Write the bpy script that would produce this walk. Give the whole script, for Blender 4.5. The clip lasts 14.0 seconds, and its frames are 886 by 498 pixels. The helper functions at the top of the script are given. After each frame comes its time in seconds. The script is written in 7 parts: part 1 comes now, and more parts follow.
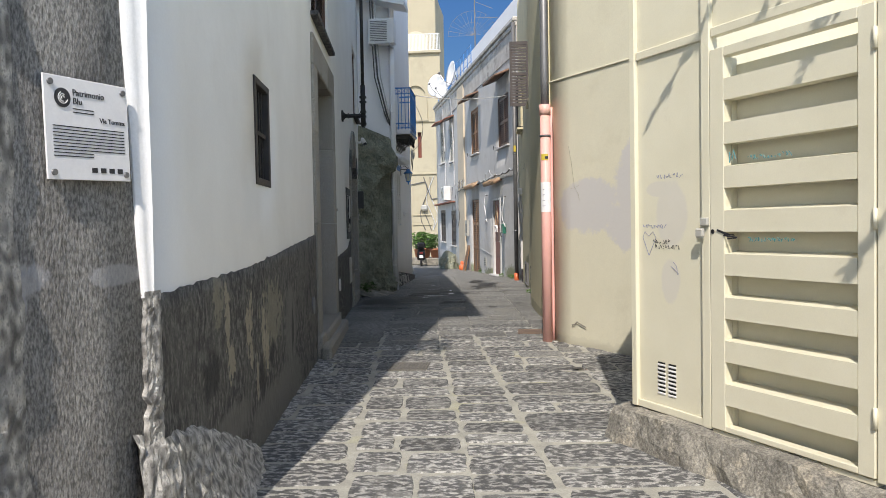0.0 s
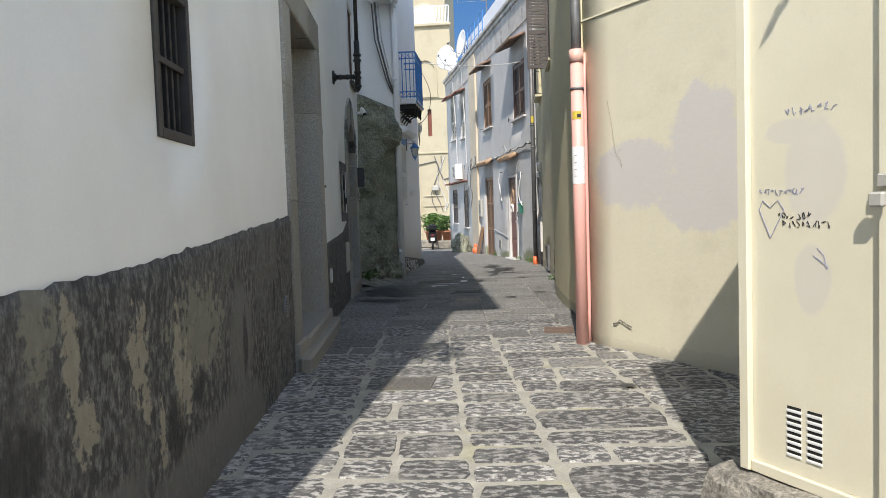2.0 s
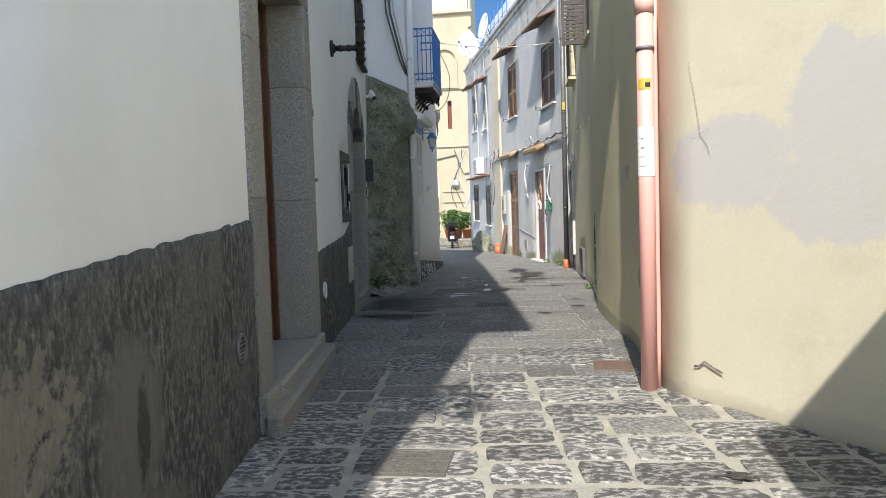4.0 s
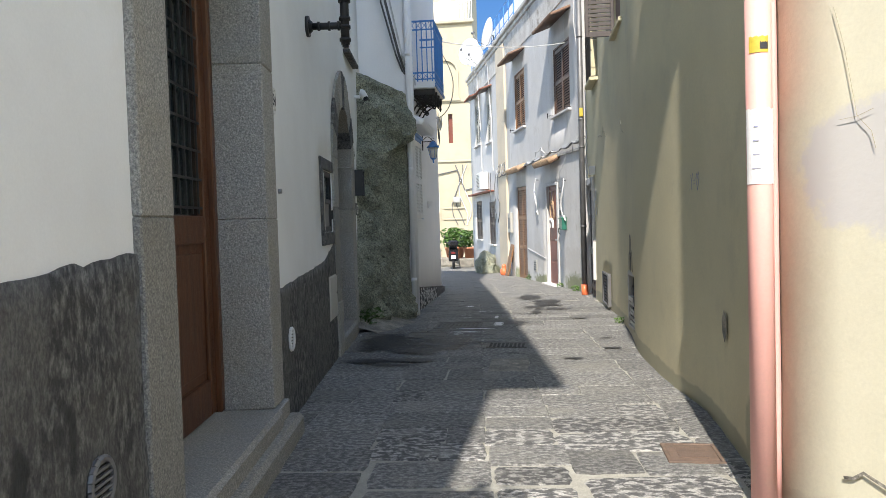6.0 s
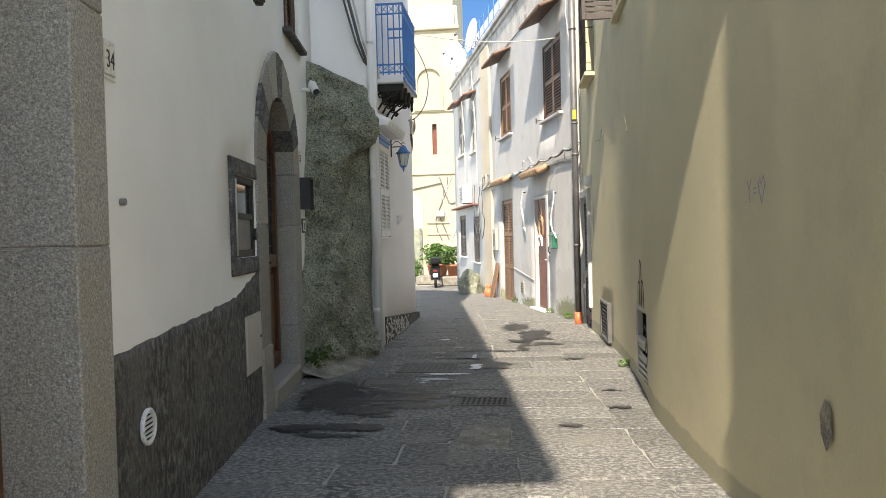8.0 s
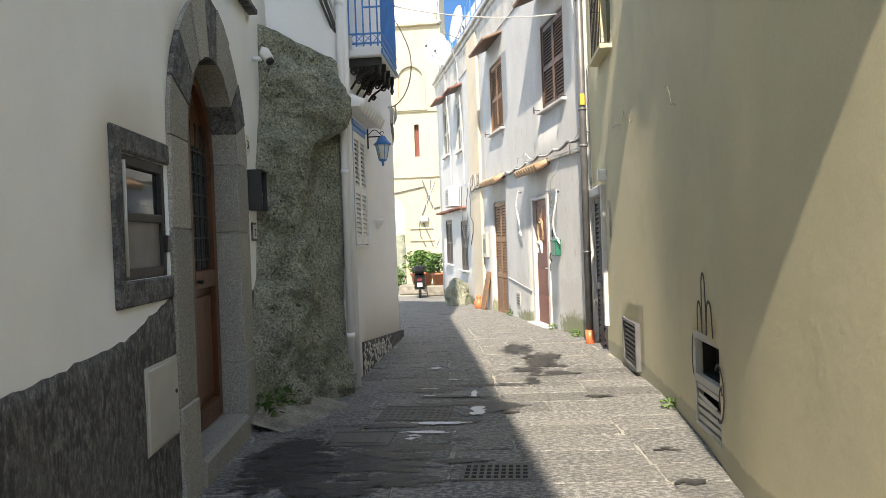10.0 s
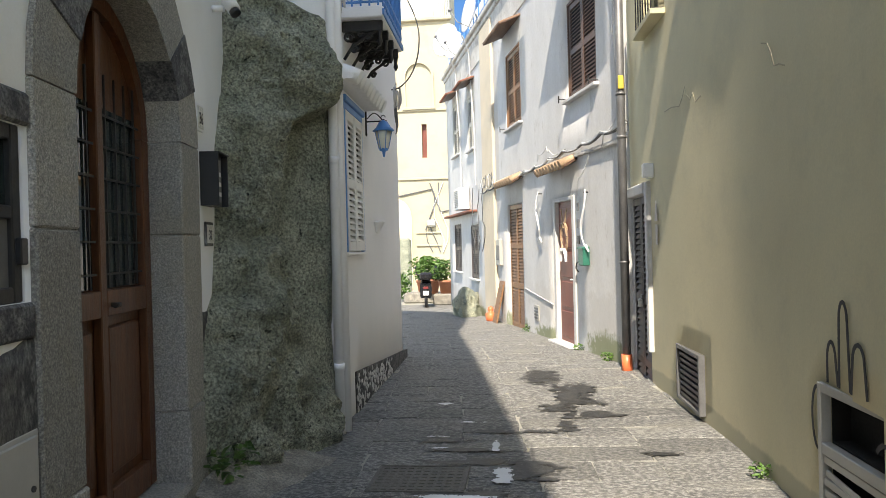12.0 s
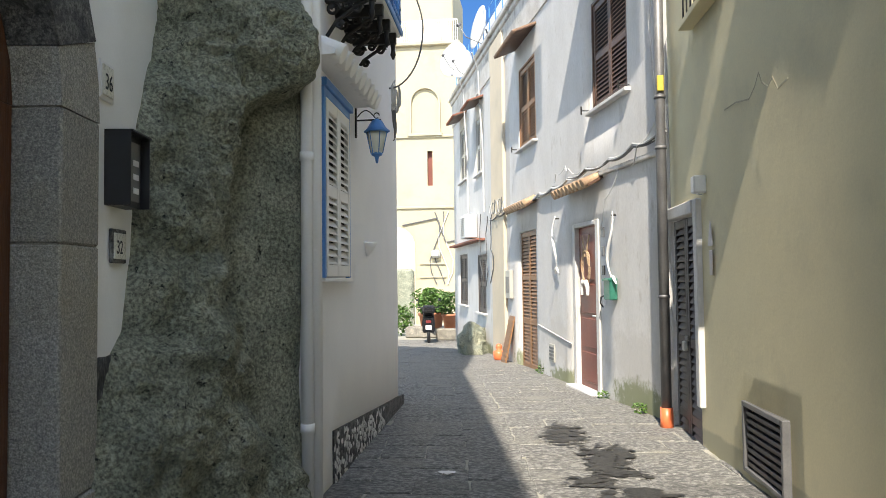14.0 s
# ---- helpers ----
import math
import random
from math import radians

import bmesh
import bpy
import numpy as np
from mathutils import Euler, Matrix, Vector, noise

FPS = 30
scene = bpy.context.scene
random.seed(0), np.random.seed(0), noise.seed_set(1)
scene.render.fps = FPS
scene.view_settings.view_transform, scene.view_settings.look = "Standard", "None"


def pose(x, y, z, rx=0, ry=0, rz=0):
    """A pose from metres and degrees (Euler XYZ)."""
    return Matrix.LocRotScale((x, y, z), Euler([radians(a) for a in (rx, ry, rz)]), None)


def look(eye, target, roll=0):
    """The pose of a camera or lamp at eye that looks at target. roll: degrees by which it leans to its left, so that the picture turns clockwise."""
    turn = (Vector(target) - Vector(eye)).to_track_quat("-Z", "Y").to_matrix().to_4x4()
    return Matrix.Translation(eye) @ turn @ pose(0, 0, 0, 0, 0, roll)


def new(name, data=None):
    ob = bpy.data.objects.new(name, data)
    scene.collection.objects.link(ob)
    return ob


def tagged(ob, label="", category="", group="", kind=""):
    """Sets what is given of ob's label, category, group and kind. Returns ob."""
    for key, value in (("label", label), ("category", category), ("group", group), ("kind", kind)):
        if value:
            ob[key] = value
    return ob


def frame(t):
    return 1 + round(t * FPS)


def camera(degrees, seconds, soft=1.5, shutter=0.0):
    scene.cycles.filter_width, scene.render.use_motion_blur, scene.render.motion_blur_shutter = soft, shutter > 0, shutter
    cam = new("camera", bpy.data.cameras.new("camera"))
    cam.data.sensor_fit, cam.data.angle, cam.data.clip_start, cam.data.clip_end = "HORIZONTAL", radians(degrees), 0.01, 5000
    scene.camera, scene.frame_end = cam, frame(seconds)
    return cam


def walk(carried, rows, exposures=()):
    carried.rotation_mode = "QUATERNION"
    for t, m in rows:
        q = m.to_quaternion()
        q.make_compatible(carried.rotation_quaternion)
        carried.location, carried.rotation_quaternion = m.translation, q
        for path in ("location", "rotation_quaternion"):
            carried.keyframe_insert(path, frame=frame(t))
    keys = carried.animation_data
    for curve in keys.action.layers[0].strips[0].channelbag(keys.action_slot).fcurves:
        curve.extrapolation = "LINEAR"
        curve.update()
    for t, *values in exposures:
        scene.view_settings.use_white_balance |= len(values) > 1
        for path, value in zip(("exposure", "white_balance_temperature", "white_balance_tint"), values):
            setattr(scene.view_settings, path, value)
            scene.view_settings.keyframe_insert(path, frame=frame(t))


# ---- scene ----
cam = camera(61.8, 14.0, soft=0.55)
METRES, EYE, TILT, LEAN, TURN = 12.8, 1.5, 0.0, 0.0, 5.9
ROWS = [
    (0.0, 0.0, 0.0, 0.0, -0.03, -1.75, 1.02),
    (0.5, 0.0049, 0.0377, -0.0006, 0.6, -1.9, 1.12),
    (1.0, 0.0038, 0.0738, -0.0016, 0.77, -1.9, 1.31),
    (1.5, 0.0056, 0.1071, -0.0037, 1.11, -2.32, 1.52),
    (2.0, 0.0039, 0.141, -0.0039, 0.99, -3.12, 1.86),
    (2.5, 0.0012, 0.1757, -0.003, 1.55, -3.64, 2.13),
    (3.0, 0.0023, 0.2131, -0.0016, 2.09, -3.67, 2.02),
    (5.5, -0.0094, 0.403, 0.0004, 2.68, -2.49, 1.64),
    (6.0, -0.0103, 0.4404, 0.0013, 2.49, -2.12, 1.68),
    (6.5, -0.0039, 0.4796, 0.0013, 2.31, -1.79, 1.66),
    (7.0, -0.0002, 0.516, 0.0027, 1.84, -1.46, 1.74),
    (7.5, 0.0005, 0.5543, 0.0046, 1.94, -1.18, 1.73),
    (8.0, 0.0046, 0.5935, 0.0062, 1.61, -1.08, 1.49),
    (8.5, 0.0029, 0.6333, 0.0052, 0.88, -1.05, 1.64),
    (11.0, -0.01, 0.8124, 0.0079, 0.19, -0.49, 2.13),
    (11.5, -0.0116, 0.8451, 0.0066, 0.5, -0.6, 1.94),
    (12.0, -0.0114, 0.877, 0.0087, 0.72, -0.27, 1.5),
    (12.5, -0.0142, 0.9091, 0.0095, 0.86, 0.53, 1.15),
    (13.0, -0.01, 0.9399, 0.0084, 0.79, 1.7, 0.91),
    (13.5, -0.0115, 0.9696, 0.006, 0.52, 2.41, 0.81),
    (14.0, -0.0125, 0.9959, 0.0043, 1.09, 2.29, 0.63),
]
EXPOSURES = [(0.0, 0.76, 7000, 12), (3.0, 1.08, 6950, 11), (5.5, 1.33, 6900, 11), (6.5, 1.47, 7050, 11), (7.0, 1.55, 7200, 11), (7.6, 1.62, 7900, 12), (8.5, 1.73, 7900, 11), (11.0, 1.68, 7800, 11), (14.0, 1.60, 7450, 10)]
walk(cam, [(t, pose(0, 0, EYE, TILT, LEAN, TURN) @ pose(METRES * x, METRES * y, METRES * z, 90 + pitch, roll, yaw)) for t, x, y, z, yaw, pitch, roll in ROWS], EXPOSURES)

# ---- world, sun and exposure ----
SUN_EL, SUN_AZ = 47.0, 1.3
world = bpy.data.worlds.new("world")
scene.world = world
world.use_nodes = True
wn = world.node_tree
sky = wn.nodes.new("ShaderNodeTexSky")
sky.sky_type = "NISHITA"
sky.sun_disc = False
sky.sun_elevation = radians(SUN_EL)
sky.sun_rotation = radians(180 + SUN_AZ)
sky.air_density, sky.dust_density, sky.ozone_density = 1.0, 0.3, 1.0
wn.nodes["Background"].inputs[1].default_value = 0.15
wn.links.new(sky.outputs[0], wn.nodes["Background"].inputs[0])
sun = new("sun", bpy.data.lights.new("sun", "SUN"))
sun.data.energy, sun.data.angle, sun.data.color = 2.9, radians(0.53), (1.0, 0.97, 0.925)
sun.matrix_world = look((0, 0, 30), (30 * math.sin(radians(SUN_AZ)) / math.tan(radians(SUN_EL)), 30 * math.cos(radians(SUN_AZ)) / math.tan(radians(SUN_EL)), 0))

# ---- materials ----


def mat(name, base, second=None, scale=6.0, spread=(0.35, 0.65), fine=60.0, grain=0.15, bump=0.3, bump_scale=40.0, rough=0.85, metal=0.0,
        stain=None, stain_scale=1.5, stain_range=(0.55, 0.7), vary=0.0, bump_dist=0.01, stretch=(1, 1, 1)):
    """A surface with a broad mottling, fine grain, stains and relief, at real-world size."""
    m = bpy.data.materials.new(name)
    m.use_nodes = True
    nt = m.node_tree
    n, ln = nt.nodes, nt.links
    bsdf = n["Principled BSDF"]
    geo = n.new("ShaderNodeNewGeometry")
    mp = n.new("ShaderNodeMapping")
    mp.inputs["Scale"].default_value = stretch
    ln.new(geo.outputs["Position"], mp.inputs[0])

    def noise_tex(sc, detail=6.0, rgh=0.6):
        t = n.new("ShaderNodeTexNoise")
        t.inputs["Scale"].default_value = sc
        t.inputs["Detail"].default_value = detail
        t.inputs["Roughness"].default_value = rgh
        ln.new(mp.outputs[0], t.inputs["Vector"])
        return t

    def ramp(src, a, b):
        r = n.new("ShaderNodeMapRange")
        r.inputs["From Min"].default_value, r.inputs["From Max"].default_value = a, b
        ln.new(src, r.inputs["Value"])
        return r.outputs[0]

    def mix(fac, a, b, kind="MIX"):
        x = n.new("ShaderNodeMix")
        x.data_type, x.blend_type = "RGBA", kind
        for sock, val in ((x.inputs[0], fac), (x.inputs[6], a), (x.inputs[7], b)):
            if isinstance(val, (int, float)):
                sock.default_value = val
            elif isinstance(val, tuple):
                sock.default_value = (*val[:3], 1)
            else:
                ln.new(val, sock)
        return x.outputs[2]

    second = second or tuple(c * 0.8 for c in base)
    col = mix(ramp(noise_tex(scale).outputs[0], *spread), tuple(base), tuple(second))
    if stain:
        col = mix(ramp(noise_tex(stain_scale, 8.0, 0.68).outputs[0], *stain_range), col, tuple(stain))
    fn = noise_tex(fine, 3.0, 0.7)
    g = ramp(fn.outputs[0], 0.38 if grain > 0.3 else 0.25, 0.62 if grain > 0.3 else 0.75)
    lo = n.new("ShaderNodeMapRange")
    lo.inputs["To Min"].default_value, lo.inputs["To Max"].default_value = 1 - grain, 1 + grain
    ln.new(g, lo.inputs["Value"])
    cmb = n.new("ShaderNodeCombineColor")
    for i in range(3):
        ln.new(lo.outputs[0], cmb.inputs[i])
    col = mix(1.0, col, cmb.outputs[0], "MULTIPLY")
    if vary:
        oi = n.new("ShaderNodeObjectInfo")
        vr = n.new("ShaderNodeMapRange")
        vr.inputs["To Min"].default_value, vr.inputs["To Max"].default_value = 1 - vary, 1 + vary
        ln.new(oi.outputs["Random"], vr.inputs["Value"])
        cm = n.new("ShaderNodeCombineColor")
        for i in range(3):
            ln.new(vr.outputs[0], cm.inputs[i])
        col = mix(1.0, col, cm.outputs[0], "MULTIPLY")
    ln.new(col, bsdf.inputs["Base Color"])
    rr = n.new("ShaderNodeMapRange")
    rr.inputs["To Min"].default_value, rr.inputs["To Max"].default_value = max(0.05, rough - 0.12), min(1, rough + 0.1)
    ln.new(g, rr.inputs["Value"])
    ln.new(rr.outputs[0], bsdf.inputs["Roughness"])
    bsdf.inputs["Metallic"].default_value = metal
    if bump:
        b = n.new("ShaderNodeBump")
        b.inputs["Strength"].default_value = bump
        b.inputs["Distance"].default_value = bump_dist
        ln.new(noise_tex(bump_scale, 8.0, 0.62).outputs[0], b.inputs["Height"])
        ln.new(b.outputs[0], bsdf.inputs["Normal"])
    return m


def glass_mat(name, tint=(0.02, 0.03, 0.03), rough=0.04):
    m = bpy.data.materials.new(name)
    m.use_nodes = True
    b = m.node_tree.nodes["Principled BSDF"]
    b.inputs["Base Color"].default_value = (*tint, 1)
    b.inputs["Roughness"].default_value = rough
    b.inputs["IOR"].default_value = 1.5
    return m


M_WHITE = mat("white_plaster", (0.83, 0.83, 0.81), (0.775, 0.772, 0.75), scale=1.2, grain=0.03, fine=90, bump=0.14, bump_scale=18, stain=(0.73, 0.72, 0.69), stain_scale=0.9, stain_range=(0.56, 0.8))
M_STRIP = mat("white_limewash", (0.86, 0.86, 0.85), (0.8, 0.8, 0.79), scale=3, grain=0.05, bump=0.5, bump_scale=14)
M_DADO = mat("grey_cement_render", (0.045, 0.044, 0.042), (0.175, 0.17, 0.157), scale=26, spread=(0.44, 0.64), grain=0.4, fine=75, bump=1.0, bump_scale=50, bump_dist=0.018,
             stain=(0.12, 0.116, 0.106), stain_scale=2.6, stain_range=(0.46, 0.66), stretch=(1, 1, 0.55))
M_ROUGH = mat("rough_grey_render", (0.19, 0.185, 0.176), (0.31, 0.30, 0.28), scale=2.4, grain=0.5, fine=100, bump=1.0, bump_scale=75, bump_dist=0.016, stretch=(1, 1, 0.42),
              stain=(0.11, 0.108, 0.105), stain_scale=2.6, stain_range=(0.53, 0.70))
M_RUBBLE = mat("rubble_render", (0.50, 0.48, 0.44), (0.13, 0.125, 0.117), scale=30, spread=(0.43, 0.6), grain=0.45, fine=60, bump=1.0, bump_scale=26, bump_dist=0.03, stretch=(1, 1, 0.7))
M_PIPERNO = mat("grey_lava_stone", (0.37, 0.353, 0.31), (0.21, 0.203, 0.187), scale=70, spread=(0.36, 0.62), grain=0.35, fine=130, bump=1.0, bump_scale=60,
                stain=(0.28, 0.252, 0.19), stain_scale=1.6, stain_range=(0.50, 0.8), vary=0.18)
M_DARKSTONE = mat("dark_lava_stone", (0.13, 0.128, 0.124), (0.05, 0.05, 0.052), scale=11, spread=(0.42, 0.6), grain=0.6, fine=60, bump=0.9, bump_scale=45, stain=(0.25, 0.24, 0.215),
                  stain_scale=18, stain_range=(0.60, 0.68))
M_TUFF = mat("green_tuff_rock", (0.205, 0.222, 0.168), (0.345, 0.35, 0.265), scale=4.0, grain=0.5, fine=48, bump=1.0, bump_scale=30, bump_dist=0.06,
             stain=(0.022, 0.025, 0.019), stain_scale=20, stain_range=(0.60, 0.655))
M_PAVE = mat("lava_paving_stone", (0.08, 0.08, 0.079), (0.36, 0.352, 0.33), scale=15, spread=(0.48, 0.575), grain=0.32, fine=90, bump=1.0, bump_scale=16, bump_dist=0.016, stretch=(1, 1.6, 1),
             rough=0.75, vary=0.3, stain=(0.30, 0.295, 0.27), stain_scale=1.9, stain_range=(0.53, 0.72))
M_PAVEOLD = mat("grimy_paving_stone", (0.095, 0.095, 0.092), (0.255, 0.25, 0.235), scale=24, spread=(0.44, 0.6), grain=0.38, fine=85, bump=1.0, bump_scale=24, bump_dist=0.014, stretch=(1, 1.4, 1),
                rough=0.75, vary=0.2, stain=(0.205, 0.20, 0.175), stain_scale=1.7, stain_range=(0.5, 0.74))
M_JOINT = mat("sandy_mortar", (0.38, 0.368, 0.32), (0.28, 0.272, 0.235), scale=5, grain=0.25, fine=80, bump=0.6, bump_scale=60, stain=(0.33, 0.315, 0.18), stain_scale=1.1,
              stain_range=(0.56, 0.72))
M_YELLOW = mat("pale_yellow_plaster", (0.68, 0.645, 0.505), (0.63, 0.597, 0.462), scale=0.9, grain=0.05, fine=60, bump=0.26, bump_scale=16,
               stain=(0.57, 0.535, 0.405), stain_scale=1.3, stain_range=(0.54, 0.78))
M_OCHRE = mat("weathered_yellow_plaster", (0.66, 0.60, 0.40), (0.60, 0.545, 0.365), scale=0.8, grain=0.06, fine=60, bump=0.3, bump_scale=12,
              stain=(0.52, 0.48, 0.33), stain_scale=1.3, stain_range=(0.52, 0.8))
M_PATCH = mat("lilac_grey_overpaint", (0.60, 0.57, 0.55), (0.64, 0.60, 0.53), scale=3, grain=0.05, bump=0.2, bump_scale=16)
M_PATCHDARK = mat("dirty_crack_plaster", (0.42, 0.38, 0.26), (0.34, 0.31, 0.22), scale=8, grain=0.2, bump=0.3)
M_GATE = mat("cream_gate_paint", (0.72, 0.68, 0.53), (0.68, 0.64, 0.49), scale=2, grain=0.03, fine=120, bump=0.06, rough=0.5,
             stain=(0.62, 0.57, 0.43), stain_scale=2.3, stain_range=(0.6, 0.75))
M_CONCRETE = mat("weathered_concrete", (0.31, 0.29, 0.245), (0.16, 0.15, 0.13), scale=5, grain=0.35, bump=1.0, bump_scale=25, bump_dist=0.02,
                 stain=(0.38, 0.34, 0.27), stain_scale=4, stain_range=(0.55, 0.65))
M_FWHITE = mat("bluish_white_limewash", (0.85, 0.85, 0.85), (0.80, 0.805, 0.815), scale=0.8, grain=0.03, bump=0.18, bump_scale=10)
M_EWHITE = mat("dirty_white_plaster", (0.60, 0.592, 0.58), (0.54, 0.53, 0.515), scale=2.2, grain=0.09, fine=40, bump=0.6, bump_scale=13,
               stain=(0.40, 0.375, 0.34), stain_scale=3.4, stain_range=(0.585, 0.74), stretch=(1, 1, 0.45))
M_ETOP = mat("peeling_grey_plaster", (0.45, 0.42, 0.38), (0.62, 0.60, 0.56), scale=2.4, grain=0.2, bump=0.6, bump_scale=14,
             stain=(0.25, 0.22, 0.18), stain_scale=1.8, stain_range=(0.55, 0.68))
M_CHURCH = mat("cream_church_plaster", (0.44, 0.39, 0.28), (0.40, 0.352, 0.252), scale=0.5, grain=0.05, bump=0.2, bump_scale=5, stain=(0.35, 0.31, 0.225), stain_scale=0.7, stain_range=(0.52, 0.72))
M_BUFF = mat("buff_pilaster_plaster", (0.66, 0.56, 0.42), (0.58, 0.5, 0.38), scale=1.5, grain=0.1, bump=0.3)
M_PINK = mat("pink_pipe_paint", (0.78, 0.42, 0.37), (0.74, 0.40, 0.35), scale=2, grain=0.05, fine=60, bump=0.08, rough=0.5, stain=(0.72, 0.45, 0.36), stain_scale=2.5, stain_range=(0.55, 0.7))
M_IRON = mat("black_wrought_iron", (0.018, 0.018, 0.02), (0.035, 0.033, 0.03), scale=8, grain=0.2, bump=0.2, rough=0.55, metal=0.3)
M_BLUE = mat("blue_paint", (0.07, 0.25, 0.60), (0.055, 0.21, 0.53), scale=5, grain=0.08, bump=0.05, rough=0.45)
M_WOOD = mat("brown_varnished_wood", (0.135, 0.05, 0.019), (0.07, 0.025, 0.009), scale=5, grain=0.25, fine=50, bump=0.25, bump_scale=25, rough=0.42, stretch=(5, 5, 0.5))
M_SHUT = mat("brown_shutter_paint", (0.115, 0.060, 0.038), (0.085, 0.045, 0.03), scale=4, grain=0.15, bump=0.1, rough=0.55, stretch=(1, 1, 4))
M_TAN = mat("tan_wood_shutter", (0.27, 0.14, 0.065), (0.21, 0.105, 0.05), scale=4, grain=0.15, bump=0.1, rough=0.55, stretch=(1, 1, 4))
M_RUSSET = mat("russet_door_paint", (0.20, 0.055, 0.035), (0.16, 0.045, 0.03), scale=3, grain=0.12, bump=0.1, rough=0.5)
M_GREYBROWN = mat("grey_brown_shutter", (0.085, 0.07, 0.066), (0.06, 0.05, 0.048), scale=4, grain=0.15, bump=0.1, rough=0.55)
M_GREYMETAL = mat("grey_zinc_pipe", (0.20, 0.20, 0.20), (0.14, 0.14, 0.145), scale=4, grain=0.15, bump=0.1, rough=0.5, metal=0.4)
M_PVCWHITE = mat("white_painted_metal", (0.76, 0.76, 0.75), (0.70, 0.70, 0.69), scale=4, grain=0.04, bump=0.05, rough=0.45)
M_BLACK = mat("black_plastic", (0.016, 0.016, 0.018), grain=0.1, bump=0.05, rough=0.4)
# near-black colour stands in for the shade inside rooms, vents and pits
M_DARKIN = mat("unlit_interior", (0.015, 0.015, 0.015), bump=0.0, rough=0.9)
M_TERRA = mat("terracotta", (0.48, 0.20, 0.11), (0.40, 0.16, 0.09), scale=6, grain=0.12, bump=0.2)
M_TILE = mat("bleached_roof_tile", (0.47, 0.34, 0.22), (0.34, 0.22, 0.14), scale=9, grain=0.25, bump=0.4)
M_BROWNTILE = mat("brown_corrugated_sheet", (0.30, 0.19, 0.13), (0.2, 0.125, 0.085), scale=9, grain=0.2, bump=0.4)
M_REDTILE = mat("red_brown_canopy", (0.30, 0.12, 0.08), (0.22, 0.09, 0.06), scale=9, grain=0.2, bump=0.4)
M_ORANGE = mat("orange_plastic", (0.80, 0.19, 0.07), (0.74, 0.17, 0.07), grain=0.05, bump=0.05, rough=0.4)
M_GREENP = mat("green_letterbox_paint", (0.03, 0.17, 0.12), (0.02, 0.13, 0.09), grain=0.05, bump=0.05, rough=0.35)
M_LEAF = mat("green_leaf", (0.10, 0.19, 0.035), (0.05, 0.12, 0.02), scale=9, grain=0.2, bump=0.1, rough=0.5, vary=0.2)
M_PAPER = mat("white_paper", (0.80, 0.79, 0.78), (0.74, 0.73, 0.73), scale=10, grain=0.04, bump=0.1, rough=0.7)
M_INK = mat("dark_ink", (0.03, 0.03, 0.035), bump=0.0, rough=0.7)
M_LILACINK = mat("faded_blue_ink", (0.22, 0.24, 0.36), (0.4, 0.4, 0.45), scale=30, bump=0.0, rough=0.8)
M_TEALINK = mat("teal_marker", (0.04, 0.30, 0.33), (0.2, 0.4, 0.4), scale=30, bump=0.0, rough=0.7)
M_STICK = mat("yellow_sticker", (0.60, 0.46, 0.06), bump=0.0, rough=0.5)
M_CABLE = mat("grey_cable", (0.12, 0.12, 0.12), bump=0.0, rough=0.6)
M_LTCABLE = mat("whitewashed_cable", (0.62, 0.62, 0.61), (0.45, 0.45, 0.45), bump=0.1, rough=0.7)
M_GLASS = glass_mat("dark_window_glass")
M_LAMPGLASS = glass_mat("lantern_glass", (0.72, 0.72, 0.62), 0.15)
M_DARKWOOD = mat("dark_weathered_wood", (0.032, 0.028, 0.026), (0.05, 0.044, 0.04), scale=6, grain=0.2, bump=0.2, rough=0.6)
M_BEIGEMETAL = mat("beige_painted_metal", (0.44, 0.43, 0.39), (0.38, 0.37, 0.335), scale=3, grain=0.05, bump=0.06, rough=0.5)
M_CASTIRON = mat("cast_iron_cover", (0.10, 0.095, 0.085), (0.15, 0.14, 0.125), scale=20, grain=0.3, bump=0.8, bump_scale=90, rough=0.65)
M_RUSTIRON = mat("rusty_iron_cover", (0.17, 0.115, 0.085), (0.12, 0.085, 0.065), scale=12, grain=0.25, bump=0.6, bump_scale=60, rough=0.7)
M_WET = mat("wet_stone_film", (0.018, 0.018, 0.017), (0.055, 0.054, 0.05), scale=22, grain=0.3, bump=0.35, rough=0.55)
M_MOSAICW = mat("pale_pebble", (0.62, 0.61, 0.58), (0.5, 0.5, 0.48), vary=0.2, bump=0.2)
M_MOSAICD = mat("dark_pebble", (0.06, 0.06, 0.06), (0.1, 0.1, 0.1), vary=0.3, bump=0.2)
M_DISH = mat("white_dish_paint", (0.80, 0.80, 0.79), grain=0.03, bump=0.02, rough=0.5)
M_GLAZED = mat("glazed_plate", (0.70, 0.68, 0.60), (0.64, 0.62, 0.55), grain=0.05, bump=0.05, rough=0.3)
M_SCOOTER = mat("black_scooter_paint", (0.018, 0.018, 0.02), bump=0.0, rough=0.25)
M_RED = mat("dull_red_plastic", (0.22, 0.03, 0.03), bump=0.0, rough=0.4)

# ---- mesh helpers ----


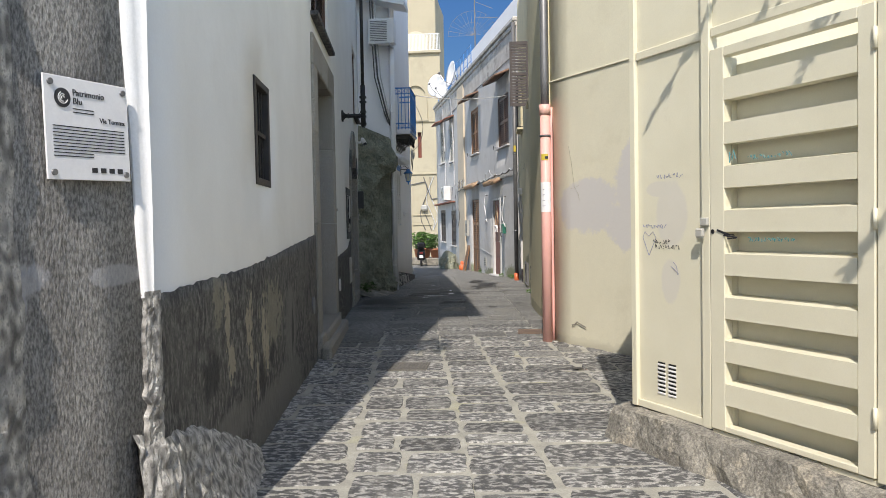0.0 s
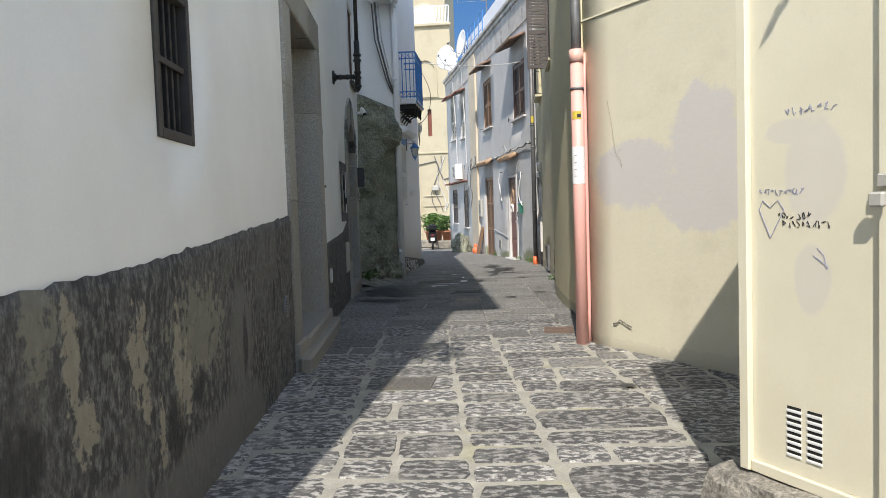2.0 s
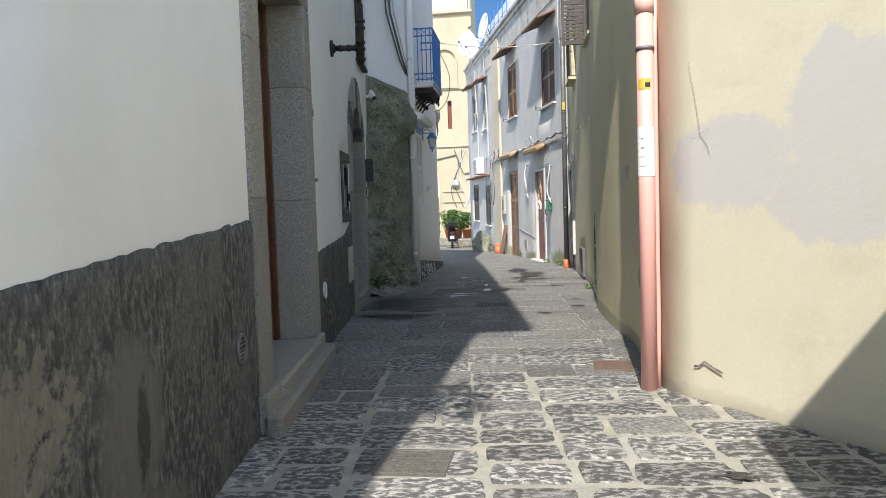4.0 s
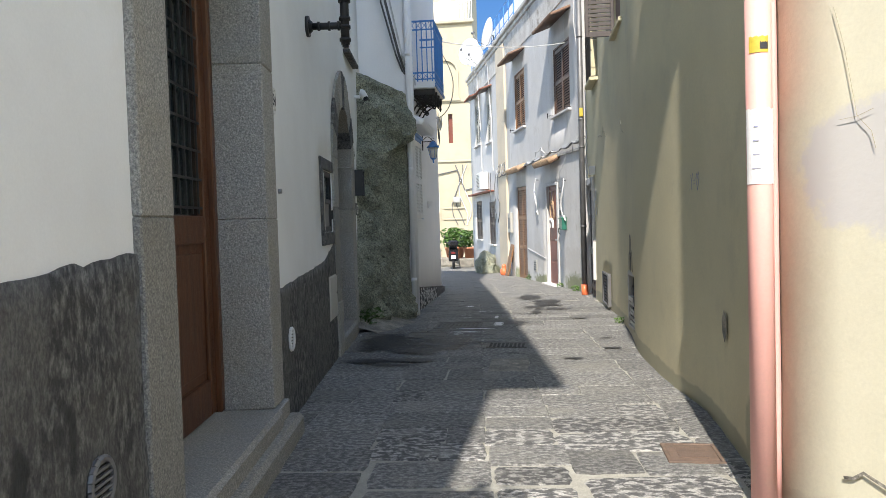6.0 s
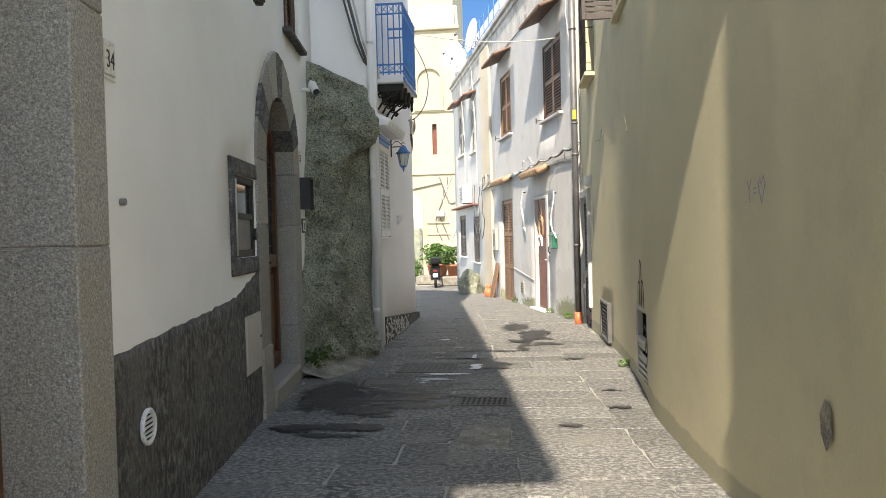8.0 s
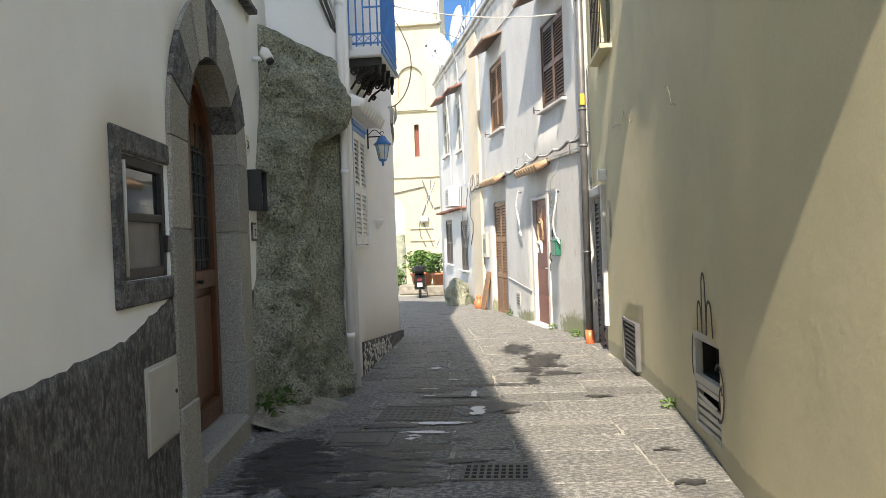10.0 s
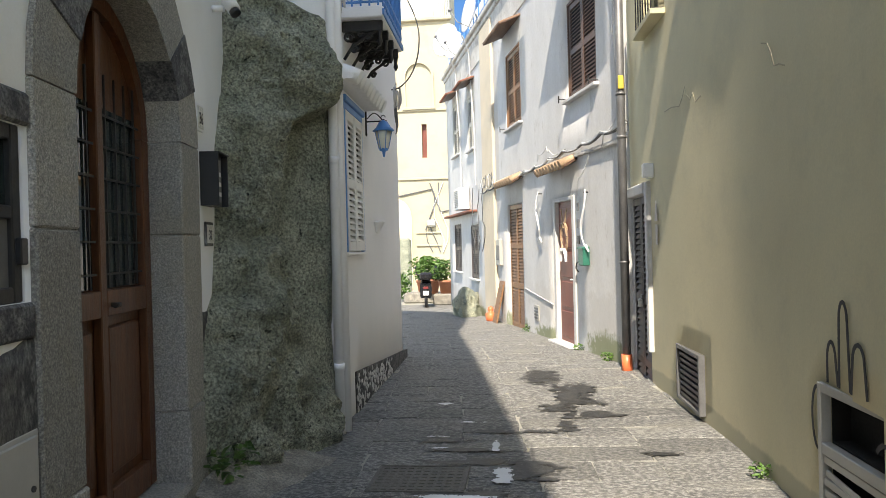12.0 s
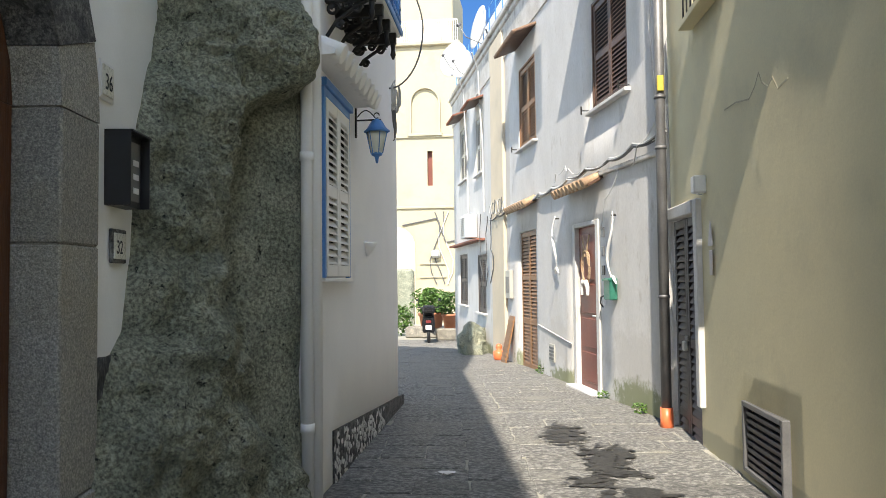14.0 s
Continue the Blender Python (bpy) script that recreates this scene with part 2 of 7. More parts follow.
def box(bm, x0, x1, y0, y1, z0, z1, c=0.0):
    """A box, with chamfered edges of width c where c is given."""
    if x1 < x0:
        x0, x1 = x1, x0
    if y1 < y0:
        y0, y1 = y1, y0
    if z1 < z0:
        z0, z1 = z1, z0
    lo, hi = (x0, y0, z0), (x1, y1, z1)
    if c <= 0:
        v = [bm.verts.new((hi[0] if i & 1 else lo[0], hi[1] if i & 2 else lo[1], hi[2] if i & 4 else lo[2])) for i in range(8)]
        for f in ((0, 2, 3, 1), (4, 5, 7, 6), (0, 1, 5, 4), (2, 6, 7, 3), (0, 4, 6, 2), (1, 3, 7, 5)):
            bm.faces.new([v[i] for i in f])
        return
    c = min(c, 0.45 * min(x1 - x0, y1 - y0, z1 - z0))
    v = {}
    for s in range(8):
        sg = [s & 1, s >> 1 & 1, s >> 2 & 1]
        for a in range(3):
            p = []
            for k in range(3):
                e = hi[k] if sg[k] else lo[k]
                p.append(e if k == a else e + (-c if sg[k] else c))
            v[s, a] = bm.verts.new(p)
    for a in range(3):
        b, d = (a + 1) % 3, (a + 2) % 3
        for side in (0, 1):
            loop = [side << a | i << b | j << d for i, j in ((0, 0), (1, 0), (1, 1), (0, 1))]
            f = [v[s, a] for s in loop]
            bm.faces.new(f if side else f[::-1])
        for i in (0, 1):
            for j in (0, 1):
                s0 = i << b | j << d
                s1 = s0 | 1 << a
                f = [v[s0, b], v[s1, b], v[s1, d], v[s0, d]]
                bm.faces.new(f if (i == j) else f[::-1])
    for s in range(8):
        odd = (s & 1) ^ (s >> 1 & 1) ^ (s >> 2 & 1)
        f = [v[s, 0], v[s, 1], v[s, 2]]
        bm.faces.new(f if odd else f[::-1])


def tube(bm, pts, r, seg=8, cap=True):
    """A round bar along points; r is one radius, or one for each point."""
    pts = [Vector(p) for p in pts]
    rings = []
    prev = None
    for i, p in enumerate(pts):
        d = (pts[min(i + 1, len(pts) - 1)] - pts[max(i - 1, 0)]).normalized()
        if prev is None:
            side = d.orthogonal().normalized()
        else:
            side = prev - d * prev.dot(d)
            side = side.normalized() if side.length > 1e-6 else d.orthogonal().normalized()
        prev = side
        up = d.cross(side)
        rad = r[i] if isinstance(r, (list, tuple)) else r
        rings.append([bm.verts.new(p + (side * math.cos(6.28319 * k / seg) + up * math.sin(6.28319 * k / seg)) * rad) for k in range(seg)])
    for a, b in zip(rings, rings[1:]):
        for k in range(seg):
            f = bm.faces.new((a[k], a[(k + 1) % seg], b[(k + 1) % seg], b[k]))
            f.smooth = seg > 6
    if cap:
        bm.faces.new(rings[0][::-1])
        bm.faces.new(rings[-1])


def lathe(bm, profile, seg=16, at=(0, 0, 0)):
    """Turned round z: profile of (radius, height)."""
    rings = [[bm.verts.new((at[0] + r * math.cos(6.28319 * k / seg), at[1] + r * math.sin(6.28319 * k / seg), at[2] + z)) for k in range(seg)] for r, z in profile]
    for a, b in zip(rings, rings[1:]):
        for k in range(seg):
            f = bm.faces.new((a[k], a[(k + 1) % seg], b[(k + 1) % seg], b[k]))
            f.smooth = True
    bm.faces.new(rings[0][::-1])
    bm.faces.new(rings[-1])


def prism(bm, poly, y0, y1):
    """A flat outline in x, z, given depth from y0 to y1."""
    a = [bm.verts.new((x, y0, z)) for x, z in poly]
    b = [bm.verts.new((x, y1, z)) for x, z in poly]
    bm.faces.new(a)
    bm.faces.new(b[::-1])
    for i in range(len(poly)):
        j = (i + 1) % len(poly)
        bm.faces.new((a[i], b[i], b[j], a[j]))


def mesh_of(bm, name, fix=False):
    if fix:
        bmesh.ops.recalc_face_normals(bm, faces=bm.faces)
    me = bpy.data.meshes.new(name)
    bm.to_mesh(me)
    bm.free()
    return me


def part(name, bm, material, parent, label="", m=None, fix=True):
    """One bmesh as one mesh object under a thing or under a part."""
    ob = new(name, mesh_of(bm, name, fix))
    ob.data.materials.append(material)
    ob.parent = parent
    if m is not None:
        ob.matrix_basis = m
    if label:
        tagged(ob, label)
    return ob


def thing(name, m, label, category, group="", kind=""):
    """An empty at a thing's base, which takes its parts."""
    ob = new(name)
    ob.empty_display_size = 0.1
    ob.matrix_basis = m
    return tagged(ob, label, category, group, kind)


def solid(name, bm, material, m, label, category, group="", kind="", fix=True):
    """A thing of one mesh."""
    ob = new(name, mesh_of(bm, name, fix))
    ob.data.materials.append(material)
    ob.matrix_basis = m
    return tagged(ob, label, category, group, kind)


def bx(*a, **k):
    bm = bmesh.new()
    box(bm, *a, **k)
    return bm


def tb(*a, **k):
    bm = bmesh.new()
    tube(bm, *a, **k)
    return bm


def lettering(words, size, m, material, parent, depth=0.001):
    """Words as a thin mesh, from the built-in font, standing in x, z."""
    cu = bpy.data.curves.new("lettering", "FONT")
    cu.body, cu.size, cu.extrude, cu.resolution_u = words, size, depth, 3
    tmp = bpy.data.objects.new("tmp", cu)
    scene.collection.objects.link(tmp)
    me = bpy.data.meshes.new_from_object(tmp.evaluated_get(bpy.context.evaluated_depsgraph_get()))
    bpy.data.objects.remove(tmp)
    bpy.data.curves.remove(cu)
    ob = new("lettering", me)
    me.materials.clear()
    me.materials.append(material)
    ob.parent = parent
    ob.matrix_basis = m @ pose(0, 0, 0, 90, 0, 0)
    return ob


class Face:
    """A wall's street face from its left end a to its right end b, as one who faces it sees them: x along it, y into it, z up."""

    def __init__(self, a, b):
        self.a, self.b = Vector(a), Vector(b)
        self.u = (self.b - self.a).normalized()
        self.n = Vector((-self.u.y, self.u.x))
        self.length = (self.b - self.a).length

    def m(self, x=0.0, y=0.0, z=0.0):
        p = self.a + self.u * x + self.n * y
        r = Matrix(((self.u.x, self.n.x, 0), (self.u.y, self.n.y, 0), (0, 0, 1))).to_4x4()
        return Matrix.Translation((p.x, p.y, z)) @ r

    def at(self, y):
        """How far along the face the world's y lies."""
        return (y - self.a.y) / self.u.y


def ground_z(y):
    return float(np.interp(y, (-50, 17, 22, 28, 36, 60, 400), (0, 0, -0.06, -0.2, -0.42, -0.6, -0.6)))


def wall(name, face, x0, x1, z0, z1, holes, material, thick=0.35, wave=0.0, step=0.0, label="", m=None):
    """A wall with thickness; holes of (x0, x1, z0, z1) go through it. wave: the unevenness of its face."""
    xs = sorted({x0, x1, *[min(max(h[i], x0), x1) for h in holes for i in (0, 1)]})
    zs = sorted({z0, z1, *[min(max(h[i], z0), z1) for h in holes for i in (2, 3)]})
    if step:
        def cut(v):
            out = [v[0]]
            for a, b in zip(v, v[1:]):
                k = max(1, round((b - a) / step))
                out += [a + (b - a) * i / k for i in range(1, k + 1)]
            return out
        xs, zs = cut(xs), cut(zs)
    bm = bmesh.new()
    vs = {}

    def vert(i, j, side):
        if (i, j, side) not in vs:
            y = thick if side else (wave * noise.noise((xs[i] * 0.45, zs[j] * 0.3, 3.0)) + wave * 0.5 * noise.noise((xs[i] * 1.3, zs[j] * 0.9, 7.0)) if wave else 0)
            vs[i, j, side] = bm.verts.new((xs[i], y, zs[j]))
        return vs[i, j, side]

    def full(i, j):
        if not (0 <= i < len(xs) - 1 and 0 <= j < len(zs) - 1):
            return False
        cx, cz = (xs[i] + xs[i + 1]) / 2, (zs[j] + zs[j + 1]) / 2
        return not any(h[0] < cx < h[1] and h[2] < cz < h[3] for h in holes)

    for i in range(len(xs) - 1):
        for j in range(len(zs) - 1):
            if not full(i, j):
                continue
            f = bm.faces.new((vert(i, j, 0), vert(i + 1, j, 0), vert(i + 1, j + 1, 0), vert(i, j + 1, 0)))
            f.smooth = wave > 0
            bm.faces.new((vert(i, j, 1), vert(i, j + 1, 1), vert(i + 1, j + 1, 1), vert(i + 1, j, 1)))
            for di, dj, p, q in ((-1, 0, (0, 0), (0, 1)), (1, 0, (1, 1), (1, 0)), (0, -1, (1, 0), (0, 0)), (0, 1, (0, 1), (1, 1))):
                if not full(i + di, j + dj):
                    a, b = (i + p[0], j + p[1]), (i + q[0], j + q[1])
                    bm.faces.new((vert(*a, 0), vert(*b, 0), vert(*b, 1), vert(*a, 1)))
    ob = new(name, mesh_of(bm, name, True))
    ob.data.materials.append(material)
    ob.matrix_basis = face.m() if m is None else m
    return tagged(ob, label, "wall", kind="structure")

# ---- the large structure ----


def left_x(y):
    return -1.49 - 0.1555 * (y - 2.87)


FA = Face((-3.50, -4.5), (-1.49, 2.87))
FL = Face((left_x(2.87), 2.87), (left_x(17.4), 17.4))
FC = Face((0.42, 9.66), (3.2, 5.64))
FG = Face((0.79, 5.24), (2.85, 1.78))
FD = Face((0.02, 20.95), (0.42, 9.66))
FE = Face((-3.95, 36.0), (0.02, 20.95))
FF = Face((-3.0, 17.5), (-3.14, 20.9))
D_PLAN = ((9.66, 0.405), (10.6, 0.425), (11.35, 0.44), (11.7, 0.41), (12.05, 0.345), (12.5, 0.295), (13.1, 0.25), (13.8, 0.20), (14.3, 0.21), (14.8, 0.245), (15.4, 0.265), (17.0, 0.265), (17.6, 0.235), (18.5, 0.165), (19.4, 0.11), (20.95, 0.02))


def bow(x):
    """How far the uneven yellow wall stands back from a straight line, along its face."""
    y = FD.a.y + FD.u.y * x
    t = min(max((y - FD.a.y) / (FD.b.y - FD.a.y), 0), 1)
    line = FD.a.x + (FD.b.x - FD.a.x) * t
    smooth = sum(float(np.interp(y + d, [p[0] for p in D_PLAN], [p[1] for p in D_PLAN])) for d in (-0.25, -0.12, 0, 0.12, 0.25)) / 5
    return smooth - line


def dm(y, off=0.0, z=0.0):
    """A pose on the bowed wall beyond the pink pipe, at the world's y."""
    x = FD.at(y)
    return FD.m(x, off + bow(x), z)


lx, dx, ex = FL.at, FD.at, FE.at

# ground
bm = bmesh.new()
ys = [-400, -60, -20, -6, 0, 6, 12, 17, 19, 22, 25, 28, 32, 36, 45, 60, 120, 400, 1500]
xs = [-1500, -200, -40, -12, -6, -3, 0, 3, 8, 40, 200, 1500]
gv = [[bm.verts.new((x, y, ground_z(y) - 0.009)) for x in xs] for y in ys]
for j in range(len(ys) - 1):
    for i in range(len(xs) - 1):
        bm.faces.new((gv[j][i], gv[j][i + 1], gv[j + 1][i + 1], gv[j + 1][i]))
solid("ground", bm, M_JOINT, Matrix(), "sandy grey mortar bed under the paving of the lane", "ground", kind="structure")

LTOP = 9.97
HOLES_L = [
    (lx(5.03), lx(5.53), 1.84, 2.56),
    (lx(8.64) - 0.012, lx(10.40) + 0.012, 0.0, 3.392),
    (lx(8.45), lx(10.3), 4.0, 5.5),
    (lx(13.02), lx(13.72), 1.44, 2.10),
    (lx(14.83) - 0.725, lx(14.83) + 0.725, 0.0, 3.02),
    (lx(15.35), lx(16.25), 3.86, 5.3),
]
wall("wall_left", FL, 0.0, FL.length, -0.3, LTOP, HOLES_L, M_WHITE, 0.45, wave=0.012, step=0.5, label="white plastered house wall over a grey cement dado")
wall("wall_left_front", FA, 0.0, FA.length, -0.3, LTOP, [], M_ROUGH, 0.45, wave=0.02, step=0.3, label="rough grey rendered house wall with worn patches")
bm = bmesh.new()
box(bm, -0.05, FL.length, -0.65, 0.45, LTOP, LTOP + 0.18, 0.02)
solid("roof_eave_left", bm, M_WHITE, FL.m(), "deep white roof eave over the left house", "eave", kind="structure")

wall("wall_right_corner", FC, 0.0, FC.length, -0.3, 7.5, [], M_YELLOW, 0.35, wave=0.012, step=0.4, label="pale yellow plastered wall with overpainted patches")


def bowed(name, x0, x1, z0, z1, holes, material, thick, label):
    ob = wall(name, FD, x0, x1, z0, z1, holes, material, thick, wave=0.004, step=0.22, label=label)
    for v in ob.data.vertices:
        v.co.y += bow(v.co.x)
    return ob


HOLES_D = [
    (dx(21.0) + 0.05, dx(19.92), -0.3, 2.16),
    (dx(18.72), dx(17.9), 0.06, 0.56),
    (dx(15.38), dx(14.6), 0.12, 0.80),
    (dx(19.9), dx(18.95), 3.98, 5.35),
]
bowed("wall_right", 0.0, FD.length, -0.4, 7.6, HOLES_D, M_OCHRE, 0.35, "weathered yellow plastered wall along the lane")

HOLES_E = [
    (ex(23.30), ex(22.03), 3.90, 5.45),
    (ex(27.50), ex(26.30), 4.10, 5.72),
    (ex(32.15), ex(31.22), 4.25, 5.75),
    (ex(34.72), ex(33.58), 4.40, 5.98),
    (ex(34.9), ex(33.65), 0.8, 2.26),
    (ex(32.08), ex(31.05), 0.68, 2.16),
    (ex(27.60), ex(26.40), -0.3, 2.46),
    (ex(24.18), ex(23.20), -0.3, 2.36),
]
wall("wall_far_right", FE, 0.0, FE.length, -0.7, 7.2, HOLES_E, M_EWHITE, 0.4, wave=0.008, step=0.6, label="dirty white plastered two-storey house front")

# the white house on a curved plan
def swept_wall(name, pts, z0, z1, thick, material, label):
    bm = bmesh.new()
    pts = [Vector(p) for p in pts]
    inner = []
    for i, p in enumerate(pts):
        d = (pts[min(i + 1, len(pts) - 1)] - pts[max(i - 1, 0)]).normalized()
        inner.append(p + Vector((-d.y, d.x)) * thick)
    zs = [z0 + (z1 - z0) * k / 8 for k in range(9)]
    o = [[bm.verts.new((p.x, p.y, z)) for z in zs] for p in pts]
    n = [[bm.verts.new((p.x, p.y, z)) for z in zs] for p in inner]
    for i in range(len(pts) - 1):
        for k in range(8):
            f = bm.faces.new((o[i][k], o[i + 1][k], o[i + 1][k + 1], o[i][k + 1]))
            f.smooth = True
            bm.faces.new((n[i][k], n[i][k + 1], n[i + 1][k + 1], n[i + 1][k]))
        bm.faces.new((o[i][8], o[i + 1][8], n[i + 1][8], n[i][8]))
        bm.faces.new((o[i][0], n[i][0], n[i + 1][0], o[i + 1][0]))
    for i in (0, len(pts) - 1):
        for k in range(8):
            bm.faces.new((o[i][k], o[i][k + 1], n[i][k + 1], n[i][k]))
    ob = new(name, mesh_of(bm, name, True))
    ob.data.materials.append(material)
    return tagged(ob, label, "wall", kind="structure")


swept_wall("wall_white_house", [(-3.9, 17.12), (-3.50, 17.3), (-3.16, 17.42), (-3.05, 17.46), (-3.0, 17.53), (-3.045, 18.6), (-3.078, 19.4), (-3.11, 20.2), (-3.14, 20.9), (-3.17, 21.5), (-3.22, 22.1), (-3.4, 22.6),
           (-4.0, 22.8), (-5.0, 23.4), (-7.0, 24.4), (-11.0, 26.2)], -0.4, 10.2, 0.4, M_FWHITE, "smooth bluish-white limewashed house wall with a rounded corner")

# the church at the end of the lane
FCH = Face((-13.0, 46.0), (-4.75, 46.0))
wall("wall_church", FCH, 0.0, FCH.length, -1.0, 12.4, [(6.78, 7.02, 5.8, 7.4)], M_CHURCH, 1.2, label="cream plastered church wall in full sun")
bm = bmesh.new()
box(bm, 1.0, 7.85, 1.6, 7, 12.0, 16.5, 0.05)
solid("church_tower", bm, M_CHURCH, FCH.m(), "cream plastered church tower above a terrace", "tower", kind="structure")

# clear blue sky far beyond the church
m_sky = bpy.data.materials.new("clear_sky")
m_sky.use_nodes = True
nt = m_sky.node_tree
geo = nt.nodes.new("ShaderNodeNewGeometry")
sep = nt.nodes.new("ShaderNodeSeparateXYZ")
rmp = nt.nodes.new("ShaderNodeMapRange")
rmp.inputs["From Max"].default_value = 220.0
mxs = nt.nodes.new("ShaderNodeMix")
mxs.data_type = "RGBA"
mxs.inputs[6].default_value, mxs.inputs[7].default_value = (0.105, 0.235, 0.41, 1), (0.028, 0.10, 0.29, 1)
emi = nt.nodes.new("ShaderNodeEmission")
nt.links.new(geo.outputs["Position"], sep.inputs[0])
nt.links.new(sep.outputs[2], rmp.inputs[0])
nt.links.new(rmp.outputs[0], mxs.inputs[0])
nt.links.new(mxs.outputs[2], emi.inputs[0])
nt.links.new(emi.outputs[0], nt.nodes["Material Output"].inputs[0])
bm = bmesh.new()
sv_ = [[bm.verts.new((600 * math.sin(radians(a)), 600 * math.cos(radians(a)), z)) for z in (-5, 100, 240)] for a in range(-35, 36, 5)]
for a, b in zip(sv_, sv_[1:]):
    for i in range(2):
        bm.faces.new((a[i], b[i], b[i + 1], a[i + 1]))
solid("backdrop", bm, m_sky, Matrix(), "clear blue sky beyond the roofs", "sky", kind="structure", fix=False)

# plain walls that close the place behind the walker
bm = bmesh.new()
box(bm, -3.6, 4.0, -5.2, -4.9, -0.2, 3.0, 0.02)
solid("wall_behind", bm, M_WHITE, Matrix(), "plain white garden wall closing the lane", "wall", kind="structure")
bm = bmesh.new()
box(bm, -0.1, 7.0, 0.0, 0.3, -0.2, 3.0, 0.02)
solid("wall_right_behind", bm, M_YELLOW, Face((2.85, 1.78), (3.9, -5.0)).m(), "plain pale yellow yard wall", "wall", kind="structure")

# gate yard: plinth, frame and return wall
GTOP = 3.5
solid("gate_return_wall", bx(-0.04, 0.1, 0.02, 2.6, -0.1, GTOP, c=0.01), M_GATE, FG.m(), "cream sheet-metal side of the gate yard", "wall", kind="structure")

# ---- builders shared by several things ----


def louvre_leaf(parent, x0, x1, z0, z1, y, material, rails=(), pitch=0.055, name="shutter_leaf", depth=0.04, stile=0.055):
    """A louvred leaf: stiles, rails and tilted slats. Its front lies at y."""
    bm = bmesh.new()
    box(bm, x0, x0 + stile, y, y + depth, z0, z1, 0.004)
    box(bm, x1 - stile, x1, y, y + depth, z0, z1, 0.004)
    levels = [z0, *rails, z1]
    for i, z in enumerate(levels):
        h = 0.09
        lo = z if i == 0 else (z - h if i == len(levels) - 1 else z - h / 2)
        box(bm, x0 + stile, x1 - stile, y + 0.002, y + depth - 0.002, lo, lo + h, 0.004)
    leaf = part(name, bm, material, parent)
    bm = bmesh.new()
    for i in range(len(levels) - 1):
        a = levels[i] + (0.09 if i == 0 else 0.045)
        b = levels[i + 1] - (0.09 if i == len(levels) - 2 else 0.045)
        k = max(1, int((b - a) / pitch))
        p = (b - a) / k
        for j in range(k):
            zc = a + p * (j + 0.5)
            v = [(x0 + stile - 0.003, y + 0.004, zc - p * 0.45), (x1 - stile + 0.003, y + 0.004, zc - p * 0.45),
                 (x1 - stile + 0.003, y + depth - 0.006, zc + p * 0.3), (x0 + stile - 0.003, y + depth - 0.006, zc + p * 0.3)]
            lo = [bm.verts.new(c) for c in v]
            hi = [bm.verts.new((c[0], c[1], c[2] + 0.009)) for c in v]
            bm.faces.new(lo[::-1])
            bm.faces.new(hi)
            for q in range(4):
                r = (q + 1) % 4
                bm.faces.new((lo[q], lo[r], hi[r], hi[q]))
    part("slats", bm, material, leaf)
    # dark sheet, so the gaps between the slats look unlit
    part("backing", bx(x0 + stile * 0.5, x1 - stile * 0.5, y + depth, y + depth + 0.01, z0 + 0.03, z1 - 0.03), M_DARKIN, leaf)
    return leaf


def shuttered_window(name, m, w, h, material, label, sill=True, sill_mat=None, leaves=2, recess=0.05, pins=False):
    """A window closed by louvred shutters; its base is at the hole's lower left corner."""
    t = thing(name, m, label, "window", kind="structure")
    bm = bmesh.new()
    for a in ((0, 0.04, 0, h), (w - 0.04, w, 0, h), (0.04, w - 0.04, h - 0.04, h)):
        box(bm, a[0], a[1], recess - 0.02, recess + 0.05, a[2], a[3], 0.004)
    part("window_frame", bm, material, t)
    lw = (w - 0.08) / leaves
    for i in range(leaves):
        louvre_leaf(t, 0.04 + lw * i + 0.003, 0.04 + lw * (i + 1) - 0.003, 0.01, h - 0.045, recess, material, rails=(h * 0.48,))
    if sill:
        part("window_sill", bx(-0.1, w + 0.1, -0.09, recess + 0.2, -0.05, 0.0, c=0.008), sill_mat or M_EWHITE, t)
    if pins:
        for px in (-0.06, w + 0.06):
            bm = bmesh.new()
            tube(bm, [(px, 0.0, 0.03), (px, -0.16, 0.03)], 0.009, 6)
            tube(bm, [(px, -0.15, -0.03), (px, -0.15, 0.09)], 0.012, 6)
            part("shutter_catch", bm, M_IRON, t)
    # near-black sheet in place of a shaded room
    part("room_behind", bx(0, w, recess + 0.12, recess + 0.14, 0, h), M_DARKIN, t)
    return t


def tiled_canopy(m, w, out, label, material=None, drop=0.14, n=None, thick=0.04):
    """A small sloped canopy of half-round tiles on a wooden board, over a door or window."""
    material = material or M_TILE
    t = thing("tile_canopy", m, label, "canopy")
    bm = bmesh.new()
    poly = [(0.0, 0.0), (-out, -drop), (-out, -drop - thick * 0.7), (0.0, -thick)]
    a = [bm.verts.new((0, y, z)) for y, z in poly]
    b = [bm.verts.new((w, y, z)) for y, z in poly]
    bm.faces.new(a)
    bm.faces.new(b[::-1])
    for i in range(4):
        j = (i + 1) % 4
        bm.faces.new((a[i], b[i], b[j], a[j]))
    part("board", bm, M_SHUT, t)
    n = n or max(3, int(w / 0.17))
    for i in range(n):
        xc = w * (i + 0.5) / n
        r = w / n * 0.38
        bm = bmesh.new()
        tube(bm, [(xc, 0.0, 0.012), (xc, -out - 0.05, -drop * 1.1 + 0.012)], [r * 0.92, r * 1.05], 8)
        part("roof_tile", bm, material, t)
    return t


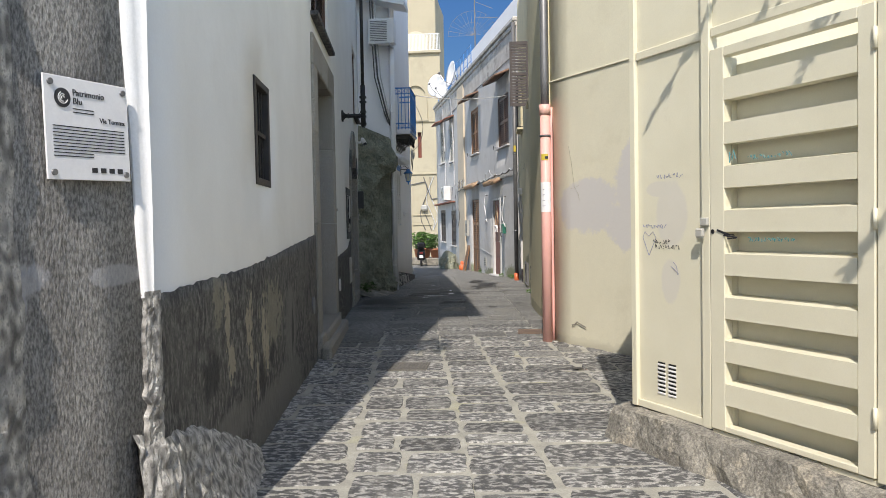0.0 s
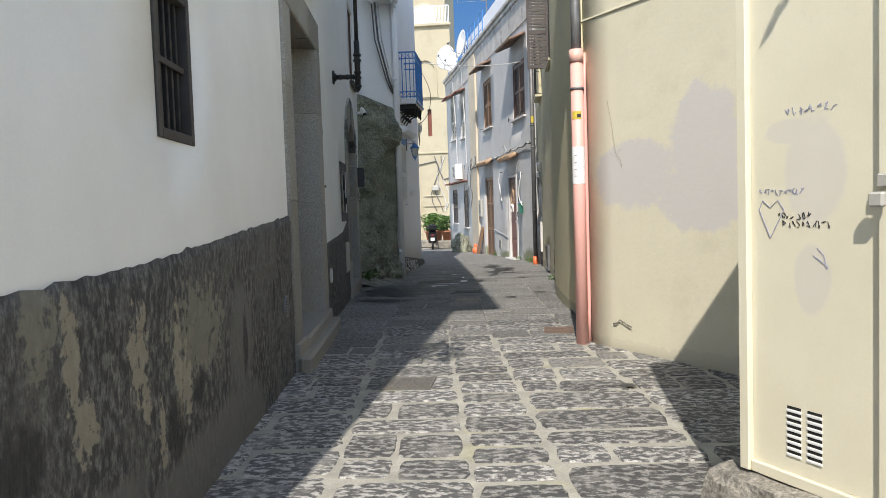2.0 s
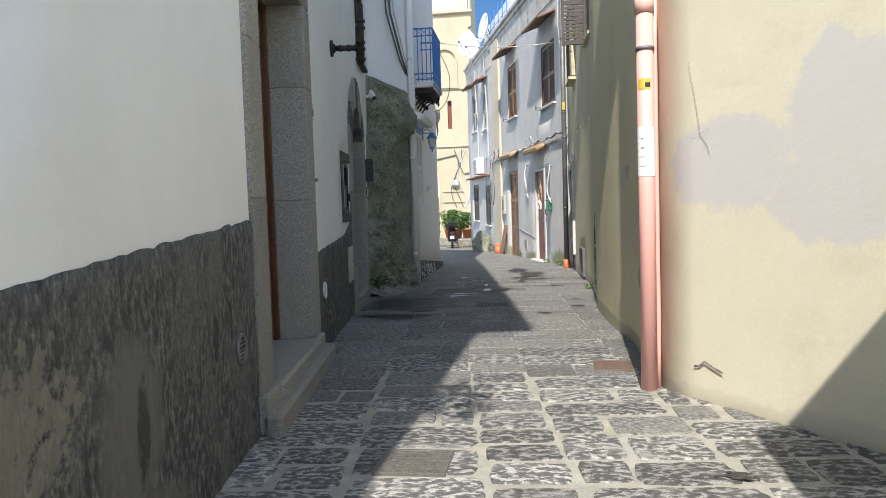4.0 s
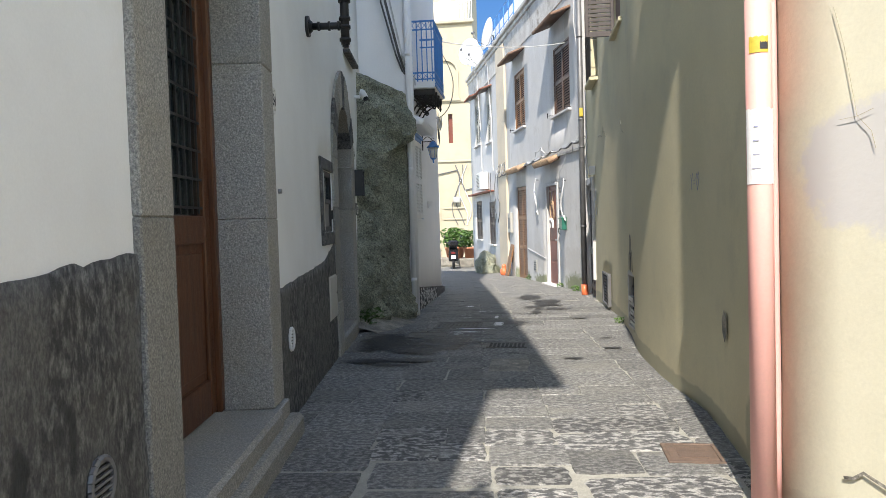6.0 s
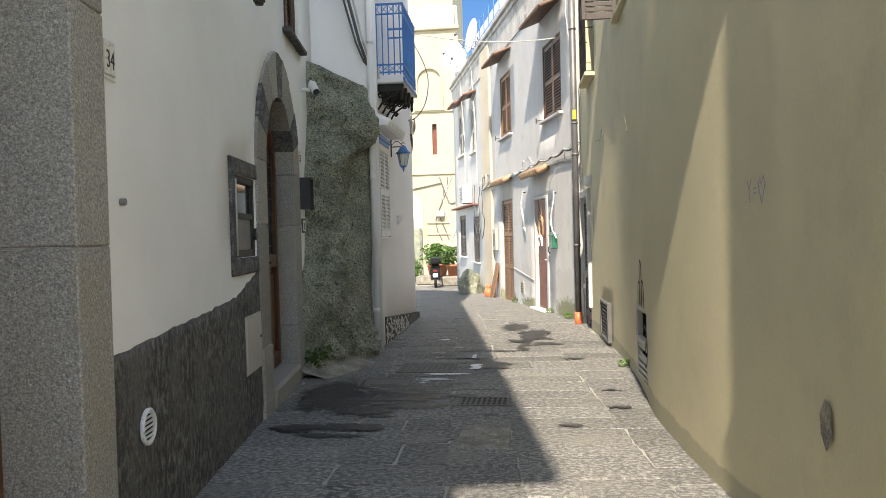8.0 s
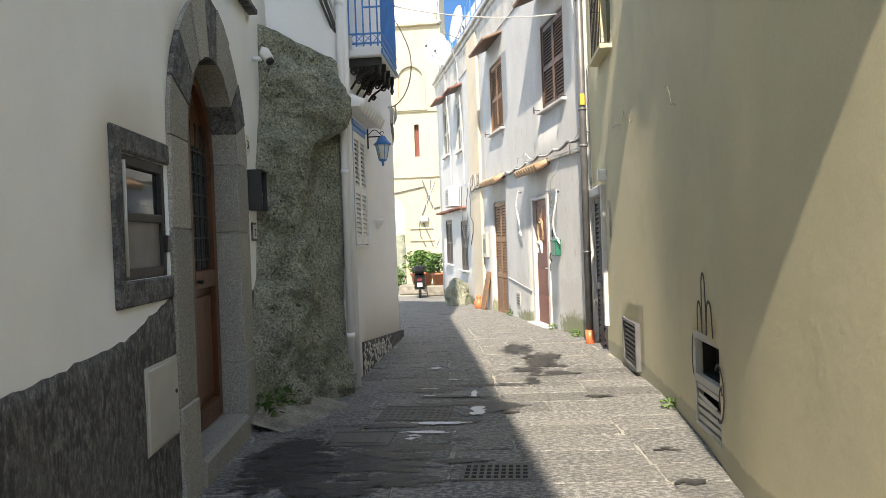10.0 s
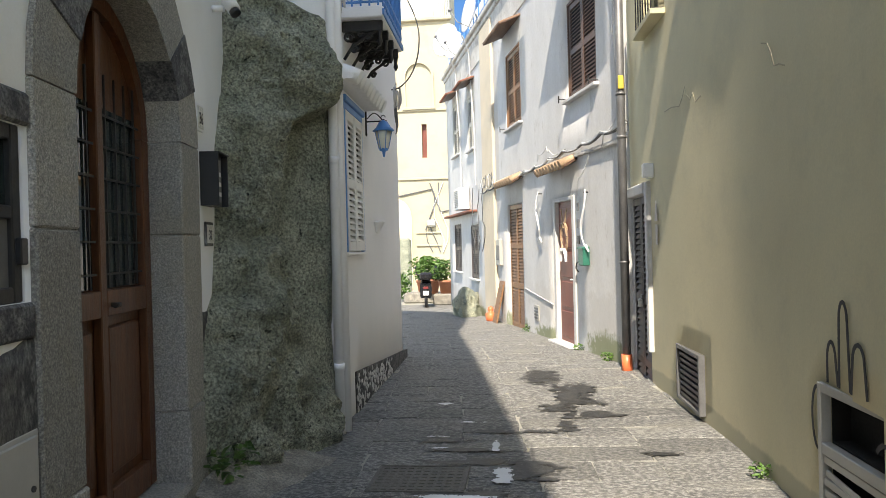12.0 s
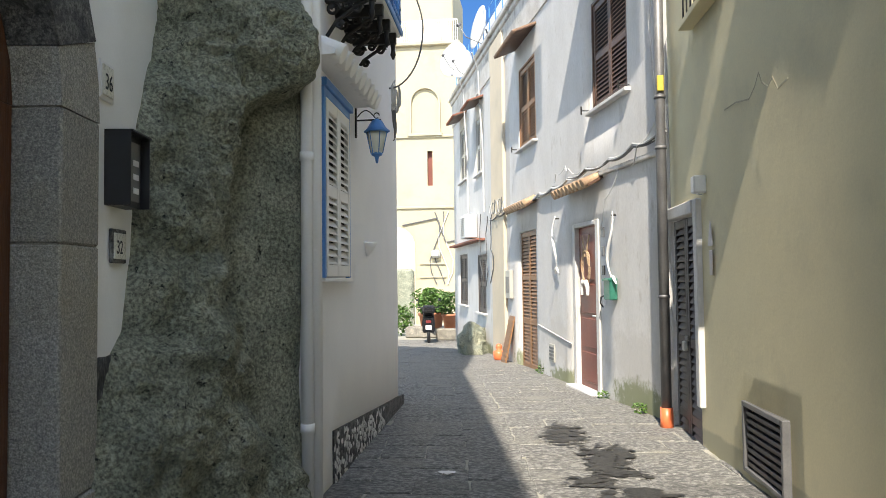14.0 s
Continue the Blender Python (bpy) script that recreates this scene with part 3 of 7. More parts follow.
def rough_sheet(name, face, x0, x1, top, z0, material, thick, amp, cell, label, seed=0.0, category="wall", fade=0.0):
    """A rough render layer on a wall: top(x) gives its upper edge, which is ragged."""
    bm = bmesh.new()
    nx = max(2, int((x1 - x0) / cell))
    nz = max(2, int((top((x0 + x1) / 2) - z0) / cell))
    g = []
    for i in range(nx + 1):
        x = x0 + (x1 - x0) * i / nx
        zt = top(x) + 0.018 * noise.noise((x * 9, seed, 1)) + 0.012 * noise.noise((x * 31, seed, 2))
        col = []
        for j in range(nz + 1):
            z = z0 + (zt - z0) * j / nz
            y = -thick - amp * noise.fractal((x * 3.2, z * 3.2, seed), 1.0, 2.0, 4) - (0.0 if j < nz else -thick * 0.4)
            col.append(bm.verts.new((x, y, z)))
        g.append(col)
    back = [bm.verts.new((g[i][nz].co.x, 0.02, g[i][nz].co.z)) for i in range(nx + 1)]
    for i in range(nx):
        for j in range(nz):
            f = bm.faces.new((g[i][j], g[i + 1][j], g[i + 1][j + 1], g[i][j + 1]))
            f.smooth = True
        bm.faces.new((g[i][nz], g[i + 1][nz], back[i + 1], back[i]))
    for i in (0, nx):
        e = [bm.verts.new((g[i][j].co.x, 0.02, g[i][j].co.z)) for j in range(nz + 1)]
        for j in range(nz):
            bm.faces.new((g[i][j], g[i][j + 1], e[j + 1], e[j]))
    ob = new(name, mesh_of(bm, name, False))
    ob.data.materials.append(material)
    ob.matrix_basis = face.m()
    return tagged(ob, label, category, kind="structure")


# ---- left side of the lane ----
rough_sheet("dado_front", FL, 0.02, lx(8.28), lambda x: float(np.interp(x, (0, 2, 5.5), (1.235, 1.26, 1.43))), -0.1, M_DADO, 0.014, 0.006, 0.07,
            "dark grey cement dado with peeling pale patches", 1.0)
rough_sheet("dado_middle", FL, lx(10.70), lx(13.77), lambda x: float(np.interp(x, (lx(10.7), lx(12.2), lx(13.0), lx(13.7)), (1.05, 1.10, 1.14, 1.3))), -0.1, M_DADO, 0.014, 0.006, 0.07,
            "dark grey cement dado below a white wall", 5.0)
rough_sheet("dado_end", FL, lx(15.9), lx(16.5), lambda x: 1.2, -0.1, M_DADO, 0.014, 0.006, 0.07, "dark grey cement dado beside the rock", 9.0)

# rubble foot at the corner
bm = bmesh.new()
g = []
for i in range(81):
    s = i / 80
    yy = 2.75 + 2.05 * s
    fc = FA if yy < 2.87 else FL
    top = float(np.interp(yy, (2.75, 2.87, 3.3, 3.8, 4.3, 4.8), (0.70, 0.70, 0.60, 0.44, 0.25, 0.03)))
    out = float(np.interp(yy, (2.75, 2.87, 3.6, 4.4, 4.8), (0.05, 0.10, 0.17, 0.15, 0.04)))
    col = []
    for j in range(15):
        t = j / 14
        z = -0.1 + (top + 0.1) * t + 0.03 * noise.noise((yy * 8, t * 5, 3.3)) * (t > 0.9)
        off = out * (1 - t) ** 0.7 + 0.02 + 0.03 * noise.fractal((yy * 14, z * 14, 2.0), 0.8, 2.0, 4)
        p = fc.m(fc.at(yy), -max(off, 0.012) if j < 14 else 0.01, z).translation
        col.append(bm.verts.new(p))
    g.append(col)
for i in range(80):
    for j in range(14):
        bm.faces.new((g[i][j], g[i + 1][j], g[i + 1][j + 1], g[i][j + 1]))
solid("rubble_footing", bm, M_RUBBLE, Matrix(), "crumbling pale rubble footing at the house corner", "footing", kind="structure", fix=False)

# white corner strip
la = FA.length
rough_sheet("white_corner_strip", FA, la - 0.165, la + 0.005, lambda x: LTOP - 0.1, 1.235, M_STRIP, 0.010, 0.003, 0.06, "bright white limewashed strip up the house corner", 3.0, "trim")
strip = bpy.data.objects["white_corner_strip"]
for v in strip.data.vertices:
    k = min(1.0, 0.36 + 0.42 * max(0.0, v.co.z - 1.235))
    v.co.x = la + (v.co.x - la) * k + (0.006 * noise.noise((v.co.z * 6, 0.3, v.co.x * 9)) if v.co.x < la - 0.03 else 0.0)

# broken edge under the white strip, where the render has come away
bm = bmesh.new()
g = []
for j in range(61):
    z = 0.42 + 0.84 * j / 60
    w = 0.06 + 0.016 * noise.noise((z * 7, 2.0, 0)) + 0.02 * noise.noise((z * 22, 5.0, 0))
    row = []
    for i in range(11):
        s = i / 10
        if s < 0.8:
            m = FA.m(la - w * (1 - s / 0.8), -0.014 - 0.01 * noise.fractal((s * 4, z * 24, 7.0), 0.9, 2.0, 3) if i else 0.01, z)
        else:
            m = FL.m((s - 0.8) / 0.2 * (0.03 + 0.025 * noise.noise((z * 18, 9.0, 0))) + 0.012, -0.02 - 0.008 * noise.noise((s * 9, z * 30, 1.0)), z)
        row.append(bm.verts.new(m.translation))
    g.append(row)
for j in range(60):
    for i in range(10):
        bm.faces.new((g[j][i], g[j][i + 1], g[j + 1][i + 1], g[j + 1][i]))
solid("broken_corner_edge", bm, M_RUBBLE, Matrix(), "broken pale mortar edge where render has come away", "wall edge", kind="structure", fix=False)

# stone at the far left of the front wall
bm = bmesh.new()
g = []
for i in range(16):
    yy = 0.2 + 2.16 * i / 15
    col = []
    for j in range(44):
        z = -0.1 + 2.6 * j / 43
        edge = 1.0 if i < 14 else 0.15
        off = 0.02 + edge * (0.05 + 0.10 * noise.fractal((yy * 3, z * 3, 8.0), 1.0, 2.0, 4))
        col.append(bm.verts.new(FA.m(FA.at(yy), -max(0.004, off) if i < 15 else 0.02, z).translation))
    g.append(col)
for i in range(15):
    for j in range(43):
        bm.faces.new((g[i][j], g[i + 1][j], g[i + 1][j + 1], g[i][j + 1]))
solid("bare_rubble_wall", bm, M_RUBBLE, Matrix(), "bare rubble masonry where the render has fallen off", "wall", kind="structure", fix=False)

# information board
sign = thing("information_board", FA.m(FA.at(2.385), -0.03, 1.685) @ pose(0, 0, 0, 0, -1.5, 0), "white square information board fixed to the grey wall by four studs", "sign")
part("panel", bx(0, 0.375, 0, 0.008, 0, 0.36, c=0.002), M_PAPER, sign)
for sx, sz in ((0.025, 0.025), (0.35, 0.025), (0.025, 0.335), (0.35, 0.335)):
    part("stud", tb([(sx, 0.03, sz), (sx, -0.008, sz)], 0.011, 10), M_GREYMETAL, sign, "steel stud")
bm = bmesh.new()
tube(bm, [(0.075, -0.001, 0.285), (0.075, -0.0025, 0.285)], 0.034, 20)
part("emblem", bm, M_INK, sign, "round dark emblem")
bm = bmesh.new()
for k in range(3):
    tube(bm, [(0.075 + (0.006 + 0.007 * k) * math.cos(a * 0.5 + k), -0.004, 0.285 + (0.006 + 0.007 * k) * math.sin(a * 0.5 + k)) for a in range(9)], 0.0018, 5)
part("emblem_spiral", bm, M_PAPER, sign)
lettering("Patrimonio", 0.032, pose(0.118, -0.0015, 0.298), M_INK, sign)
lettering("Blu", 0.032, pose(0.118, -0.0015, 0.268), M_INK, sign)
lettering("Via Tomma", 0.026, pose(0.235, -0.0015, 0.212), M_INK, sign)
bm = bmesh.new()
for k in range(10):
    box(bm, 0.03, 0.35 if k < 8 else 0.2, -0.0015, 0, 0.185 - k * 0.0115, 0.1885 - k * 0.0115)
for k in range(4):
    box(bm, 0.19 + k * 0.04, 0.215 + k * 0.04, -0.0015, 0, 0.028, 0.046)
for k in range(2):
    box(bm, 0.118, 0.21, -0.0015, 0, 0.238 + k * 0.012, 0.2415 + k * 0.012)
part("small_print", bm, M_INK, sign, "lines of small print")

# small barred window
w1 = thing("window_1", FL.m(lx(5.03), 0, 1.84), "small dark window with upright wooden bars", "window", kind="structure")
W, H = lx(5.53) - lx(5.03), 0.72
bm = bmesh.new()
for a in ((-0.02, 0.035, -0.02, H + 0.02), (W - 0.035, W + 0.02, -0.02, H + 0.02), (0.035, W - 0.035, -0.02, 0.03), (0.035, W - 0.035, H - 0.03, H + 0.02)):
    box(bm, a[0], a[1], -0.012, 0.06, a[2], a[3], 0.004)
part("window_frame", bm, M_DARKWOOD, w1)
for k in range(5):
    xc = 0.035 + (W - 0.07) * (k + 0.5) / 5
    part("bar", bx(xc - 0.014, xc + 0.014, 0.03, 0.055, 0.02, H - 0.02, c=0.003), M_IRON, w1)
part("cross_bar", bx(0.03, W - 0.03, 0.012, 0.026, H * 0.48, H * 0.52), M_DARKWOOD, w1)
part("pane", bx(0, W, 0.12, 0.13, 0, H), M_GLASS, w1)

# stone portal with a double door
p0 = lx(8.28)
door = thing("door_1", FL.m(p0, 0, 0), "brown wooden double door with iron grilles in a grey stone portal", "door", kind="structure")
PW = lx(10.72) - p0
JL, JR = lx(8.64) - p0, lx(10.40) - p0
for xa, xb in ((0, JL), (JR, PW)):
    for za, zb in ((0.0, 0.26), (0.26, 1.57), (1.57, 2.62), (2.62, 3.38)):
        e = 0.012 if za == 0 else 0.0
        part("stone_block", bx(xa - e, xb + e, -0.035 - e * 3, 0.43, za + 0.001, zb - 0.001, c=0.008), M_PIPERNO, door)
for xa, xb in ((0, PW * 0.36), (PW * 0.36, PW * 0.66), (PW * 0.66, PW)):
    part("lintel_stone", bx(xa + 0.003, xb - 0.003, -0.035, 0.43, 3.383, 3.74, c=0.014), M_PIPERNO, door)
part("step", bx(JL + 0.002, JR - 0.002, -0.10, 0.45, -0.05, 0.27, c=0.025), M_PIPERNO, door)
part("outer_step", bx(-0.05, PW + 0.05, -0.17, -0.045, -0.05, 0.15, c=0.03), M_PIPERNO, door)
bm = bmesh.new()
for a in ((JL, JL + 0.07, 0.27, 3.38), (JR - 0.07, JR, 0.27, 3.38), (JL + 0.07, JR - 0.07, 3.3, 3.38)):
    box(bm, a[0], a[1], 0.30, 0.40, a[2], a[3], 0.008)
part("door_frame", bm, M_WOOD, door)
mid = (JL + JR) / 2
for xa, xb in ((JL + 0.073, mid - 0.002), (mid + 0.002, JR - 0.073)):
    bm = bmesh.new()
    for a in ((xa, xa + 0.11, 0.28, 3.29), (xb - 0.11, xb, 0.28, 3.29), (xa + 0.11, xb - 0.11, 0.28, 0.52), (xa + 0.11, xb - 0.11, 1.42, 1.60), (xa + 0.11, xb - 0.11, 3.17, 3.29)):
        box(bm, a[0], a[1], 0.335, 0.395, a[2], a[3], 0.008)
    leaf = part("door_leaf", bm, M_WOOD, door)
    bm = bmesh.new()
    box(bm, xa + 0.11, xb - 0.11, 0.36, 0.385, 0.52, 1.42)
    box(bm, xa + 0.16, xb - 0.16, 0.348, 0.362, 0.58, 1.36, 0.012)
    part("raised_panel", bm, M_WOOD, leaf)
    part("pane", bx(xa + 0.11, xb - 0.11, 0.38, 0.39, 1.60, 3.17), M_GLASS, leaf)
    bm = bmesh.new()
    for k in range(5):
        xc = xa + 0.11 + (xb - xa - 0.22) * (k + 0.5) / 5
        box(bm, xc - 0.007, xc + 0.007, 0.345, 0.357, 1.61, 3.16)
    for k in range(9):
        zc = 1.65 + k * 0.183
        box(bm, xa + 0.115, xb - 0.115, 0.342, 0.346, zc - 0.008, zc + 0.008)
    part("grille", bm, M_IRON, leaf, "black iron grille over the glass")

shuttered_window("window_2", FL.m(lx(8.45), 0, 4.0), lx(10.3) - lx(8.45), 1.5, M_SHUT, "tall window with closed brown louvred shutters and a stone sill", sill_mat=M_DARKSTONE)
shuttered_window("window_3", FL.m(lx(15.35), 0, 3.86), lx(16.25) - lx(15.35), 1.44, M_SHUT, "window with brown louvred shutters and a dark sill", sill_mat=M_DARKSTONE)

# iron wall bracket and pole
br = thing("iron_wall_bracket", FL.m(lx(12.5), 0, 3.42), "black iron wall bracket holding an upright pole on the white wall", "bracket")
bm = bmesh.new()
tube(bm, [(0, 0.01, 0), (0, -0.02, 0)], 0.10, 16)
tube(bm, [(0, -0.02, 0), (0, -0.05, 0)], [0.07, 0.045], 16)
part("wall_plate", bm, M_IRON, br)
bm = bmesh.new()
tube(bm, [(0, -0.03, 0), (0, -0.34, 0)], 0.034, 10)
for yy in (-0.1, -0.2, -0.29):
    tube(bm, [(0, yy, 0), (0, yy - 0.02, 0)], 0.045, 10)
part("arm", bm, M_IRON, br)
bm = bmesh.new()
tube(bm, [(0, -0.36, -0.18), (0, -0.36, 0.52)], 0.042, 12)
for zz, r in ((-0.2, 0.03), (-0.15, 0.055), (-0.03, 0.055), (0.05, 0.055), (0.22, 0.06), (0.3, 0.06)):
    tube(bm, [(0, -0.36, zz), (0, -0.36, zz + 0.03)], r, 12)
tube(bm, [(0, -0.36, 0.5), (0, -0.36, 2.6)], 0.028, 8)
part("pole", bm, M_IRON, br)

# small fittings on the white wall
hook = solid("cable_stud", tb([(0, 0.01, 0), (0, -0.03, 0)], 0.018, 10), M_GREYMETAL, FL.m(lx(10.92), 0, 1.78), "small grey stud sticking out of the white wall", "stud")


def round_vent(y, z, r, material, label):
    t = thing("round_vent", FL.m(lx(y), -0.016, z), label, "vent", "wall vents")
    bm = bmesh.new()
    for k in range(20):
        a, b = 6.28319 * k / 20, 6.28319 * (k + 1) / 20
        tube(bm, [(r * math.cos(a), -0.006, r * math.sin(a)), (r * math.cos(b), -0.006, r * math.sin(b))], 0.013, 6)
    part("rim", bm, material, t)
    bm = bmesh.new()
    for k in range(7):
        zc = -r + 2 * r * (k + 0.5) / 7
        hw = math.sqrt(max(0.0001, r * r - zc * zc))
        box(bm, -hw, hw, -0.012, 0.0, zc - 0.005, zc + 0.004)
    part("slats", bm, material, t)
    # near-black disc puts the shade behind the slats into colour
    part("backing", tb([(0, 0.004, 0), (0, -0.001, 0)], r, 20), M_DARKIN, t)


round_vent(11.13, 0.63, 0.085, M_PVCWHITE, "round white plastic vent grille in the grey dado")
round_vent(7.88, 0.66, 0.085, M_GREYMETAL, "round dull grey vent grille in the grey dado")

# niche window with a dark stone surround
n0 = lx(12.90)
nw = lx(13.76) - n0
ni = thing("window_4", FL.m(n0, 0, 1.30), "small metal-framed window in a dark stone surround", "window", kind="structure")
xi0, xi1 = lx(13.02) - n0, lx(13.72) - n0
for a in ((0, xi0, 0, 0.93), (xi0, nw, 0, 0.14), (xi0, nw, 0.80, 0.93)):
    part("surround_stone", bx(a[0] + 0.002, a[1] - 0.002, -0.022, 0.1, a[2] + 0.002, a[3] - 0.002, c=0.012), M_DARKSTONE, ni)
bm = bmesh.new()
for a in ((xi0, xi0 + 0.06, 0.14, 0.80), (xi1 - 0.06, xi1, 0.14, 0.80), (xi0 + 0.06, xi1 - 0.06, 0.14, 0.20), (xi0 + 0.06, xi1 - 0.06, 0.74, 0.80), (xi0 + 0.06, xi1 - 0.06, 0.45, 0.50)):
    box(bm, a[0], a[1], 0.005, 0.05, a[2], a[3], 0.006)
fr = part("window_frame", bm, M_IRON, ni)
part("pane", bx(xi0 + 0.06, xi1 - 0.06, 0.03, 0.036, 0.50, 0.74), M_GLASS, fr)
part("lower_panel", bx(xi0 + 0.06, xi1 - 0.06, 0.025, 0.04, 0.2, 0.45), M_GREYMETAL, fr)
part("hinge_rod", tb([(xi0 + 0.03, -0.012, 0.16), (xi0 + 0.03, -0.012, 0.76)], 0.012, 8), M_BEIGEMETAL, ni)
part("latch", bx(xi1 - 0.05, xi1, -0.02, 0.006, 0.28, 0.38, c=0.005), M_BLACK, ni)
# no room here, only its darkness painted on a sheet
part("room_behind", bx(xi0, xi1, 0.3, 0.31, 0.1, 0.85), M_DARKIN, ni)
box_m = FL.m(lx(13.24), -0.012, 0.50)
fl = thing("meter_cover", box_m, "pale grey metal meter cover set in the dado", "utility cover")
part("door", bx(0, 0.50, -0.016, 0.004, 0, 0.44, c=0.004), M_BEIGEMETAL, fl)
part("rim", bx(-0.02, 0.52, -0.006, 0.01, -0.02, 0.46, c=0.003), M_BEIGEMETAL, fl)
part("lock", tb([(0.45, -0.024, 0.25), (0.45, -0.012, 0.25)], 0.012, 10), M_IRON, fl)

# arched doorway
a0 = lx(14.83)
ar = thing("door_2", FL.m(a0, 0, 0), "brown wooden arched door recessed in a rough stone archway", "door", kind="structure")
RI, RO, SP = 0.71, 1.08, 2.30
NV = 9
for k in range(NV):
    t0, t1 = math.pi * k / NV + 0.002, math.pi * (k + 1) / NV - 0.002
    poly = []
    for t in (t0, (t0 + t1) / 2, t1):
        e = 1 + 0.08 * math.sin(t) ** 6
        poly.append((-RO * math.cos(t), SP + RO * e * math.sin(t)))
    for t in (t1, (t0 + t1) / 2, t0):
        poly.append((-RI * math.cos(t), SP + RI * math.sin(t)))
    bm = bmesh.new()
    prism(bm, poly, -0.03 - 0.008 * (k % 2), 0.44)
    part("voussoir", bm, M_DARKSTONE if k % 3 == 1 else M_PIPERNO, ar)
for s in (-1, 1):
    for za, zb in ((-0.05, 0.62), (0.62, 1.72), (1.72, 2.30)):
        part("jamb_stone", bx(min(s * RI, s * RO), max(s * RI, s * RO), -0.03 - (0.012 if za < 0 else 0), 0.44, za + 0.001, zb - 0.001, c=0.010), M_PIPERNO, ar)
part("step", bx(-RI + 0.01, RI - 0.01, -0.06, 0.45, -0.05, 0.19, c=0.03), M_PIPERNO, ar)


def arch_poly(r, z0, sp, n=12):
    return [(-r, z0), (r, z0)] + [(r * math.cos(math.pi * k / n), sp + r * math.sin(math.pi * k / n)) for k in range(n + 1)]


IN = pose(0, -0.16, 0)
bm = bmesh.new()
prism(bm, arch_poly(RI - 0.002, 0.19, SP), 0.38, 0.42)
lf = part("door_leaf", bm, M_WOOD, ar, m=IN)
bm = bmesh.new()
for k in range(12):
    t0, t1 = math.pi * k / 12, math.pi * (k + 1) / 12
    prism(bm, [(-0.70 * math.cos(t0), SP + 0.70 * math.sin(t0)), (-0.70 * math.cos(t1), SP + 0.70 * math.sin(t1)), (-0.6 * math.cos(t1), SP + 0.6 * math.sin(t1)), (-0.6 * math.cos(t0), SP + 0.6 * math.sin(t0))], 0.33, 0.38)
for a in ((-0.70, -0.60, 0.2, SP), (0.60, 0.70, 0.2, SP), (-0.04, 0.04, 0.2, SP + 0.58), (-0.6, -0.04, 1.28, 1.42), (0.04, 0.6, 1.28, 1.42), (-0.6, -0.04, 0.2, 0.36), (0.04, 0.6, 0.2, 0.36)):
    box(bm, a[0], a[1], 0.33, 0.38, a[2], a[3], 0.006)
part("door_frame", bm, M_WOOD, ar, m=IN)
for xa, xb in ((-0.59, -0.05), (0.05, 0.59)):
    part("raised_panel", bx(xa + 0.05, xb - 0.05, 0.355, 0.385, 0.42, 1.22, c=0.012), M_WOOD, ar, m=IN)
    g = part("pane", bx(xa + 0.01, xb - 0.01, 0.365, 0.378, 1.43, SP + 0.1), M_GLASS, ar, m=IN)
    bm = bmesh.new()
    for k in range(4):
        xc = xa + (xb - xa) * (k + 0.5) / 4
        box(bm, xc - 0.006, xc + 0.006, 0.348, 0.358, 1.43, SP + 0.28)
    for k in range(6):
        box(bm, xa, xb, 0.345, 0.349, 1.5 + k * 0.17, 1.512 + k * 0.17)
    part("grille", bm, M_IRON, ar, m=IN)
bm = bmesh.new()
tube(bm, [(0.09, 0.34, 1.34), (0.09, 0.28, 1.34)], 0.012, 8)
tube(bm, [(0.09, 0.29, 1.34), (0.02, 0.285, 1.34)], 0.014, 8)
part("handle", bm, M_IRON, ar, m=IN)

# house numbers, entry phone, camera


def number_plate(words, m, w, h, label, frame_mat):
    t = thing("house_number_plate", m, label, "house number", "house numbers")
    part("backing", bx(-0.02, w + 0.02, -0.012, 0.004, -0.02, h + 0.02, c=0.004), frame_mat, t)
    pl = part("plate", bx(0, w, -0.02, -0.01, 0, h, c=0.003), M_GLAZED, t)
    lettering(words, h * 0.75, pose(w * 0.12, -0.0215, h * 0.2) @ Matrix.Diagonal((0.78, 1, 1, 1)), M_INK, pl)


number_plate("34", FL.m(lx(10.76), 0, 2.37), 0.12, 0.16, "white marble plate with the number 34", M_PAPER)
number_plate("36", FL.m(lx(15.96), 0, 2.46), 0.12, 0.15, "white marble plate with the number 36", M_PAPER)
number_plate("32", FL.m(lx(16.08), -0.01, 1.67), 0.14, 0.13, "small pale tile with the number 32 in a cement frame", M_DARKSTONE)
ip = thing("entry_phone", FL.m(lx(16.02), 0, 1.93), "black hooded entry phone box on the white wall", "intercom")
bm = bmesh.new()
prism(bm, [(0, 0), (0.24, 0), (0.24, 0.36), (0, 0.36)], -0.085, 0.0)
part("body", bm, M_BLACK, ip)
bm = bmesh.new()
box(bm, -0.008, 0.0, -0.13, 0, 0, 0.37, 0.002)
box(bm, 0.24, 0.248, -0.13, 0, 0, 0.37, 0.002)
box(bm, -0.008, 0.248, -0.14, 0, 0.36, 0.372, 0.002)
part("hood", bm, M_BLACK, ip)
part("face_plate", bx(0.03, 0.21, -0.091, -0.085, 0.03, 0.33, c=0.002), M_GREYMETAL, ip)
for k in range(3):
    part("button", bx(0.12, 0.19, -0.096, -0.09, 0.07 + 0.07 * k, 0.1 + 0.07 * k, c=0.002), M_PAPER, ip)
for k in range(3):
    part("screw", tb([(0.06, -0.09, 0.08 + 0.1 * k), (0.06, -0.095, 0.08 + 0.1 * k)], 0.012, 8), M_BLACK, ip)
cc = thing("security_camera", FL.m(lx(16.45), 0, 3.42), "white round security camera on a short arm", "camera")
part("arm", tb([(0, 0.02, 0), (0, -0.09, 0)], 0.025, 10), M_PVCWHITE, cc)
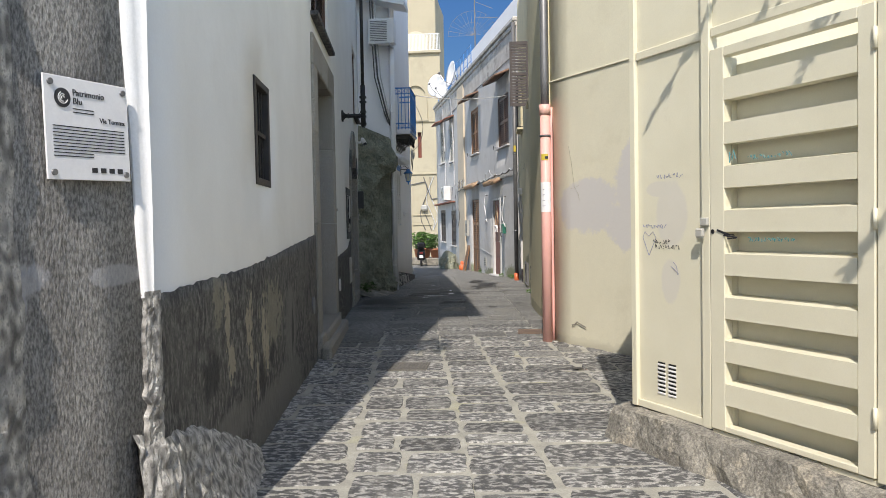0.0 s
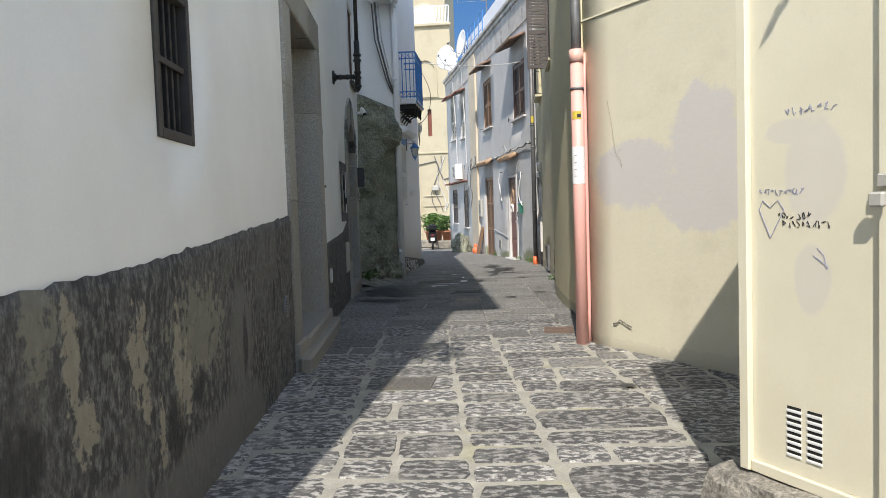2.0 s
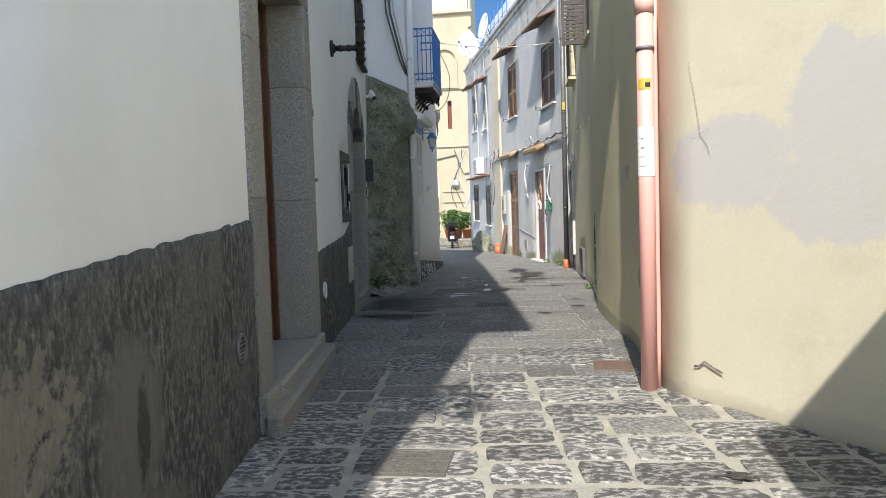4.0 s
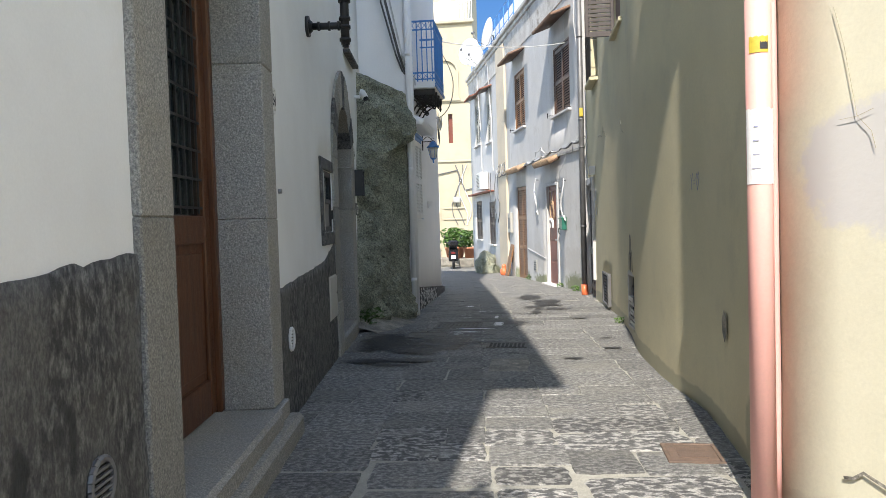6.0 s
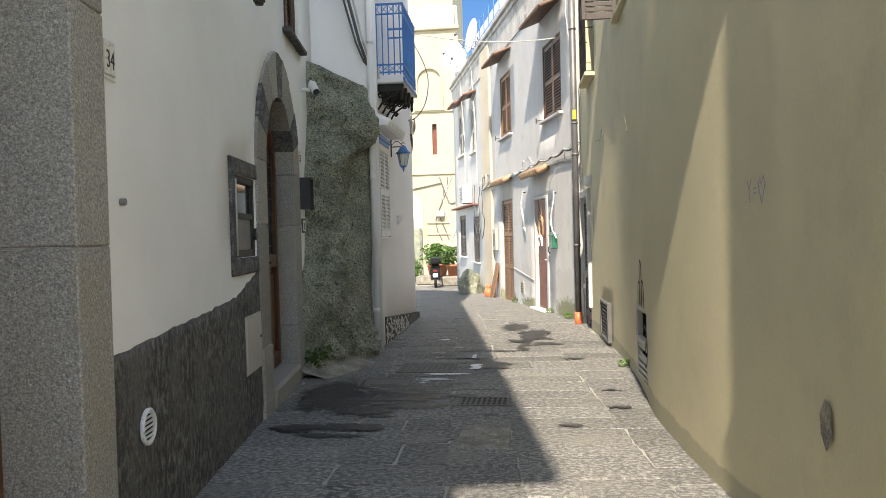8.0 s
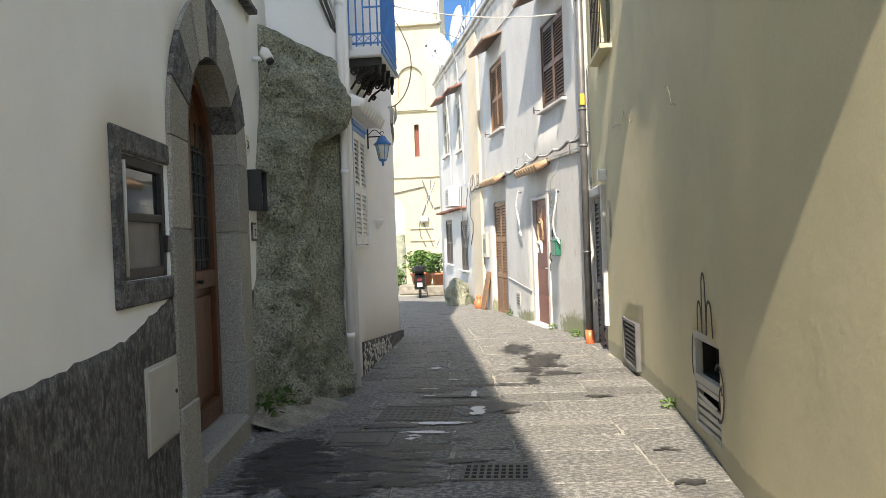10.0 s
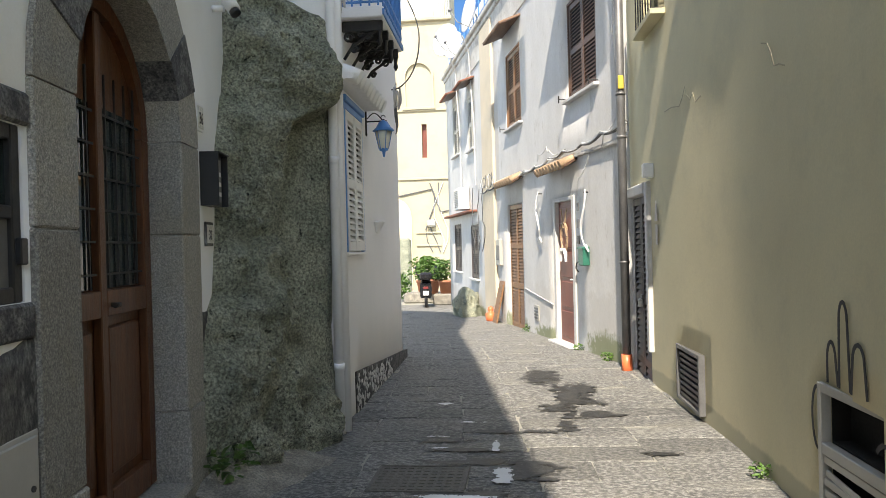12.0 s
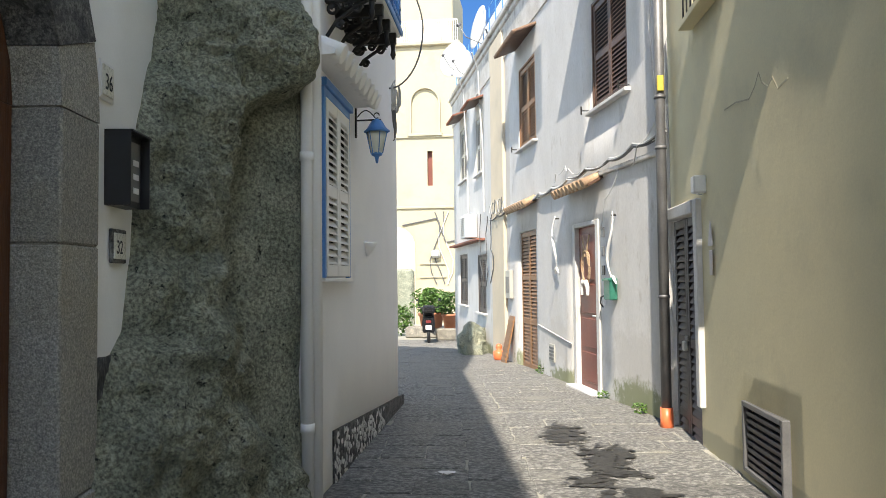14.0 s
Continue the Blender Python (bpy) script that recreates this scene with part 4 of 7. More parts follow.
part("housing", tb([(0, -0.09, 0.07), (0.0, -0.12, 0.06), (-0.02, -0.17, -0.02)], [0.05, 0.055, 0.05], 12), M_PVCWHITE, cc)
part("lens", tb([(-0.02, -0.165, -0.018), (-0.028, -0.185, -0.05)], 0.04, 12), M_BLACK, cc)

# tuff rock between the two houses
def rock_near(z):
    return float(np.interp(z, (-0.2, 0.9, 1.15, 1.3, 1.7, 2.4, 2.9, 3.3, 4.0), (15.75, 15.85, 16.0, 16.22, 16.33, 16.40, 16.62, 16.70, 16.74)))


bm = bmesh.new()
NS, NZ = 130, 230
g = []
for j in range(NZ + 1):
    z = -0.15 + 4.0 * j / NZ
    yn = rock_near(z)
    A = Vector((left_x(yn), yn))
    shrink = float(np.interp(z, (3.45, 3.85), (0.0, 1.0))) ** 2
    B = Vector((-3.03, 17.47))
    row = []
    for i in range(NS + 1):
        s = i / NS
        p = A.lerp(B, s)
        out = (B - A).orthogonal().normalized()
        if out.x < 0:
            out = -out
        bul = 0.16 * math.sin(math.pi * min(1, s * 0.9 + 0.05)) ** 0.8
        head = 0.23 * math.exp(-((z - 2.95) / 0.42) ** 2) * math.exp(-((s - 0.86) / 0.26) ** 2)
        cave = -0.17 * math.exp(-((z - 1.05) / 0.42) ** 2) * math.exp(-((s - 0.95) / 0.25) ** 2) - 0.07 * math.exp(-((z - 2.0) / 0.5) ** 2) * math.exp(-((s - 0.8) / 0.22) ** 2)
        foot = 0.05 * math.exp(-((z - 0.1) / 0.5) ** 2) * math.sin(math.pi * s)
        under = -0.27 * min(1, max(0, (s - 0.42) / 0.2)) * min(1, max(0, (2.70 + 0.5 * (s - 0.62) - z) / 0.10)) * min(1, max(0, (z - 0.5) / 1.0))
        nz = 0.10 * noise.fractal((p.x * 2.2, p.y * 2.2, z * 2.2), 0.9, 2.0, 4) + 0.035 * noise.fractal((p.x * 6, p.y * 6, z * 4), 0.9, 2.0, 3) + 0.03 * noise.fractal((p.x * 15, p.y * 15, z * 15), 0.8, 2.0, 3) + 0.10 * noise.fractal((p.y * 2.0 + z * 1.1, z * 1.3 - p.y * 0.9, 6.0), 0.8, 2.0, 3)
        edge = min(1.0, s * 9 + 0.1)
        d = (bul + head + cave + foot + under + nz) * edge * (1 - 0.75 * shrink) - 0.01
        low = math.exp(-((z - 0.9) / 0.42) ** 2)
        floor_d = 0.03 - 0.04 * low + 0.015 * noise.fractal((p.y * 5, z * 3.5, 4.0), 0.9, 2.0, 3)
        d = max(d, floor_d - 0.55 * max(0.0, 0.93 - s))
        q = p + out * d
        row.append(bm.verts.new((q.x - 0.25 * shrink * s, q.y, z - 0.12 * shrink * s)))
    g.append(row)
for j in range(NZ):
    for i in range(NS):
        f = bm.faces.new((g[j][i], g[j][i + 1], g[j + 1][i + 1], g[j + 1][i]))
        f.smooth = True
tip = [bm.verts.new((left_x(v.co.y) - 0.1, v.co.y + 0.1, v.co.z + 0.03)) for v in g[NZ]]
for i in range(NS):
    bm.faces.new((g[NZ][i], g[NZ][i + 1], tip[i + 1], tip[i]))
solid("tuff_rock", bm, M_TUFF, Matrix(), "green-grey tuff rock bulging between two white houses", "rock", fix=False)

# cement fillet at the rock's foot
bm = bmesh.new()
g = []
for i in range(16):
    s = i / 15
    c = Vector((-3.20, 15.6)).lerp(Vector((-2.92, 16.75)), s)
    row = []
    for j in range(7):
        t = j / 6
        row.append(bm.verts.new((c.x - 0.28 + 0.5 * t, c.y - 0.05 * t, 0.2 * (1 - t) ** 1.5 * (0.5 + 0.5 * math.sin(math.pi * s)) - 0.012 + 0.02 * noise.noise((c.y * 6, t * 3, 0)) * (1 - t))))
    g.append(row)
for i in range(15):
    for j in range(6):
        bm.faces.new((g[i][j], g[i][j + 1], g[i + 1][j + 1], g[i + 1][j]))
solid("cement_fillet", bm, M_CONCRETE, Matrix(), "pale cement fillet at the foot of the rock", "footing", kind="structure")

# ---- the white house ----
fx = FF.at
fw = thing("window_5", FF.m(fx(17.93), 0.0, 1.57), "white louvred shutters in a blue window frame", "window", kind="structure")
bm = bmesh.new()
for a in ((0, 0.05, 0, 1.42), (0.87, 0.92, 0, 1.42), (0.05, 0.87, 1.36, 1.42)):
    box(bm, a[0], a[1], -0.035, 0.01, a[2], a[3], 0.005)
box(bm, -0.03, 0.95, -0.06, 0.01, 1.42, 1.48, 0.006)
part("window_frame", bm, M_BLUE, fw, "blue painted frame")
louvre_leaf(fw, 0.052, 0.458, 0.01, 1.35, -0.042, M_PVCWHITE, rails=(0.66,))
louvre_leaf(fw, 0.462, 0.868, 0.01, 1.35, -0.042, M_PVCWHITE, rails=(0.66,))
part("window_sill", bx(-0.04, 0.96, -0.05, 0.01, -0.03, 0.0, c=0.005), M_FWHITE, fw)

cn = thing("tile_canopy", FF.m(fx(17.62), 0, 3.21), "whitewashed tile canopy above the blue window", "canopy")
bm = bmesh.new()
a = [bm.verts.new((0, y, z)) for y, z in ((0.02, 0.05), (-0.19, -0.045), (-0.19, -0.08), (0.02, -0.09))]
b = [bm.verts.new((1.62, y, z)) for y, z in ((0.02, 0.05), (-0.19, -0.045), (-0.19, -0.08), (0.02, -0.09))]
bm.faces.new(a)
bm.faces.new(b[::-1])
for i in range(4):
    bm.faces.new((a[i], b[i], b[(i + 1) % 4], a[(i + 1) % 4]))
part("board", bm, M_FWHITE, cn)
for k in range(9):
    xc = 0.09 + k * 0.18
    part("roof_tile", tb([(xc, 0.02, 0.055), (xc + 0.01, -0.23, -0.06)], [0.062, 0.075], 10), M_FWHITE, cn)

# pebble mosaic base
mo = thing("pebble_base", FF.m(), "black and white pebble mosaic along the foot of the white house", "base", kind="structure")
x0, x1 = fx(18.28), fx(22.3)
ztop = lambda x: float(np.interp(x, (x0, x1), (0.39, 0.05)))
bm = bmesh.new()
prism(bm, [(x0, -0.3), (x1, -0.3), (x1, ztop(x1)), (x0, ztop(x0))], -0.016, 0.01)
part("mortar", bm, M_DARKSTONE, mo)
PEB = []
for k in range(4):
    bm = bmesh.new()
    q = random.Random(20 + k)
    bmesh.ops.create_icosphere(bm, subdivisions=1, radius=1)
    for v in bm.verts:
        v.co = Vector((v.co.x * (1 + q.uniform(-0.2, 0.2)), v.co.y * 0.5, v.co.z * (1 + q.uniform(-0.25, 0.25))))
    PEB.append(mesh_of(bm, "pebble"))
pebw, pebd = [], []
for mm in (M_MOSAICW, M_MOSAICD):
    for me in PEB:
        c = me.copy()
        c.materials.append(mm)
        (pebw if mm is M_MOSAICW else pebd).append(c)
q = random.Random(4)
n = 0
x = x0 + 0.03
while x < x1 - 0.02:
    z = -0.06 - 0.04 * (x - x0)
    while z < ztop(x) - 0.03:
        r = q.uniform(0.022, 0.036)
        if n < 300:
            ob = new("pebble", q.choice(pebw if q.random() < 0.62 else pebd))
            ob.parent = mo
            ob.matrix_basis = pose(x + q.uniform(-0.012, 0.012), -0.016, z, 0, q.uniform(0, 180), 0) @ Matrix.Diagonal((r * 0.8, 0.016, r * 1.25, 1))
            n += 1
        z += r * 1.9
    x += 0.058

# downpipe
dp = thing("white_downpipe", pose(-2.965, 17.44, 0), "white painted downpipe fixed to the white house", "pipe")
part("pipe", tb([(0, 0, -0.02), (0, 0, 7.5)], 0.04, 12), M_FWHITE, dp)
part("wide_pipe", tb([(0.02, 0.11, -0.02), (0.02, 0.11, 7.5)], 0.05, 14), M_FWHITE, dp, "thicker white pipe beside the first")
for z in (0.55, 2.35, 4.2, 6.0):
    part("collar", tb([(0, 0, z), (0, 0, z + 0.06)], 0.047, 12), M_FWHITE, dp)

# lantern
ln_ = thing("wall_lantern", pose(-3.072, 19.25, 2.99), "blue and glass wall lantern on a scrolled iron arm", "lamp")
part("wall_plate", bx(-0.01, 0.015, -0.02, 0.02, -0.14, 0.16, c=0.006), M_IRON, ln_)
bm = bmesh.new()
tube(bm, [(0.01, 0, 0.02), (0.24, 0, 0.02)], 0.008, 6)
tube(bm, [(0.02 + 0.17 * k / 12, 0, 0.05 + 0.06 * math.sin(k / 12 * 3.4)) for k in range(13)], 0.006, 6)
tube(bm, [(0.2 + 0.025 * math.cos(a * 0.6), 0, 0.06 + 0.025 * math.sin(a * 0.6)) for a in range(10)], 0.005, 6)
part("arm", bm, M_IRON, ln_)
bm = bmesh.new()
lathe(bm, [(0.012, 0.03), (0.05, 0.01), (0.085, -0.05), (0.125, -0.085), (0.118, -0.095)], 6, (0.2, 0, 0))
part("cap", bm, M_BLUE, ln_, "blue cap")
bm = bmesh.new()
lathe(bm, [(0.095, -0.09), (0.052, -0.29)], 6, (0.2, 0, 0))
part("glass", bm, M_LAMPGLASS, ln_, "clear glass panes")
bm = bmesh.new()
for k in range(6):
    a = 6.28319 * k / 6
    tube(bm, [(0.2 + 0.097 * math.cos(a), 0.097 * math.sin(a), -0.09), (0.2 + 0.054 * math.cos(a), 0.054 * math.sin(a), -0.29)], 0.005, 4)
lathe(bm, [(0.052, -0.285), (0.05, -0.305), (0.02, -0.32), (0.012, -0.37), (0.004, -0.38)], 8, (0.2, 0, 0))
part("cage", bm, M_BLUE, ln_)
part("bulb", tb([(0.2, 0, -0.14), (0.2, 0, -0.2), (0.2, 0, -0.22)], [0.022, 0.028, 0.01], 8), M_PAPER, ln_)

# small shelf bracket under the lantern
bm = bmesh.new()
lathe(bm, [(0.01, -0.12), (0.06, -0.06), (0.10, 0.0), (0.10, 0.02)], 12)
solid("plaster_bowl", bm, M_FWHITE, pose(-3.08, 19.75, 1.9), "small white plaster bowl bracket on the wall", "bracket")

# balcony
bal = thing("balcony", pose(-3.03, 18.0, 3.78, 0, 0, 2.0), "small balcony with blue railing on scrolled iron brackets", "balcony", kind="structure")
BL, BO = 1.32, 0.42
part("slab", bx(-0.02, BO, 0, BL, 0.0, 0.11, c=0.012), M_FWHITE, bal)
part("slab_edge", bx(BO, BO + 0.02, -0.02, BL + 0.02, 0.015, 0.075, c=0.006), M_BLUE, bal, "blue painted edge")
bm = bmesh.new()
for z in (1.12, 0.98, 0.26, 0.15):
    tube(bm, [(0, 0.02, z), (BO, 0.02, z), (BO, BL - 0.02, z), (0, BL - 0.02, z)], 0.013 if z < 1.1 else 0.018, 6)
part("rails", bm, M_BLUE, bal)


def bal_bar(x, y):
    part("baluster", tb([(x, y, 0.11), (x, y, 1.12)], 0.010, 6, cap=False), M_BLUE, bal)


for k in range(5):
    bal_bar(BO * (k + 0.5) / 5, 0.02)
for k in range(13):
    bal_bar(BO, 0.05 + (BL - 0.1) * k / 12)
bm = bmesh.new()
for k in range(4):
    xa, xb = BO * k / 4, BO * (k + 1) / 4
    for za, zb in ((0.98, 1.12), (0.15, 0.26)):
        tube(bm, [(xa, 0.02, za), (xb, 0.02, zb)], 0.005, 4)
        tube(bm, [(xa, 0.02, zb), (xb, 0.02, za)], 0.005, 4)
part("lattice", bm, M_BLUE, bal)
for yb in (0.12, 0.47, 0.82, 1.17):
    bm = bmesh.new()
    box(bm, -0.02, BO - 0.02, yb - 0.028, yb + 0.028, -0.10, -0.002, 0.004)
    tube(bm, [(BO - 0.05, yb, -0.05), (BO - 0.05, yb, -0.16), (BO - 0.05, yb, -0.20), (BO - 0.05, yb, -0.24)], [0.03, 0.018, 0.026, 0.008], 8)
    tube(bm, [(0.02, yb, -0.36), (0.10, yb, -0.24), (0.22, yb, -0.16), (0.34, yb, -0.09)], 0.016, 6)
    for cx, cz, r in ((0.07, -0.15, 0.05), (0.18, -0.12, 0.035), (0.26, -0.15, 0.04), (0.12, -0.27, 0.03)):
        tube(bm, [(cx + r * (1 - a / 26) * math.cos(a * 0.55), yb, cz + r * (1 - a / 26) * math.sin(a * 0.55)) for a in range(18)], 0.014, 5)
    box(bm, -0.02, 0.0, yb - 0.025, yb + 0.025, -0.38, 0.0, 0.004)
    part("bracket", bm, M_IRON, bal, "black scrolled iron bracket")

# air conditioner high up
ac = thing("air_conditioner", pose(-3.42, 17.0, 5.75), "white outdoor air-conditioning unit high on the wall", "air conditioner")
part("case", bx(0, 0.62, 0, 0.28, 0, 0.58, c=0.02), M_PVCWHITE, ac)
bm = bmesh.new()
for k in range(12):
    box(bm, 0.06, 0.45, -0.012, 0.0, 0.06 + k * 0.04, 0.072 + k * 0.04)
part("grille", bm, M_GREYMETAL, ac)
for px in (0.1, 0.5):
    part("bracket", bx(px, px + 0.03, -0.02, 0.45, -0.04, 0.0), M_PVCWHITE, ac)
bm = bmesh.new()
prism(bm, [(-0.9, 0), (0.75, 0), (0.75, 0.09), (-0.9, 0.09)], -0.15, 0.5)
solid("flat_canopy", bm, M_FWHITE, pose(-3.3, 17.1, 6.75, 0, 12, 0), "white sloping slab above the air conditioner", "canopy")

# ---- right side of the lane ----


def blot(material, spots, colour, strength=0.85, ragged=0.35, soft=0.25, size=5.0):
    """Overpainted or stained blots on a surface, in the object's own x and z: spots of (x, z, rx, rz)."""
    nt = material.node_tree
    n, ln = nt.nodes, nt.links
    base = n["Principled BSDF"].inputs["Base Color"]
    before = base.links[0].from_socket
    tc = n.new("ShaderNodeTexCoord")
    sp = n.new("ShaderNodeSeparateXYZ")
    ln.new(tc.outputs["Object"], sp.inputs[0])
    nz = n.new("ShaderNodeTexNoise")
    nz.inputs["Scale"].default_value = size
    nz.inputs["Detail"].default_value = 8.0
    nz.inputs["Roughness"].default_value = 0.65
    ln.new(tc.outputs["Object"], nz.inputs["Vector"])

    def math_node(op, a, b):
        q = n.new("ShaderNodeMath")
        q.operation = op
        for s, v in zip(q.inputs, (a, b)):
            if isinstance(v, (int, float)):
                s.default_value = v
            else:
                ln.new(v, s)
        return q.outputs[0]

    total = None
    for x, z, rx, rz in spots:
        dxx = math_node("DIVIDE", math_node("SUBTRACT", sp.outputs[0], x), rx)
        dzz = math_node("DIVIDE", math_node("SUBTRACT", sp.outputs[2], z), rz)
        d = math_node("ADD", math_node("MULTIPLY", dxx, dxx), math_node("MULTIPLY", dzz, dzz))
        total = d if total is None else math_node("MINIMUM", total, d)
    wob = math_node("ADD", total, math_node("MULTIPLY", math_node("SUBTRACT", nz.outputs[0], 0.5), ragged * 4))
    r = n.new("ShaderNodeMapRange")
    r.interpolation_type = "SMOOTHSTEP"
    r.inputs["From Min"].default_value, r.inputs["From Max"].default_value = 1.0 - soft, 1.0 + soft
    r.inputs["To Min"].default_value, r.inputs["To Max"].default_value = strength, 0.0
    ln.new(wob, r.inputs["Value"])
    mx = n.new("ShaderNodeMix")
    mx.data_type = "RGBA"
    ln.new(r.outputs[0], mx.inputs[0])
    ln.new(before, mx.inputs[6])
    mx.inputs[7].default_value = (*colour, 1)
    ln.new(mx.outputs[2], base)


blot(M_YELLOW, [(0.72, 1.72, 0.55, 0.33), (1.58, 1.88, 0.38, 0.58), (1.55, 1.50, 0.5, 0.32)], (0.545, 0.53, 0.535), 0.8, ragged=0.5, soft=0.2)
blot(M_YELLOW, [(0.05, 0.45, 0.10, 0.25), (0.6, 0.02, 0.8, 0.08), (2.2, 0.05, 1.2, 0.10)], (0.50, 0.47, 0.38), 0.35, ragged=0.8, size=9.0)
blot(M_OCHRE, [(11.0, 0.2, 0.3, 0.3), (6.5, 0.05, 3.0, 0.12), (2.5, 0.05, 1.8, 0.12), (9.5, 0.04, 2.0, 0.1)], (0.30, 0.29, 0.21), 0.6)
blot(M_EWHITE, [(14.6, 0.0, 0.8, 0.30), (9.2, -0.1, 1.0, 0.26), (12.0, -0.12, 1.2, 0.22), (5.2, -0.3, 2.2, 0.25)], (0.17, 0.19, 0.085), 0.85, ragged=0.9, soft=0.45, size=7.0)
blot(M_EWHITE, [(15.2, 1.2, 0.25, 1.0), (13.2, 2.7, 0.5, 0.25), (9.8, 2.7, 0.4, 0.3), (12.0, 0.5, 1.6, 0.35), (14.6, 0.55, 0.9, 0.3)], (0.46, 0.44, 0.41), 0.45, ragged=1.2, soft=0.5, size=4.0)
blot(M_EWHITE, [(14.3, 5.4, 0.2, 1.2), (7.6, 4.0, 0.3, 2.6), (10.6, 6.6, 1.6, 0.25), (3.0, 6.7, 2.0, 0.25)], (0.47, 0.43, 0.38), 0.6, ragged=0.7)

blot(M_DADO, [(3.35, 0.1, 0.75, 0.28), (2.55, 0.14, 0.8, 0.2), (1.2, 0.35, 0.6, 0.12), (3.5, 0.65, 0.3, 0.35)], (0.155, 0.15, 0.138), 0.75, ragged=0.3, soft=0.5)
blot(M_DADO, [(2.62, 0.86, 0.42, 0.22), (0.99, 1.15, 0.10, 0.16)], (0.27, 0.255, 0.19), 0.6, ragged=2.0, soft=0.4, size=13.0)
blot(M_DADO, [(1.19, 1.0, 0.06, 0.17), (1.77, 0.90, 0.09, 0.19), (1.84, 0.72, 0.045, 0.12), (1.28, 0.72, 0.08, 0.10), (2.25, 0.72, 0.05, 0.25), (2.36, 0.62, 0.07, 0.16), (2.0, 0.48, 0.035, 0.14)], (0.40, 0.355, 0.265), 0.62, ragged=2.2, soft=0.35, size=17.0)
blot(M_DADO, [(3.59, 0.6, 0.06, 0.22), (2.19, 0.46, 0.11, 0.13), (2.56, 0.56, 0.10, 0.10), (0.85, 0.74, 0.16, 0.12), (4.6, 0.8, 0.05, 0.14), (4.9, 0.85, 0.03, 0.1)], (0.022, 0.022, 0.021), 0.8, ragged=1.2, soft=0.6, size=9.0)

blot(M_ROUGH, [(7.46, 1.335, 0.13, 0.04), (7.07, 1.35, 0.09, 0.05), (7.0, 1.28, 0.06, 0.09)], (0.46, 0.46, 0.48), 0.6, ragged=0.5, soft=0.4, size=12.0)


def stroke(m, pts, width, material, label, name="graffiti_stroke"):
    """A flat painted line on a wall."""
    bm = bmesh.new()
    L = []
    for i, (x, z) in enumerate(pts):
        a, b = pts[max(0, i - 1)], pts[min(len(pts) - 1, i + 1)]
        d = Vector((b[0] - a[0], b[1] - a[1])).normalized()
        w = width / 2
        L.append((bm.verts.new((x - d.y * w, 0, z + d.x * w)), bm.verts.new((x + d.y * w, 0, z - d.x * w))))
    for p, q in zip(L, L[1:]):
        bm.faces.new((p[0], p[1], q[1], q[0]))
    r = bmesh.ops.extrude_face_region(bm, geom=bm.faces[:])
    for v in [e for e in r["geom"] if isinstance(e, bmesh.types.BMVert)]:
        v.co.y -= 0.0025
    return solid(name, bm, material, m, label, "graffiti", kind="structure")


def arc(cx, cz, rx, rz, a0, a1, n=10):
    return [(cx + rx * math.cos(radians(a0 + (a1 - a0) * k / n)), cz + rz * math.sin(radians(a0 + (a1 - a0) * k / n))) for k in range(n + 1)]


# thicker lower render of the yellow wall, with its ledge
bm = bmesh.new()
box(bm, 0.0, 4.6, -0.016, 0.0, 3.315, 3.335, 0.004)
solid("wall_ledge", bm, M_YELLOW, FC.m(), "thin plaster ledge across the yellow wall", "trim", kind="structure")
cx = FC.at
stroke(FC.m(cx(7.95), -0.016, 2.12), [(0, 0.3), (0.01, 0.1), (0.05, 0.02), (0.11, 0.03), (0.15, 0.1), (0.17, 0.3)], 0.03, M_INK, "black sprayed letter on the yellow wall")
stroke(FC.m(cx(7.74), -0.016, 2.12), [(0, 0.3), (0, 0.02), (0.01, 0.2), (0.06, 0.3), (0.12, 0.3)], 0.03, M_INK, "black sprayed letter on the yellow wall")
stroke(FC.m(cx(9.33), -0.012, 0.24), [(0, 0), (0.05, 0.01), (0.1, 0.05), (0.16, 0.03), (0.22, 0.01), (0.27, 0.0)], 0.016, M_CONCRETE, "dark crack in the yellow plaster", "plaster_crack")
bm = bmesh.new()
prism(bm, [(0, 0.02), (0.03, -0.02), (0.07, 0.0), (0.08, 0.07), (0.05, 0.12), (0.01, 0.10)], -0.003, 0.0)
solid("plaster_hole", bm, M_CONCRETE, FC.m(cx(8.02), -0.012, 0.72), "chipped hole in the yellow plaster", "damage", kind="structure")
bm = bmesh.new()
prism(bm, [(0, 0.02), (0.05, -0.04), (0.10, 0.03), (0.09, 0.14), (0.04, 0.17), (-0.01, 0.10)], -0.003, 0.0)
solid("plaster_hole", bm, M_CONCRETE, dm(10.78, -0.020, 0.70), "chipped hole in the yellow plaster", "damage", kind="structure")

for pts in ([(0.37, 2.47), (0.42, 2.28), (0.45, 2.12), (0.47, 2.01), (0.48, 1.95), (0.55, 1.87), (0.57, 1.79)], [(0.39, 1.94), (0.48, 1.945), (0.56, 1.97)]):
    stroke(FC.m(0, -0.0085), pts, 0.0018, M_PATCHDARK, "hairline crack in the pale yellow plaster", "plaster_crack")
